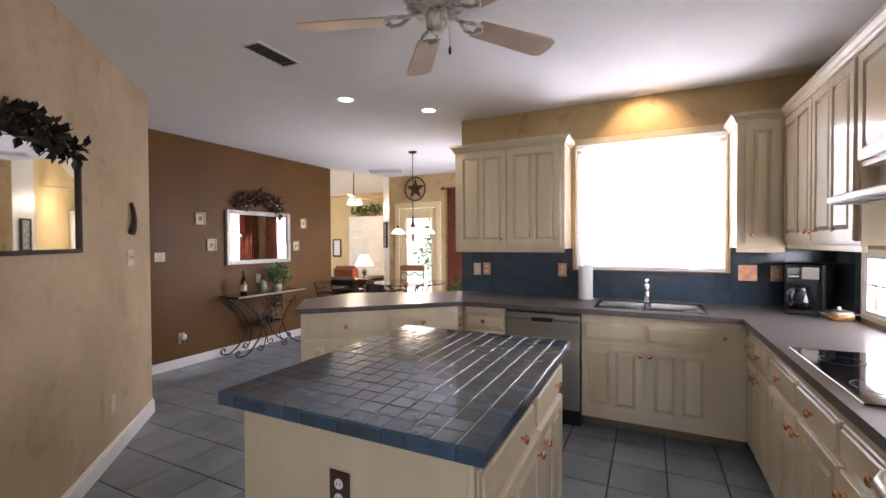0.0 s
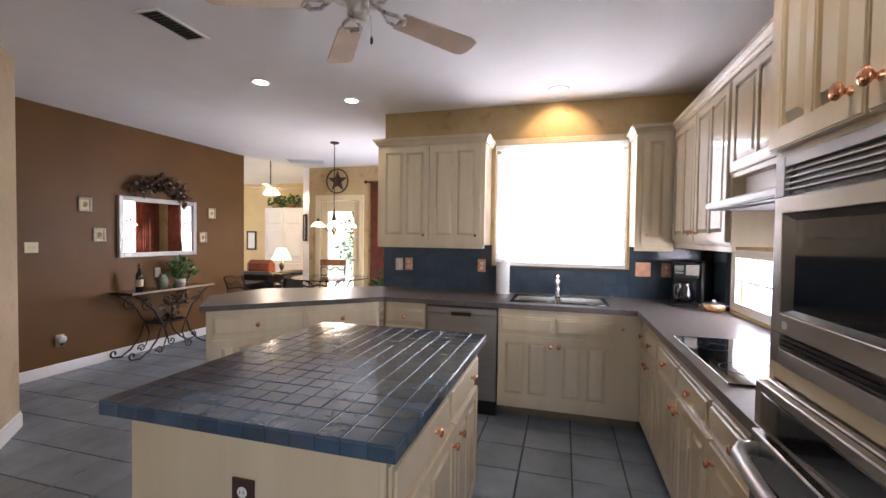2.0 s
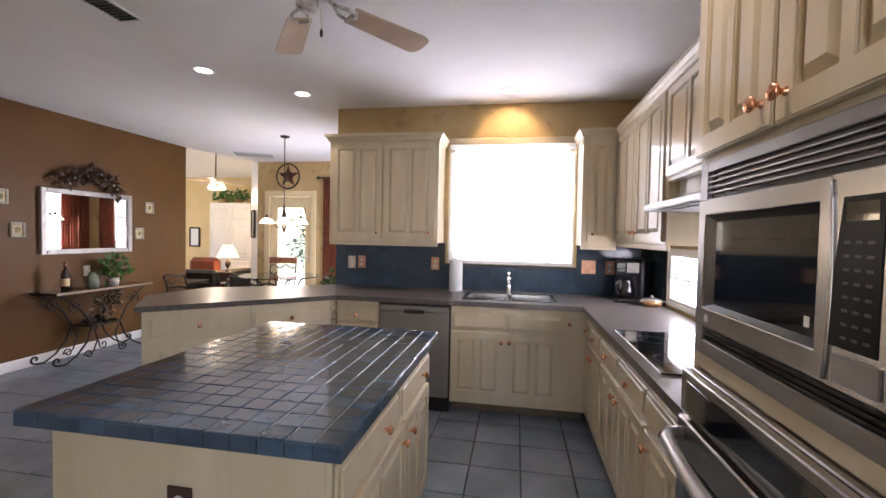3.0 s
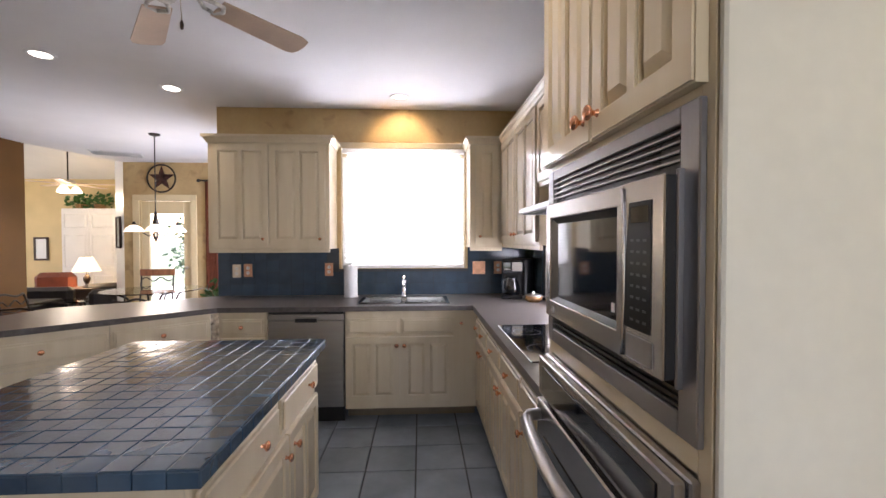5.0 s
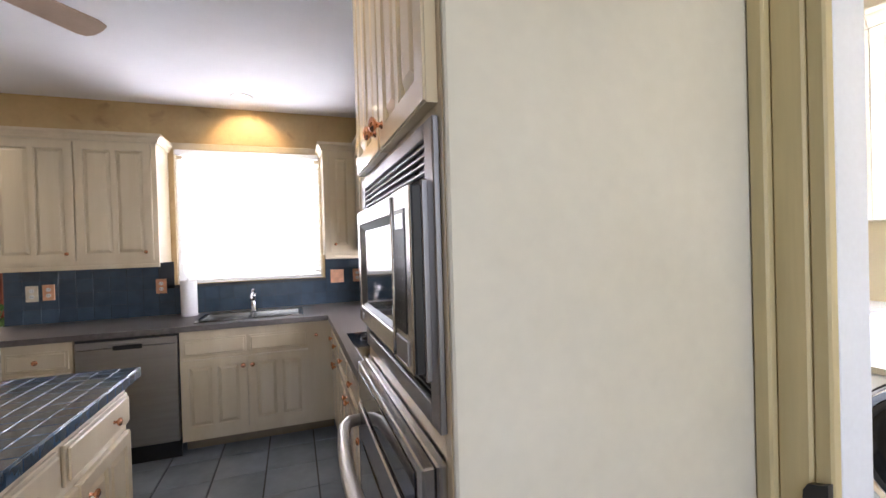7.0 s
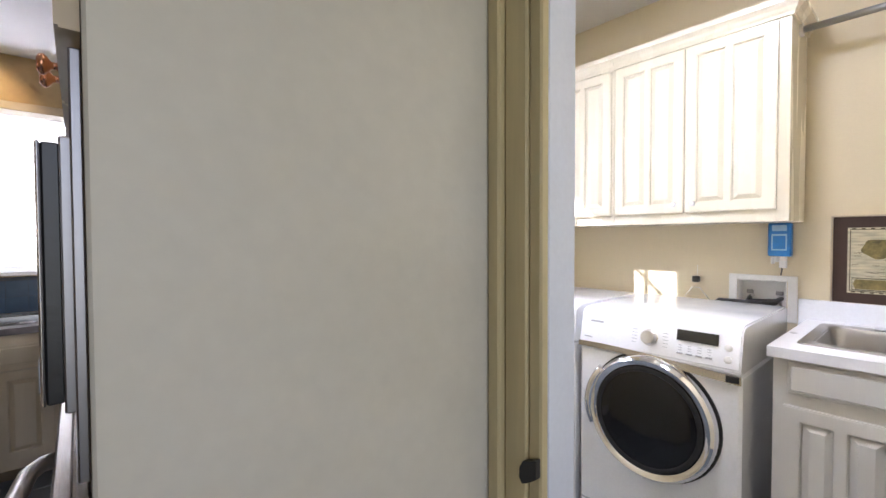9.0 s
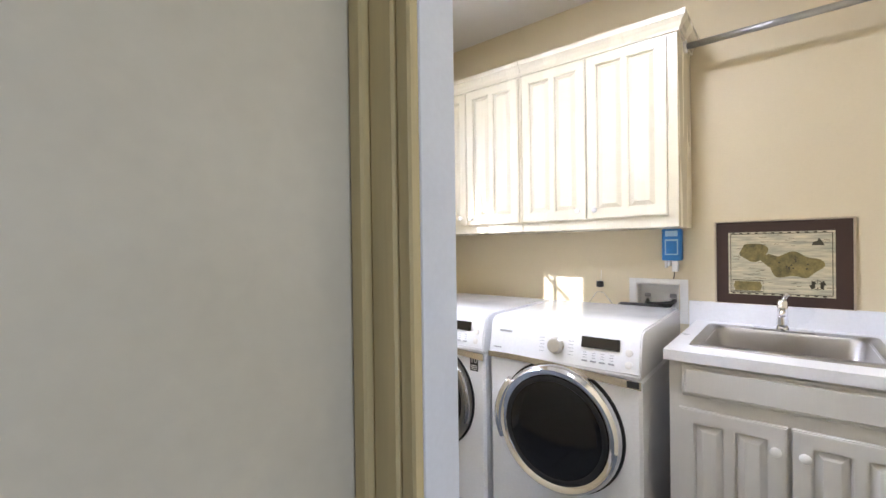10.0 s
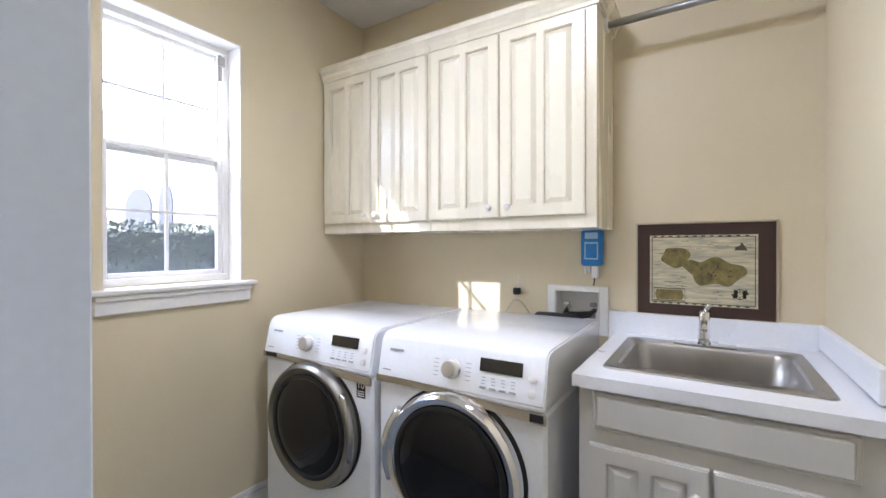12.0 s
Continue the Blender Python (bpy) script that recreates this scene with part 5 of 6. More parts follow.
def potted(name, label, m, pot_r, pot_h, spread, high, n, size, potm):
    p = thing(name, label, "plant", m)
    part("pot", lathe(bmesh.new(), [(0, 0), (pot_r * 0.75, 0), (pot_r, pot_h), (pot_r * 0.9, pot_h), (pot_r * 0.85, pot_h * 0.85), (0, pot_h * 0.85)], 18), potm, p, "", True)
    bm = bmesh.new()
    leaves(bm, n, (0, 0, pot_h + high * 0.5), (spread, spread, high * 0.6), size, rng, 0.1)
    part("leaves", bm, LEAF, p)
    bm = bmesh.new()
    for k in range(7):
        a = rng.uniform(0, 6.28)
        tube(bm, [(0, 0, pot_h * 0.8), (0.3 * spread * math.cos(a), 0.3 * spread * math.sin(a), pot_h + high * 0.5), (0.8 * spread * math.cos(a), 0.8 * spread * math.sin(a), pot_h + high * 0.75)], 0.0025, 5)
    part("stems", bm, LEAF, p)
    return p


potted("potted_plant", "leafy green potted plant on the console table", facing(-3.79, 5.17, 0.757, 0), 0.06, 0.09, 0.16, 0.24, 150, 0.075, PEWTER)
vs = thing("glass_vase", "small grey-green glass vase on the console table", "vase", facing(-3.80, 4.93, 0.757, 0))
part("vase_body", lathe(bmesh.new(), [(0, 0), (0.05, 0.0), (0.062, 0.06), (0.05, 0.13), (0.03, 0.155), (0.042, 0.17)], 18), mat("green_glaze", (0.16, 0.19, 0.13), 0.25, var=0.2, scale=15), vs, "", True)

# ---- dining room ----
star = thing("metal_star", "rust-red metal star in a dark ring on the gold wall", "wall decoration", facing(-3.08, NDY, 2.38, 0))
part("ring", tube(bmesh.new(), arc((0, -0.02, 0), 0.21, 0, 355, 36), 0.012, 8, True), IRON, star, "dark metal ring", True)
bm = bmesh.new()
c0, c1 = bm.verts.new((0, -0.045, 0)), bm.verts.new((0, -0.004, 0))
rim = [bm.verts.new(((0.2 if k % 2 == 0 else 0.082) * math.sin(math.pi * k / 5), -0.012, (0.2 if k % 2 == 0 else 0.082) * math.cos(math.pi * k / 5))) for k in range(10)]
for k in range(10):
    bm.faces.new((c0, rim[k], rim[(k + 1) % 10]))
    bm.faces.new((c1, rim[(k + 1) % 10], rim[k]))
part("star", bm, STARM, star, "rust-red folded star")

ch = thing("chandelier", "dark iron chandelier with lit frosted glass shades", "chandelier", facing(-2.10, 5.95, 0, 0))
part("canopy", lathe(bmesh.new(), [(0, CEIL), (0.06, CEIL), (0.055, 2.615), (0.012, 2.60), (0, 2.60)], 20), IRON, ch, "", True)
part("rod", tube(bmesh.new(), [(0, 0, 2.6), (0, 0, 1.72)], 0.006, 8), IRON, ch)
part("column", lathe(bmesh.new(), [(0, 1.40), (0.012, 1.42), (0.03, 1.47), (0.018, 1.53), (0.04, 1.60), (0.02, 1.68), (0.012, 1.75), (0, 1.75)], 16), IRON, ch, "turned iron column", True)
for k in range(3):
    m = pose(0, 0, 0, 0, 0, 60 + 120 * k)
    a = part("arm", tube(bmesh.new(), [(0.02, 0, 1.50), (0.08, 0, 1.47), (0.17, 0, 1.53), (0.23, 0, 1.62), (0.24, 0, 1.60)], 0.006, 8), IRON, ch, "", True)
    a.matrix_basis = m
    s = part("shade", lathe(bmesh.new(), [(0.016, 1.60), (0.04, 1.592), (0.075, 1.562), (0.098, 1.522), (0.095, 1.523), (0.072, 1.559), (0.016, 1.595)], 20), SHADE, ch, "glowing frosted glass shade", True)
    s.matrix_basis = m @ pose(0.24, 0, 0)
    part("holder", lathe(bmesh.new(), [(0, 1.64), (0.012, 1.635), (0.022, 1.60), (0, 1.60)], 12, m @ pose(0.24, 0, 0)), IRON, ch, "", True)
lamp("chandelier_lamp", "POINT", pose(-2.10, 5.95, 1.46), 6, (1, 0.8, 0.55), soft=0.15)

tb = thing("dining_table", "round glass dining table on a wrought iron base", "table", facing(-2.5, 6.55, 0, 0))
part("tabletop", lathe(bmesh.new(), [(0, 0.785), (0.55, 0.785), (0.555, 0.791), (0.55, 0.797), (0, 0.797)], 40), GLASS, tb, "clear glass tabletop")
part("base_ring", tube(bmesh.new(), arc((0, 0, 0.40), 0.17, 0, 350, 24, "xy"), 0.009, 6, True), IRON, tb, "", True)
for k in range(4):
    l = part("leg", tube(bmesh.new(), [(0.40, 0, 0.775), (0.28, 0, 0.71), (0.17, 0, 0.45), (0.20, 0, 0.25), (0.34, 0, 0.05), (0.40, 0, 0.012)], 0.013, 8), IRON, tb, "curved iron leg", True)
    l.matrix_basis = pose(0, 0, 0, 0, 0, 45 + 90 * k)


def iron_chair(label, m, wooden):
    ch = thing("dining_chair", label, "chair", m, "dining chairs")
    part("seat", boxes((-0.22, 0.22, -0.22, 0.22, 0.44, 0.48), bev=0.015), LEATHER, ch, "rust upholstered seat")
    top = 0.94 if wooden else 0.80
    for sx in (-0.21, 0.21):
        part("leg", tube(bmesh.new(), [(sx, -0.21, 0.44), (sx, -0.215, 0.0)], 0.012, 8), IRON, ch, "", True)
        part("back_post", tube(bmesh.new(), [(sx, 0.22, 0.0), (sx, 0.22, 0.45), (sx, 0.26, 0.70), (sx, 0.30, top)], 0.012, 8), IRON, ch, "", True)
        part("arm", tube(bmesh.new(), [(sx, 0.25, 0.66), (sx * 1.15, 0.05, 0.68), (sx * 1.2, -0.12, 0.65), (sx, -0.2, 0.45)], 0.011, 8), IRON, ch, "iron arm", True)
    if wooden:
        part("top_rail", boxes((-0.23, 0.23, 0.275, 0.31, 0.90, 1.0), bev=0.01), REDWOOD, ch, "cherry wood top rail")
    else:
        part("top_rail", tube(bmesh.new(), [(-0.21 + 0.42 * k / 12, 0.30, top + 0.02 * math.sin(2 * math.pi * k / 12)) for k in range(13)], 0.012, 8), IRON, ch, "wavy iron top rail", True)
    part("back_scroll", tube(bmesh.new(), [(-0.2 + 0.4 * k / 12, 0.28, top - 0.09 + 0.03 * math.sin(4 * math.pi * k / 12)) for k in range(13)], 0.008, 6), IRON, ch, "wavy iron bar", True)
    part("back_scroll", tube(bmesh.new(), [(-0.2, 0.255, 0.64), (0, 0.25, 0.60), (0.2, 0.255, 0.64)], 0.007, 6), IRON, ch, "iron bar", True)
    return ch


iron_chair("wrought iron dining chair with a cherry wood top rail", facing(-2.93, 7.15, 0, 10), True)
near = iron_chair("wrought iron dining chair with a wavy iron back", facing(-2.0, 5.75, 0, 165), False)
copy_thing(near, facing(-3.45, 6.05, 0, 100))
copy_thing(near, facing(-1.72, 6.75, 0, -80))

def curtain(label, m, w):
    """A gathered panel hanging from z = 2.33 to the floor, along local x."""
    cu = thing("curtain", label, "curtain", m, "dining curtains")
    n = int(w * 100)
    bm = bmesh.new()
    rows = []
    for z in (0.03, 0.8, 1.6, 2.33):
        rows.append([bm.verts.new((w * k / n, 0.03 * math.sin(k * 1.35) * (1.1 if z < 2 else 0.7), z)) for k in range(n + 1)])
    for a, b in zip(rows, rows[1:]):
        for k in range(n):
            bm.faces.new((a[k], a[k + 1], b[k + 1], b[k]))
    bmesh.ops.solidify(bm, geom=bm.faces[:], thickness=0.004)
    part("fabric", bm, CURTAIN, cu, "", True)


curtain("rust red curtain panel gathered beside the dining window", facing(-2.40, NDY - 0.07, 0, 0), 0.28)
curtain("rust red curtain panel gathered beside the dining window", facing(-1.40, NDY - 0.07, 0, 0), 0.28)
curtain("rust red curtain panel gathered beside the side window", facing(-0.99, 7.58, 0, -90), 0.50)
cr = thing("curtain_rod", "dark iron curtain rod with round finials", "curtain rod", facing(-2.5, NDY - 0.07, 2.345, 0))
part("rod", tube(bmesh.new(), [(0, 0, 0), (1.5, 0, 0)], 0.011, 8), IRON, cr, "", True)
for x in (0, 1.5):
    part("finial", lathe(bmesh.new(), [(0, -0.03), (0.022, -0.015), (0.026, 0), (0.022, 0.015), (0, 0.03)], 12, pose(x, 0, 0)), IRON, cr, "", True)
    part("bracket", boxes((x * 0.9 + 0.07, x * 0.9 + 0.085, 0.0, 0.07, -0.01, 0.01)), IRON, cr)
potted("potted_plant", "small flowering plant in a pale pot beyond the peninsula", facing(-1.18, 5.35, 0.02, 0), 0.10, 0.70, 0.11, 0.26, 120, 0.07, PEWTER)

# ---- living room beyond ----
ec = thing("entertainment_cabinet", "tall white built-in cabinet with panelled doors", "cabinet", facing(-6.38, 9.95, 0, 0))
part("body", boxes((0, 1.10, 0.02, 0.549, 0.0, 2.08), bev=0.004), TRIM, ec)
for x0 in (0.02, 0.555):
    for z0, z1 in ((0.1, 0.78), (0.82, 1.6), (1.63, 2.02)):
        add_door(ec, pose(x0, 0.019, z0), 0.525, z1 - z0, 1, TRIM)
rng = random.Random(21)
for x in (-6.15, -5.78):
    g = thing("green_garland", "green artificial ivy on top of the white cabinet", "plant", facing(x, 10.2, 2.081, 0), "ivy on the cabinet")
    bm = bmesh.new()
    leaves(bm, 120, (0, 0, 0.15), (0.27, 0.2, 0.16), 0.10, rng, 0.1)
    part("leaves", bm, LEAF, g)
    part("pot", lathe(bmesh.new(), [(0, 0), (0.09, 0), (0.11, 0.1), (0, 0.1)], 14), BASKET, g, "", True)
framed("framed_picture", "framed print on the yellow living room wall", "picture", facing(-7.22, 10.499, 1.25, 0), 0.30, 0.5, 0.04, 0.03, FRAMEBR, PAPERW)
framed("framed_picture", "dark framed print on the white angled wall end", "picture", Matrix.Translation((-3.86, 7.942, 1.55)) @ pose(0, 0, 0, 0, 0, -45), 0.26, 0.5, 0.03, 0.03, FRAMEBR, MAPLE)


def armchair(name, label, m, material, w):
    a = thing(name, label, "armchair" if w < 1.2 else "sofa", m)
    part("seat", boxes((-w / 2 + 0.15, w / 2 - 0.15, -0.40, 0.25, 0.15, 0.45), bev=0.05), material, a)
    part("backrest", boxes((-w / 2 + 0.10, w / 2 - 0.10, 0.18, 0.42, 0.30, 0.95), bev=0.10), material, a)
    for s in (-1, 1):
        part("arm", boxes((s * w / 2 - 0.09, s * w / 2 + 0.09, -0.42, 0.38, 0.1, 0.62), bev=0.06), material, a)
        for y in (-0.36, 0.34):
            part("foot", lathe(bmesh.new(), [(0, 0), (0.025, 0), (0.035, 0.14), (0, 0.14)], 10, pose(s * (w / 2 - 0.06), y, 0)), DWOOD, a)
    return a


armchair("armchair", "red-brown leather club armchair", facing(-6.0, 9.15, 0, 10) @ Matrix.Diagonal((0.9, 0.9, 0.86, 1)), LEATHER, 0.95)
armchair("sofa", "dark leather sofa with rolled arms", facing(-5.45, 7.75, 0, 95), DLEATHER, 1.7)
armchair("sofa", "dark leather loveseat beside the lamp table", facing(-4.55, 8.85, 0, -50), DLEATHER, 1.3)
st = thing("side_table", "dark wood side table under the lamp", "side table", facing(-5.32, 9.2, 0, 0))
part("tabletop", boxes((-0.27, 0.27, -0.27, 0.27, 0.51, 0.55), bev=0.006), DWOOD, st)
part("drawer", boxes((-0.24, 0.24, -0.255, 0.24, 0.36, 0.509), bev=0.004), DWOOD, st)
for x in (-0.23, 0.23):
    for y in (-0.23, 0.23):
        part("leg", boxes((x - 0.025, x + 0.025, y - 0.025, y + 0.025, 0, 0.359), bev=0.003), DWOOD, st)
tl = thing("table_lamp", "lit table lamp with a cream fabric shade", "lamp", facing(-5.32, 9.2, 0.551, 0))
part("lamp_base", lathe(bmesh.new(), [(0, 0), (0.07, 0), (0.06, 0.02), (0.02, 0.05), (0.05, 0.12), (0.06, 0.18), (0.02, 0.24), (0.008, 0.26), (0.008, 0.36), (0, 0.36)], 18), DWOOD, tl, "", True)
part("shade", lathe(bmesh.new(), [(0.22, 0.30), (0.10, 0.56), (0.097, 0.56), (0.217, 0.30)], 26), LSHADE, tl, "glowing cream fabric shade", True)
lamp("table_lamp_bulb", "POINT", pose(-5.32, 9.2, 0.98), 6, (1, 0.75, 0.45), soft=0.06)
lf = thing("living_ceiling_fan", "ceiling fan with lit frosted glass shades in the living room", "ceiling fan", facing(-5.15, 8.6, 0, 0))
part("rod", tube(bmesh.new(), [(0, 0, 3.22), (0, 0, 2.45)], 0.011, 8), IRON, lf)
part("motor", lathe(bmesh.new(), [(0, 2.47), (0.09, 2.46), (0.12, 2.42), (0.09, 2.37), (0, 2.36)], 20), CREAMF, lf, "", True)
for k in range(5):
    b = part("blade", boxes((0.12, 0.74, -0.065, 0.065, 2.40, 2.408), bev=0.002), WOODBL, lf)
    b.matrix_basis = pose(0, 0, 0, 0, 0, 10 + 72 * k)
for k in range(3):
    a = radians(120 * k + 30)
    part("shade", lathe(bmesh.new(), [(0.03, 2.36), (0.07, 2.30), (0.085, 2.25), (0.08, 2.25), (0, 2.31)], 16, pose(0.11 * math.cos(a), 0.11 * math.sin(a), 0)), SHADE, lf, "glowing frosted shade", True)
lamp("living_fan_lamp", "POINT", pose(-5.15, 8.6, 2.15), 10, (1, 0.85, 0.62), soft=0.12)
ct = thing("coffee_table", "glass topped coffee table in the living room", "coffee table", facing(-5.0, 8.1, 0, 20))
part("tabletop", boxes((-0.5, 0.5, -0.3, 0.3, 0.43, 0.445), bev=0.003), GLASS, ct)
for x in (-0.42, 0.42):
    for y in (-0.24, 0.24):
        part("leg", boxes((x - 0.02, x + 0.02, y - 0.02, y + 0.02, 0, 0.43)), DWOOD, ct)
# ---- laundry room things ----
CX = 3.72
lcab = "laundry wall cabinets"
cabinet("laundry_wall_cabinet", "ivory laundry wall cabinet with two raised-panel doors", facing(CX, 2.925, 0, -90), 0.785, 0.345, 1.475, 2.42,
        [(0.02, 0.39, 1.53, 2.38, 0.35, 1.575), (0.395, 0.77, 1.53, 2.38, 0.435, 1.575)], material=LCAB, knobs=WPLAS, toe=False, crown=0.08, rail=0.0, group=lcab, ends=(False, False), ksize=0.9)
cabinet("laundry_wall_cabinet", "ivory laundry wall cabinet with two raised-panel doors", facing(CX, 2.139, 0, -90), 0.82, 0.345, 1.475, 2.42,
        [(0.01, 0.385, 1.53, 2.38, 0.345, 1.575), (0.395, 0.775, 1.53, 2.38, 0.435, 1.575)], material=LCAB, knobs=WPLAS, toe=False, crown=0.08, rail=0.0, group=lcab, ends=(False, True), ksize=0.9)
rod = thing("hanging_rod", "grey steel clothes rod above the laundry sink", "clothes rod", facing(3.88, 0, 2.37, 0))
part("rod", tube(bmesh.new(), [(0, 1.3175, 0), (0, 0.551, 0)], 0.0155, 14), mat("galvanised_rod", (0.42, 0.43, 0.45), 0.35, 1.0, var=0.1), rod, "", True)
part("socket", tube(bmesh.new(), [(0, 1.3185, 0), (0, 1.305, 0)], 0.03, 16), WPLAS, rod, "", 40)
part("socket", tube(bmesh.new(), [(0, 0.5505, 0), (0, 0.565, 0)], 0.03, 16), WPLAS, rod, "", 40)

sc = cabinet("laundry_sink_cabinet", "pale grey laundry sink cabinet with panelled doors", facing(3.30, 1.285, 0, -90), 0.72, 0.745, 0, 0.95,
             [(0.035, 0.357, 0.14, 0.775, 0.325, 0.695), (0.367, 0.69, 0.14, 0.775, 0.40, 0.695)], [(0.045, 0.665, 0.822, 0.940, None)], material=LCAB2, knobs=WPLAS, hollow=True)
LT0, LT1 = 0.951, 0.99
bm = bmesh.new()
BX0, BX1, BY0, BY1 = 3.435, 3.90, 0.68, 1.19
for q in ([(3.27, 0.553), (BX0, 0.553), (BX0, 1.30), (3.27, 1.30)], [(BX1, 0.553), (4.045, 0.553), (4.045, 1.30), (BX1, 1.30)], [(BX0, 0.553), (BX1, 0.553), (BX1, BY0), (BX0, BY0)], [(BX0, BY1), (BX1, BY1), (BX1, 1.30), (BX0, 1.30)]):
    prism(bm, q, LT0, LT1)
bmesh.ops.remove_doubles(bm, verts=bm.verts, dist=0.0005)
wt = thing("laundry_worktop", "white laminate laundry worktop with backsplash", "worktop")
part("slab", bm, LAMIN, wt)
part("backsplash", boxes((4.046, 4.068, 0.553, 1.335, 0.95, 1.09), bev=0.002), LAMIN, wt)
part("side_splash", boxes((3.37, 4.0455, 0.5505, 0.572, 1.0005, 1.09), bev=0.002), LAMIN, wt)
ls = thing("laundry_sink", "wide stainless drop-in laundry sink", "sink", facing(0, 0, LT1, 0))


def rrect(x0, x1, y0, y1, r, z, n=5):
    out = []
    for cx, cy, a in ((x1 - r, y1 - r, 0), (x0 + r, y1 - r, 90), (x0 + r, y0 + r, 180), (x1 - r, y0 + r, 270)):
        for k in range(n + 1):
            t = radians(a + 90 * k / n)
            out.append((cx + r * math.cos(t), cy + r * math.sin(t), z))
    return out


def rings(bm, rows, cap=True):
    vs = [[bm.verts.new(p) for p in r] for r in rows]
    for a, b in zip(vs, vs[1:]):
        for k in range(len(a)):
            bm.faces.new((a[k], a[(k + 1) % len(a)], b[(k + 1) % len(b)], b[k]))
    if cap:
        bm.faces.new(vs[-1])
    return bm


part("basin", rings(bmesh.new(), [rrect(3.385, 3.95, 0.635, 1.235, 0.03, 0.0005), rrect(3.388, 3.947, 0.638, 1.232, 0.03, 0.006), rrect(3.43, 3.87, 0.675, 1.195, 0.05, 0.006), rrect(3.436, 3.864, 0.682, 1.188, 0.05, -0.004),
                                  rrect(3.45, 3.85, 0.70, 1.17, 0.06, -0.15), rrect(3.49, 3.81, 0.74, 1.13, 0.05, -0.175)]), STEELH, ls, "", 50)
part("drain", lathe(bmesh.new(), [(0.04, -0.174), (0.035, -0.171), (0, -0.172)], 18, pose(3.66, 0.935, 0)), CHROME, ls, "", True)
lfa = thing("laundry_faucet", "chrome single-post laundry faucet", "faucet", facing(3.91, 0.945, LT1 + 0.006, 0))
part("deck_plate", boxes((-0.03, 0.03, -0.11, 0.11, 0.0, 0.008), bev=0.004), CHROME, lfa)
part("post", lathe(bmesh.new(), [(0, 0.008), (0.024, 0.008), (0.022, 0.03), (0.019, 0.09), (0.02, 0.13), (0.012, 0.14), (0, 0.14)], 16), CHROME, lfa, "", True)
part("spout", tube(bmesh.new(), [(0, 0, 0.08), (-0.07, 0, 0.105), (-0.14, 0, 0.10), (-0.15, 0, 0.085)], 0.011, 10), CHROME, lfa, "", True)
part("lever", tube(bmesh.new(), [(0, 0, 0.135), (-0.012, -0.01, 0.155), (-0.03, -0.02, 0.168)], 0.009, 8), CHROME, lfa, "", True)

# flush lamp on the laundry ceiling
cl = thing("laundry_ceiling_light", "round flush white glass ceiling light", "ceiling light", facing(2.72, 1.5, LCEIL, 0))
part("base", lathe(bmesh.new(), [(0, 0), (0.15, 0), (0.15, -0.02), (0, -0.02)], 28), WHITE, cl)
part("glass_bowl", lathe(bmesh.new(), [(0.14, -0.021), (0.13, -0.05), (0.08, -0.075), (0, -0.082)], 28), SHADE, cl, "glowing white glass bowl", True)
lamp("laundry_lamp", "AREA", look((2.72, 1.5, LCEIL - 0.09), (2.8, 1.5, 0)), 11, (0.97, 0.97, 1.0), (0.28, 0.28))

# framed map
MX = 4.069
mp = thing("framed_map", "antique island map in a dark brown mat and thin frame", "picture", facing(MX, 0.955, 1.293, -90))
part("frame", boxes((-0.262, -0.254, -0.022, 0, -0.21, 0.21), (0.254, 0.262, -0.022, 0, -0.21, 0.21), (-0.254, 0.254, -0.022, 0, -0.21, -0.202), (-0.254, 0.254, -0.022, 0, 0.202, 0.21), bev=0.002), SILVER, mp, "thin champagne metal frame")
part("mat_board", boxes((-0.254, 0.254, -0.014, -0.001, -0.202, 0.202)), FRAMEBR, mp, "dark brown mat board")
part("sheet", boxes((-0.203, 0.196, -0.0165, -0.0145, -0.155, 0.152)), PAPER, mp, "aged map paper")


def flat(name, pts, material, y, parent):
    bm = bmesh.new()
    f = bm.faces.new([bm.verts.new((x, y, z)) for x, z in pts])
    bmesh.ops.triangulate(bm, faces=[f])
    return part(name, bm, material, parent)


isle = []
for k in range(40):
    a = 2 * math.pi * k / 40
    isle.append((0.05 + (0.10 + 0.012 * math.sin(3 * a + 1)) * math.cos(a), -0.01 + (0.058 + 0.010 * math.sin(5 * a)) * math.sin(a)))
flat("island_shape", isle, MAPGR, -0.0172, mp)
isle = []
for k in range(30):
    a = 2 * math.pi * k / 30
    isle.append((-0.10 + (0.055 + 0.006 * math.sin(4 * a)) * math.cos(a), 0.055 + (0.045 + 0.005 * math.sin(3 * a)) * math.sin(a)))
flat("island_shape", isle, MAPGR, -0.0170, mp)
flat("island_neck", [(-0.09, 0.03), (-0.04, 0.045), (0.0, 0.03), (0.0, -0.02), (-0.04, -0.02)], MAPGR, -0.0171, mp)
flat("cartouche", [(-0.175, -0.135), (-0.075, -0.135), (-0.068, -0.112), (-0.075, -0.09), (-0.175, -0.09), (-0.182, -0.112)], MAPGR, -0.0172, mp)
part("border", boxes((-0.195, -0.192, -0.0172, -0.0168, -0.147, 0.144), (0.185, 0.188, -0.0172, -0.0168, -0.147, 0.144), (-0.192, 0.185, -0.0172, -0.0168, -0.147, -0.144), (-0.192, 0.185, -0.0172, -0.0168, 0.141, 0.144)), INK, mp, "dark ink border")
rose = [((0.030 if k % 2 == 0 else 0.006) * math.sin(math.pi * k / 8) + 0.135, (0.030 if k % 2 == 0 else 0.006) * math.cos(math.pi * k / 8) - 0.098) for k in range(16)]
flat("compass_rose", rose, INK, -0.0174, mp)
part("compass_ring", tube(bmesh.new(), arc((0.135, -0.0175, -0.098), 0.02, 0, 345, 20), 0.0016, 5, True), INK, mp)
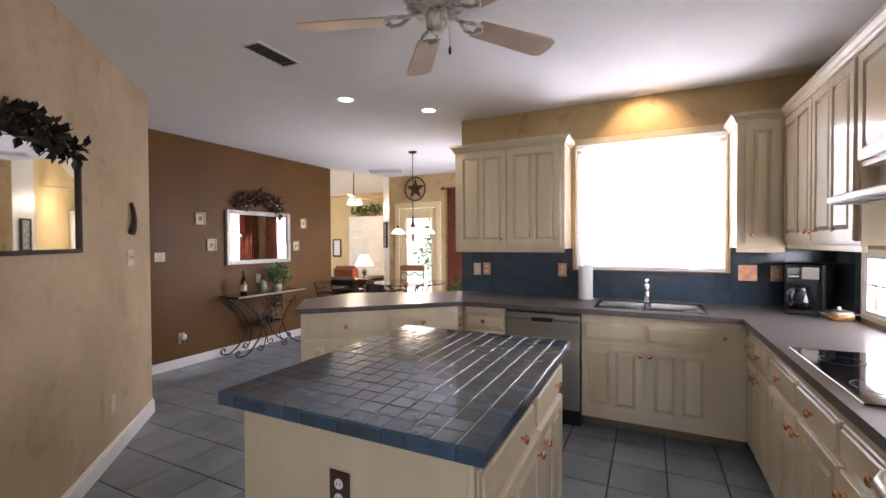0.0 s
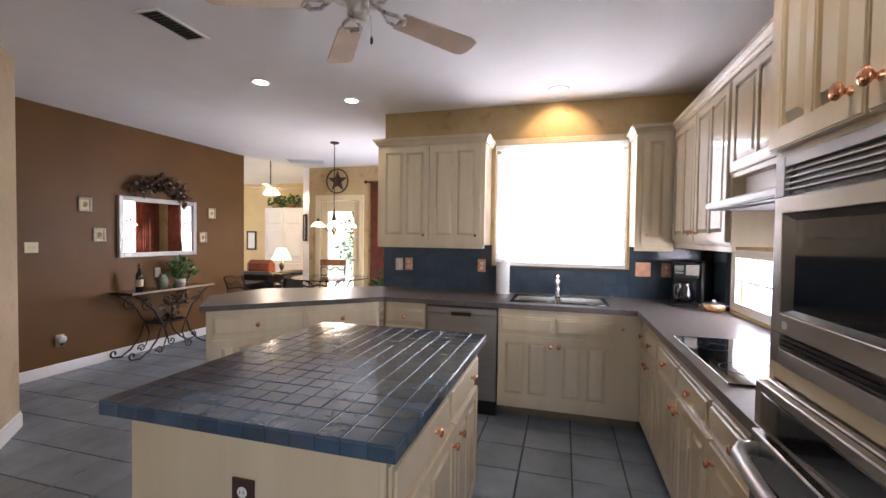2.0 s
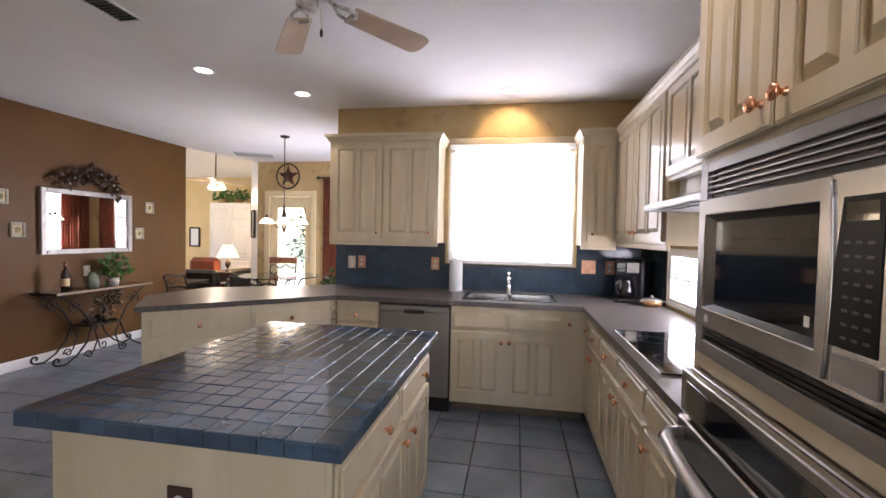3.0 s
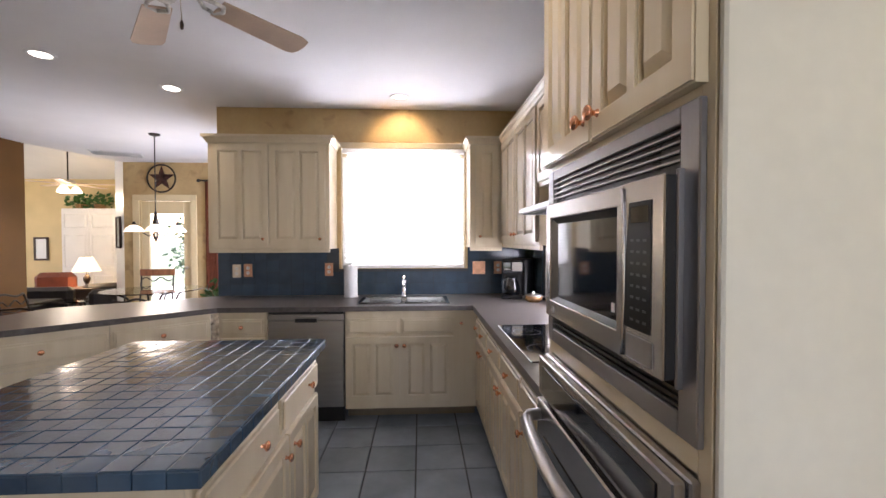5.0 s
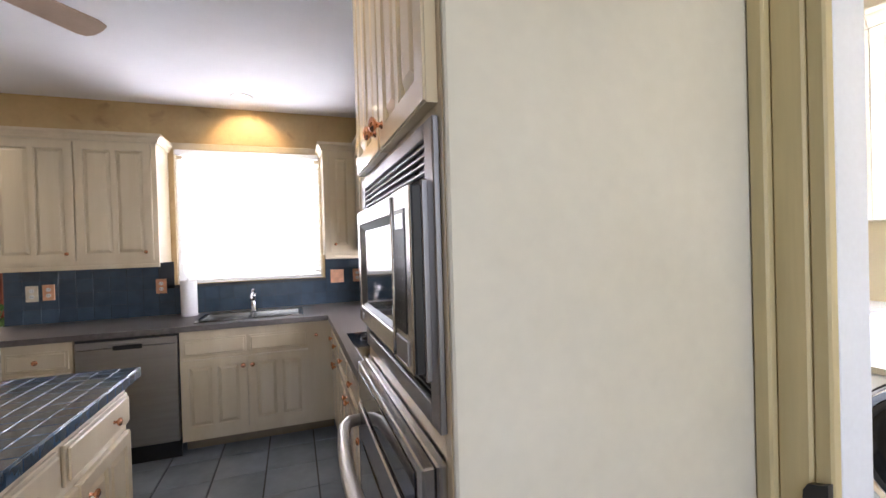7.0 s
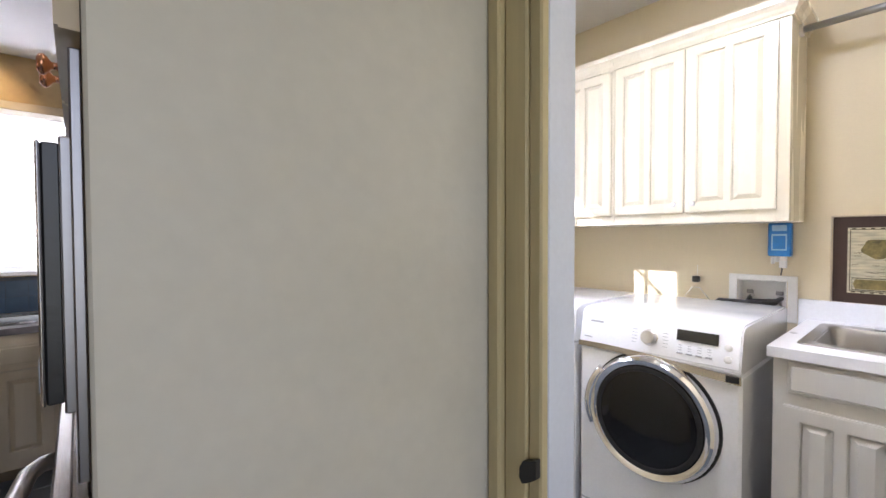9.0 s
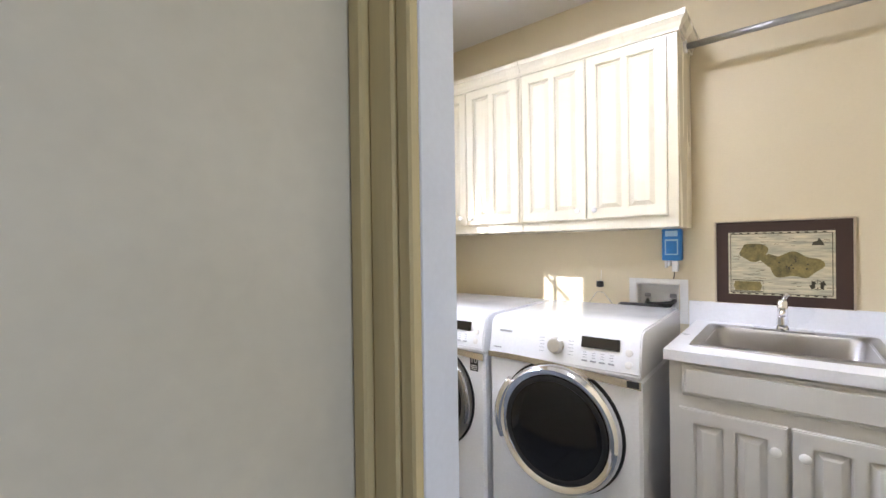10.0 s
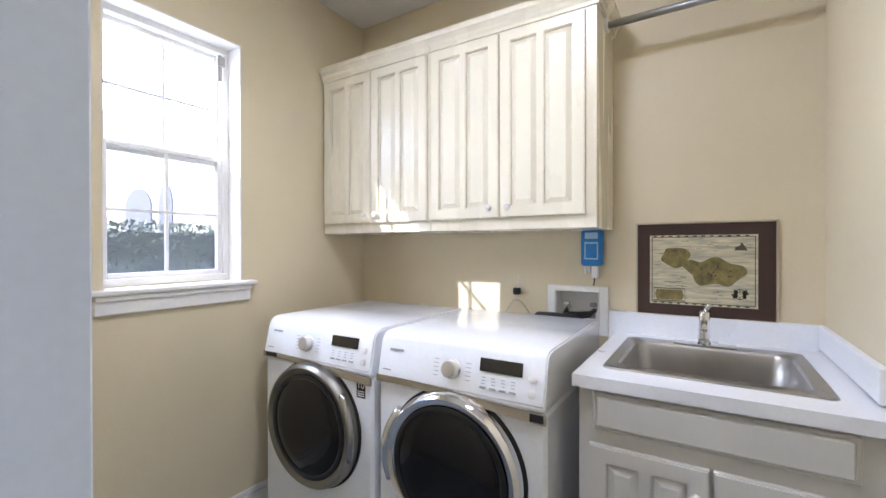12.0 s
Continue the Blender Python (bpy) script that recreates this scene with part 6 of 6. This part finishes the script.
part("cartouche_frame", tube(bmesh.new(), [(-0.186, -0.0175, -0.139), (-0.064, -0.0175, -0.139), (-0.064, -0.0175, -0.085), (-0.186, -0.0175, -0.085)], 0.0022, 5, True), INK, mp)
for k in range(12):
    part("border_tick", boxes((-0.188 + 0.031 * k, -0.175 + 0.031 * k, -0.0174, -0.0168, 0.1445, 0.1495)), INK, mp)
    part("border_tick", boxes((-0.188 + 0.031 * k, -0.175 + 0.031 * k, -0.0174, -0.0168, -0.1525, -0.1475)), INK, mp)
part("compass_centre", lathe(bmesh.new(), [(0.010, 0), (0.010, 0.0006), (0, 0.0006)], 12, pose(0.135, -0.0175, -0.098, 90)), PAPER, mp)
bm = bmesh.new()
rng = random.Random(3)
for k in range(70):
    x, z = rng.uniform(-0.19, 0.17), rng.uniform(-0.135, 0.135)
    if abs(x - 0.05) < 0.12 and abs(z + 0.01) < 0.075:
        continue
    box(bm, x, x + rng.uniform(0.008, 0.03), -0.0171, -0.0167, z, z + 0.0016)
tagged(part("sea_lines", bm, INK, mp, "fine ink strokes"), kind="stuff")
flat("ship_mark", [(0.115, 0.085), (0.16, 0.085), (0.15, 0.105), (0.14, 0.12), (0.135, 0.105), (0.12, 0.10)], INK, -0.0173, mp)
bm = bmesh.new()
for k in range(10):
    a = rng.uniform(0, 6.28)
    lathe(bm, [(0.004, 0), (0.004, 0.0005), (0, 0.0005)], 6, pose(0.05 + 0.06 * math.cos(a) * rng.random(), -0.0174, -0.01 + 0.035 * math.sin(a) * rng.random(), 90))
part("town_marks", bm, INK, mp)

# added slab; its pale colour imitates the glare outside the door
struct("patio", boxes((-7.0, -1.0, NDY + 0.25, NDY + 7.5, -0.149, -0.03), bev=0.004), CONCRETE, "pale concrete slab added to whiten the view through the dining room door", "patio")

# washer valve box, hung blue gadget, air freshener
wb = thing("washer_outlet_box", "white recessed washer valve box with hoses", "valve box", facing(MX, 1.49, 1.08, -90))
part("flange", boxes((-0.15, -0.11, -0.008, 0, -0.12, 0.12), (0.11, 0.15, -0.008, 0, -0.12, 0.12), (-0.11, 0.11, -0.008, 0, 0.09, 0.12), (-0.11, 0.11, -0.008, 0, -0.12, -0.07), bev=0.002), WPLAS, wb)
part("recess", boxes((-0.109, 0.104, 0.075, 0.079, -0.069, 0.089), (-0.109, -0.106, 0.0, 0.075, -0.069, 0.089), (0.101, 0.104, 0.0, 0.075, -0.069, 0.089), (-0.106, 0.101, 0.0, 0.075, -0.069, -0.066), (-0.106, 0.101, 0.0, 0.075, 0.086, 0.089)), WPLAS, wb, "recessed valve tray")
for x in (-0.06, 0.07):
    part("valve", tube(bmesh.new(), [(x, 0.073, 0.0), (x, 0.045, 0.0), (x, 0.03, -0.01), (x, 0.028, -0.045)], 0.012, 8), CHROME, wb, "chrome valve", True)
    part("valve_lever", boxes((x - 0.016, x + 0.016, 0.028, 0.04, 0.012, 0.034), bev=0.003), TRIMST, wb, "dull metal lever")
part("drain_collar", lathe(bmesh.new(), [(0.03, 0), (0.03, 0.018), (0.022, 0.018), (0.022, 0.0)], 18, pose(0.02, 0.035, -0.0655)), WPLAS, wb, "", 40)
part("hose", tube(bmesh.new(), [(-0.06, 0.028, -0.04), (-0.06, 0.0, -0.052), (-0.04, -0.03, -0.05), (0.02, -0.04, -0.046), (0.07, -0.035, -0.04), (0.085, 0.0, -0.03)], 0.012, 8), BLACK, wb, "black rubber hose", True).location.z = 0.03
part("hose", tube(bmesh.new(), [(0.07, 0.028, -0.04), (0.06, -0.01, -0.056), (0.0, -0.055, -0.062), (-0.08, -0.07, -0.055), (-0.18, -0.06, -0.058), (-0.24, -0.03, -0.10)], 0.012, 8), BLACK, wb, "black rubber hose", True).location.z = 0.03
bg = thing("dispenser_box", "blue hanging plastic dispenser under the wall cabinet", "dispenser", facing(MX - 0.05, 1.41, 1.388, -90))
part("case", boxes((-0.048, 0.048, 0.0, 0.048, -0.085, 0.086), bev=0.006), BLUE, bg)
part("upper_label", boxes((-0.03, 0.03, -0.002, -0.0003, 0.045, 0.075), bev=0.0005), PALEBLUE, bg)
part("lower_label", boxes((-0.032, 0.032, -0.002, -0.0003, -0.055, 0.03), bev=0.0005), PALEBLUE, bg)
part("label_field", boxes((-0.026, 0.026, -0.003, -0.0021, -0.048, 0.02)), BLUE, bg)
part("nozzle", boxes((-0.035, -0.022, 0.0, 0.03, -0.125, -0.0855), (0.0, 0.03, 0.0, 0.03, -0.145, -0.0855), (-0.02, -0.005, 0.0, 0.03, -0.115, -0.0855), bev=0.003), WPLAS, bg, "pale plastic nozzles")
part("cable", tube(bmesh.new(), [(0.01, 0.02, -0.14), (0.005, 0.04, -0.165), (0.0, 0.045, -0.185)], 0.003, 6), BLACK, bg)
af = thing("air_freshener", "small clear bottle with a black cap hung on the wall", "air freshener", facing(MX, 1.80, 1.07, -90))
part("cap", lathe(bmesh.new(), [(0, 0.105), (0.02, 0.105), (0.022, 0.075), (0.015, 0.07), (0, 0.07)], 14, pose(0, -0.03, 0)), BLACK, af, "black cap", True)
part("wire", tube(bmesh.new(), [(-0.07, -0.02, -0.03), (-0.02, -0.03, 0.04), (0.02, -0.03, 0.04), (0.07, -0.02, -0.03)], 0.0035, 6), CHROME, af, "bent wire holder", True)
part("cord", tube(bmesh.new(), [(0, -0.01, 0.105), (0, -0.006, 0.17)], 0.002, 6), WPLAS, af)


def washer(name, label, yc, knob_y, dark, ten, hinge):
    """A front loader whose face looks west; local x runs from north to south."""
    m = facing(3.20, yc + 0.343, 0, -90)
    w, top, face = 0.686, 1.058, 0.868
    a = thing(name, label, "washing machine" if dark else "dryer", m, "laundry machines")
    part("cabinet_body", boxes((0, w, 0.0, 0.76, 0.012, face), bev=0.012), WHITE, a, "white enamel body")
    bm = bmesh.new()
    prof = [(0.0, 0.8685), (-0.012, 0.888), (0.018, 1.028), (0.035, 1.049), (0.07, top), (0.74, top), (0.76, 1.043), (0.76, 0.8685)]
    va = [bm.verts.new((0.002, y, z)) for y, z in prof]
    vb = [bm.verts.new((w - 0.002, y, z)) for y, z in prof]
    bm.faces.new(va)
    bm.faces.new(vb[::-1])
    for i in range(len(prof)):
        j = (i + 1) % len(prof)
        bm.faces.new((va[i], va[j], vb[j], vb[i]))
    bmesh.ops.bevel(bm, geom=[e for e in bm.edges], offset=0.006, segments=2, affect="EDGES")
    con = part("control_top", bm, WHITE, a, "white top and sloping control panel", 40)

    def pan(x, z, up=0.0):
        """A frame on the sloping panel at height z."""
        z -= 0.015
        y = -0.012 + (z - 0.888) / 0.14 * 0.03
        return pose(x, y, z, -12.1) @ pose(0, -up, 0)
    # curved trim band under the panel
    bm = bmesh.new()
    n = 24
    up, lo = [], []
    for k in range(n + 1):
        x = 0.001 + (w - 0.002) * k / n
        dip = 0.018 * math.cos(math.pi * (k / n - 0.15) * 1.0)
        up.append(((x, -0.014, 0.884 + dip * 0.8 - 0.003), (x, -0.004, 0.884 + dip * 0.8 - 0.003)))
        lo.append(((x, -0.014, 0.838 + dip * 1.0 + 0.014), (x, -0.004, 0.838 + dip * 1.0 + 0.014)))
    g = [[bm.verts.new(p) for p in (u[0], u[1], l[1], l[0])] for u, l in zip(up, lo)]
    for p, q in zip(g, g[1:]):
        for i in range(4):
            bm.faces.new((p[i], p[(i + 1) % 4], q[(i + 1) % 4], q[i]))
    bm.faces.new(g[0])
    bm.faces.new(g[-1][::-1])
    part("trim_band", bm, mat("champagne_trim" + name, (0.56, 0.52, 0.47), 0.22, 0.9, var=0.05, bump=0), a, "champagne metal trim band", 40)
    k = part("program_knob", lathe(bmesh.new(), [(0.036, 0.0), (0.036, 0.006), (0.032, 0.009), (0.03, 0.028), (0.026, 0.032), (0, 0.033)], 28, Matrix.Rotation(radians(90), 4, "X")), DIAL, con, "brushed metal programme dial", 35)
    k.matrix_basis = pan(knob_y, 0.975, 0.002)
    ds = part("display", boxes((0, 0.155, -0.003, 0, 0, 0.045), bev=0.001), BGLASS, con, "black display window")
    ds.matrix_basis = pan(0.45, 0.985, 0.002)
    for i in range(4):
        b = part("button", boxes((0, 0.024, -0.004, 0, 0, 0.007), bev=0.001), GREYP, con)
        b.matrix_basis = pan(0.455 + i * 0.036, 0.93, 0.002)
        for j in range(3):
            b = part("print_mark", boxes((0, 0.014, -0.001, 0, 0, 0.0022)), GREYP, con)
            b.matrix_basis = pan(0.46 + i * 0.036, 0.945 + j * 0.01, 0.0022)
    for i in range(5):
        for s in (-1, 1):
            b = part("print_mark", boxes((0, 0.022, -0.001, 0, 0, 0.002)), GREYP, con)
            b.matrix_basis = pan(knob_y + (0.055 if s > 0 else -0.077), 0.945 + i * 0.014, 0.0022)
    for z in (0.985, 0.94):
        b = part("round_button", lathe(bmesh.new(), [(0.014, 0), (0.014, 0.003), (0.011, 0.004), (0, 0.004)], 18, Matrix.Rotation(radians(90), 4, "X")), WPLAS, con, "", 40)
        b.matrix_basis = pan(0.64, z, 0.002)
    b = part("maker_mark", boxes((0, 0.065, -0.001, 0, 0, 0.009)), GREYP, con)
    b.matrix_basis = pan(0.055, 1.005, 0.0022)
    b = part("maker_mark", boxes((0, 0.04, -0.001, 0, 0, 0.005)), GREYP, con)
    b.matrix_basis = pan(0.03, 0.93, 0.0022)
    part("tag", boxes((0.635 if dark else 0.02, 0.68 if dark else 0.1, -0.0165, -0.0145, 0.842 if dark else 0.875, 0.868 if dark else 0.895), bev=0.001), BLACK, a, "black badge")
    if ten:
        s = part("sticker", boxes((0.60, 0.648, -0.0012, -0.0002, 0.775, 0.85)), BLACK, a, "black sticker reading 10")
        fc = bpy.data.curves.new("ten", "FONT")
        fc.body, fc.size, fc.extrude, fc.align_x = "10", 0.042, 0.0004, "CENTER"
        tx = new("ten_numeral", fc)
        bpy.context.view_layer.update()
        me = bpy.data.meshes.new_from_object(tx)
        bpy.data.objects.remove(tx)
        me.materials.clear()
        me.materials.append(WPLAS)
        nm = new("numeral", me)
        nm.parent = s
        nm.matrix_basis = pose(0.624, -0.002, 0.815, 90)
        for i in range(3):
            part("text_bar", boxes((0.606, 0.642, -0.0018, -0.0013, 0.782 + i * 0.009, 0.786 + i * 0.009)), WPLAS, s)
    # porthole door
    cx, cz, r = 0.345, 0.612, 0.27
    mm = pose(cx, 0, cz, 90)
    ring = CHROME if dark else RINGD
    # raised black ring draws the shade of the gap around the door
    part("door_gap", lathe(bmesh.new(), [(r * 1.04, 0.0003), (r * 1.035, 0.006), (r * 0.99, 0.006), (r * 0.98, 0.0003)], 56, mm), BLACK, a, "black ring for the shaded gap round the door", 40)
    d = part("door_ring", lathe(bmesh.new(), [(r * 1.0, 0.0), (r * 1.01, 0.02), (r * 0.985, 0.045), (r * 0.94, 0.056), (r * 0.86, 0.05), (r * 0.83, 0.035), (r * 0.83, 0.0)], 56, mm), ring, a, "polished chrome door ring" if dark else "grey metal door ring", 50)
    part("door_glass", lathe(bmesh.new(), [(r * 0.86, 0.036), (r * 0.80, 0.048), (r * 0.55, 0.056), (r * 0.25, 0.058), (0, 0.058)], 48, mm), DOORGL, d, "dark domed glass", True)
    part("glass_rim", lathe(bmesh.new(), [(r * 0.845, 0.0495), (r * 0.80, 0.0525), (r * 0.77, 0.0525), (r * 0.76, 0.0490)], 48, mm), BLACK, d, "black inner rim", True)
    if dark:
        part("door_handle", tube(bmesh.new(), [(cx + r * 1.0 * math.cos(radians(t)), -0.035 - 0.012 * math.sin(radians((t - 140) * 3)), cz + r * 1.0 * math.sin(radians(t))) for t in range(140, 201, 6)], 0.02, 10), CHROME, d, "chrome grip", True)
    else:
        part("door_handle", tube(bmesh.new(), [(cx + r * 0.98 * math.cos(radians(t)), -0.035 - 0.010 * math.sin(radians((t + 20) * 3)), cz + r * 0.98 * math.sin(radians(t))) for t in range(-20, 41, 6)], 0.014, 10), STEEL, d, "grey grip", True)
    for x in (0.05, w - 0.05):
        for y in (0.06, 0.70):
            part("foot", lathe(bmesh.new(), [(0, 0), (0.02, 0), (0.02, 0.0119), (0, 0.0119)], 12, pose(x, y, 0)), BLACK, a)
    part("plinth_line", boxes((0.004, w - 0.004, -0.003, -0.0005, 0.10, 0.106)), GREYP, a)
    return a


washer("dryer", "white front-loading dryer with a grey metal door ring", 2.42, 0.30, False, True, 1)
washer("washing_machine", "white front-loading washing machine with a dark chrome-ringed door", 1.702, 0.34, True, False, 0)

# ---- outside ----
hd = solo("hedge", boxes((1.9, 7.5, 4.75, 5.6, -0.15, 1.52), bev=0.1), mat("hedge_core", (0.02, 0.035, 0.015), 0.9, var=0.3), "clipped dark green hedge outside the laundry window", "hedge", kind="stuff")
bm = bmesh.new()
rng = random.Random(15)
for k in range(5200):
    f = rng.random()
    x = rng.uniform(2.2, 6.2)
    if f < 0.75:
        p, n3 = Vector((x, 4.74 + rng.uniform(-0.04, 0.05), rng.uniform(0.5, 1.58))), Vector((0, -1, 0.4))
    else:
        p, n3 = Vector((x, rng.uniform(4.75, 5.6), 1.53 + rng.uniform(-0.04, 0.07))), Vector((0, -0.2, 1))
    leaf(bm, p, n3, rng.uniform(0.03, 0.06), rng)
hl = part("foliage", bm, HEDGE, hd)
hs = thing("neighbour_house", "pale stucco house with arched windows and shingle roof", "house", facing(9.0, 30, -0.15, -90))
part("wall", boxes((-12, 21, 0, 8, 0, 9.0)), STUCCO, hs)
bm = bmesh.new()
va = [bm.verts.new(p) for p in ((-12.5, -0.6, 9.0), (-12.5, 8.6, 9.0), (-12.5, 4, 11.5))]
vb = [bm.verts.new(p) for p in ((21.5, -0.6, 9.0), (21.5, 8.6, 9.0), (21.5, 4, 11.5))]
bm.faces.new(va)
bm.faces.new(vb[::-1])
for i in range(3):
    bm.faces.new((va[i], va[(i + 1) % 3], vb[(i + 1) % 3], vb[i]))
part("roof", bm, ROOF, hs)
for x, half in ((11.7, 1.0), (13.7, 0.45)):
    bm = bmesh.new()
    pts = [(-half, 0.0), (half, 0.0), (half, 1.3)] + [(half * math.cos(radians(t)), 1.3 + 0.7 * math.sin(radians(t))) for t in range(15, 180, 15)] + [(-half, 1.3)]
    prism(bm, pts, 0, 0.03)
    ob = part("arched_window", bm, LAVENDER, hs, "pale arched window")
    ob.matrix_basis = pose(x, -0.01, 1.65, 90)
rng = random.Random(31)
for x, y, h in ((-4.6, 12.5, 2.2), (-2.6, 13.5, 2.6), (-6.2, 15.5, 3.2)):
    sh = thing("garden_shrub", "leafy green garden shrub beyond the patio door", "shrub", facing(x, y, -0.15, 0), "garden shrubs")
    part("trunk", tube(bmesh.new(), [(0, 0, 0), (0.03, 0, h * 0.3), (0, 0.04, h * 0.6)], 0.05, 8, taper=0.02), DWOOD, sh)
    bm = bmesh.new()
    for k in range(9):
        leaves(bm, 90, (rng.uniform(-0.6, 0.6), rng.uniform(-0.5, 0.5), h * rng.uniform(0.3, 0.95)), (0.4, 0.4, 0.35), 0.14, rng, 0.2)
    part("crown", bm, HEDGE, sh)

# ---- pieces: island tiles, backsplash tiles, floor tiles ----


def tile_mesh(name, w, d, h, bev, material):
    bm = bmesh.new()
    a = [bm.verts.new(p) for p in ((0, 0, 0), (w, 0, 0), (w, d, 0), (0, d, 0))]
    b = [bm.verts.new(p) for p in ((0, 0, h - bev), (w, 0, h - bev), (w, d, h - bev), (0, d, h - bev))]
    c = [bm.verts.new(p) for p in ((bev, bev, h), (w - bev, bev, h), (w - bev, d - bev, h), (bev, d - bev, h))]
    bm.faces.new(c)
    for i in range(4):
        j = (i + 1) % 4
        bm.faces.new((a[i], a[j], b[j], b[i]))
        bm.faces.new((b[i], b[j], c[j], c[i]))
    return finish(name, bm, material, False)


def piece(name, me, parent, m):
    ob = new(name, me)
    ob.parent = parent
    ob.matrix_basis = m
    return ob


rng = random.Random(2)
NX, NYT = 13, 17
tw, td = (IX1 - IX0) / NX, (IY1 - IY0) / NYT
gap = 0.0022
top = tile_mesh("tile", tw - gap, td - gap, 0.008, 0.0022, ITILE)
for i in range(NX):
    for j in range(NYT):
        piece("tile", top, isl, pose(IX0 + i * tw + gap / 2, IY0 + j * td + gap / 2, 0.9025 + rng.uniform(-0.0005, 0.0005), rng.uniform(-0.6, 0.6), rng.uniform(-0.6, 0.6)))
eh = 0.04
ex = tile_mesh("tile", tw - gap, eh, 0.008, 0.0022, ITILE)
ey = tile_mesh("tile", td - gap, eh, 0.008, 0.0022, ITILE)
for i in range(NX):
    piece("tile", ex, isl, pose(IX0 + i * tw + gap / 2, IY0 + 0.006, 0.866, 90))
for j in range(NYT):
    piece("tile", ey, isl, pose(IX1 - 0.006, IY0 + j * td + gap / 2, 0.866, 90, 0, 90))
    if j < 16:
        piece("tile", ey, isl, pose(IX0 + 0.006, IY0 + (j + 1) * td - gap / 2, 0.866, 90, 0, -90))

bs = tagged(thing("backsplash", "blue glazed tile backsplash above the worktop", "backsplash"), kind="structure")
part("adhesive_bed", boxes((-0.928, EX, NY - 0.006, NY - 0.0005, 0.9105, WZ0 - 0.003), (-0.928, WX0 - 0.02, NY - 0.006, NY - 0.0005, WZ0 - 0.03, 1.345), (WX1 + 0.02, EX, NY - 0.006, NY - 0.0005, WZ0 - 0.03, 1.355), (EX - 0.006, EX - 0.0005, EY1 + 0.002, NY - 0.0065, 0.9105, 1.385)), GROUT, bs)
s = 0.109
bt = tile_mesh("tile", s - 0.0018, s - 0.0018, 0.0065, 0.0007, BTILE)
x = -0.928
while x < EX - 0.1:
    for k in range(4):
        z = 0.912 + k * s
        inwin = x + s > WX0 - 0.02 and x < WX1 + 0.02
        if inwin and k >= 2:
            continue
        piece("tile", bt, bs, pose(x, NY - 0.0062, z, 90 + rng.uniform(-0.3, 0.3), 0, rng.uniform(-0.3, 0.3)))
    x += s
for k in range(4):
    for j in range(4):
        piece("tile", bt, bs, pose(EX - 0.0062, NY - 0.02 - j * s, 0.912 + k * s, 90, 0, -90 + rng.uniform(-0.3, 0.3)))

fl = bpy.data.objects["floor"]
FS = 0.31
FXO, FYO = 0.57, 3.855
ft = tile_mesh("tile", FS - 0.009, FS - 0.009, 0.012, 0.002, FLOOR)
rest = bmesh.new()
for i in range(-32, 12):
    for j in range(-20, 22):
        x, y = FXO + i * FS, FYO + j * FS
        if x < -9.1 or x > 4.1 or y < -0.86 or y > 10.4:
            continue
        if -3.75 < x < 1.4 and 0.55 < y < 6.2 and not (-0.5 < x < 0.1 and 1.9 < y < 2.9) and not (x < -2.6 and y < 2.5) and not (x > -0.6 and y > 4.7):
            piece("tile", ft, fl, pose(x + 0.0045, y + 0.0045, -0.012, rng.uniform(-0.12, 0.12), rng.uniform(-0.12, 0.12)))
        else:
            box(rest, x + 0.0045, x + FS - 0.0045, y + 0.0045, y + FS - 0.0045, -0.012, 0.0)
tagged(part("tiles", rest, FLOOR, fl), kind="stuff")
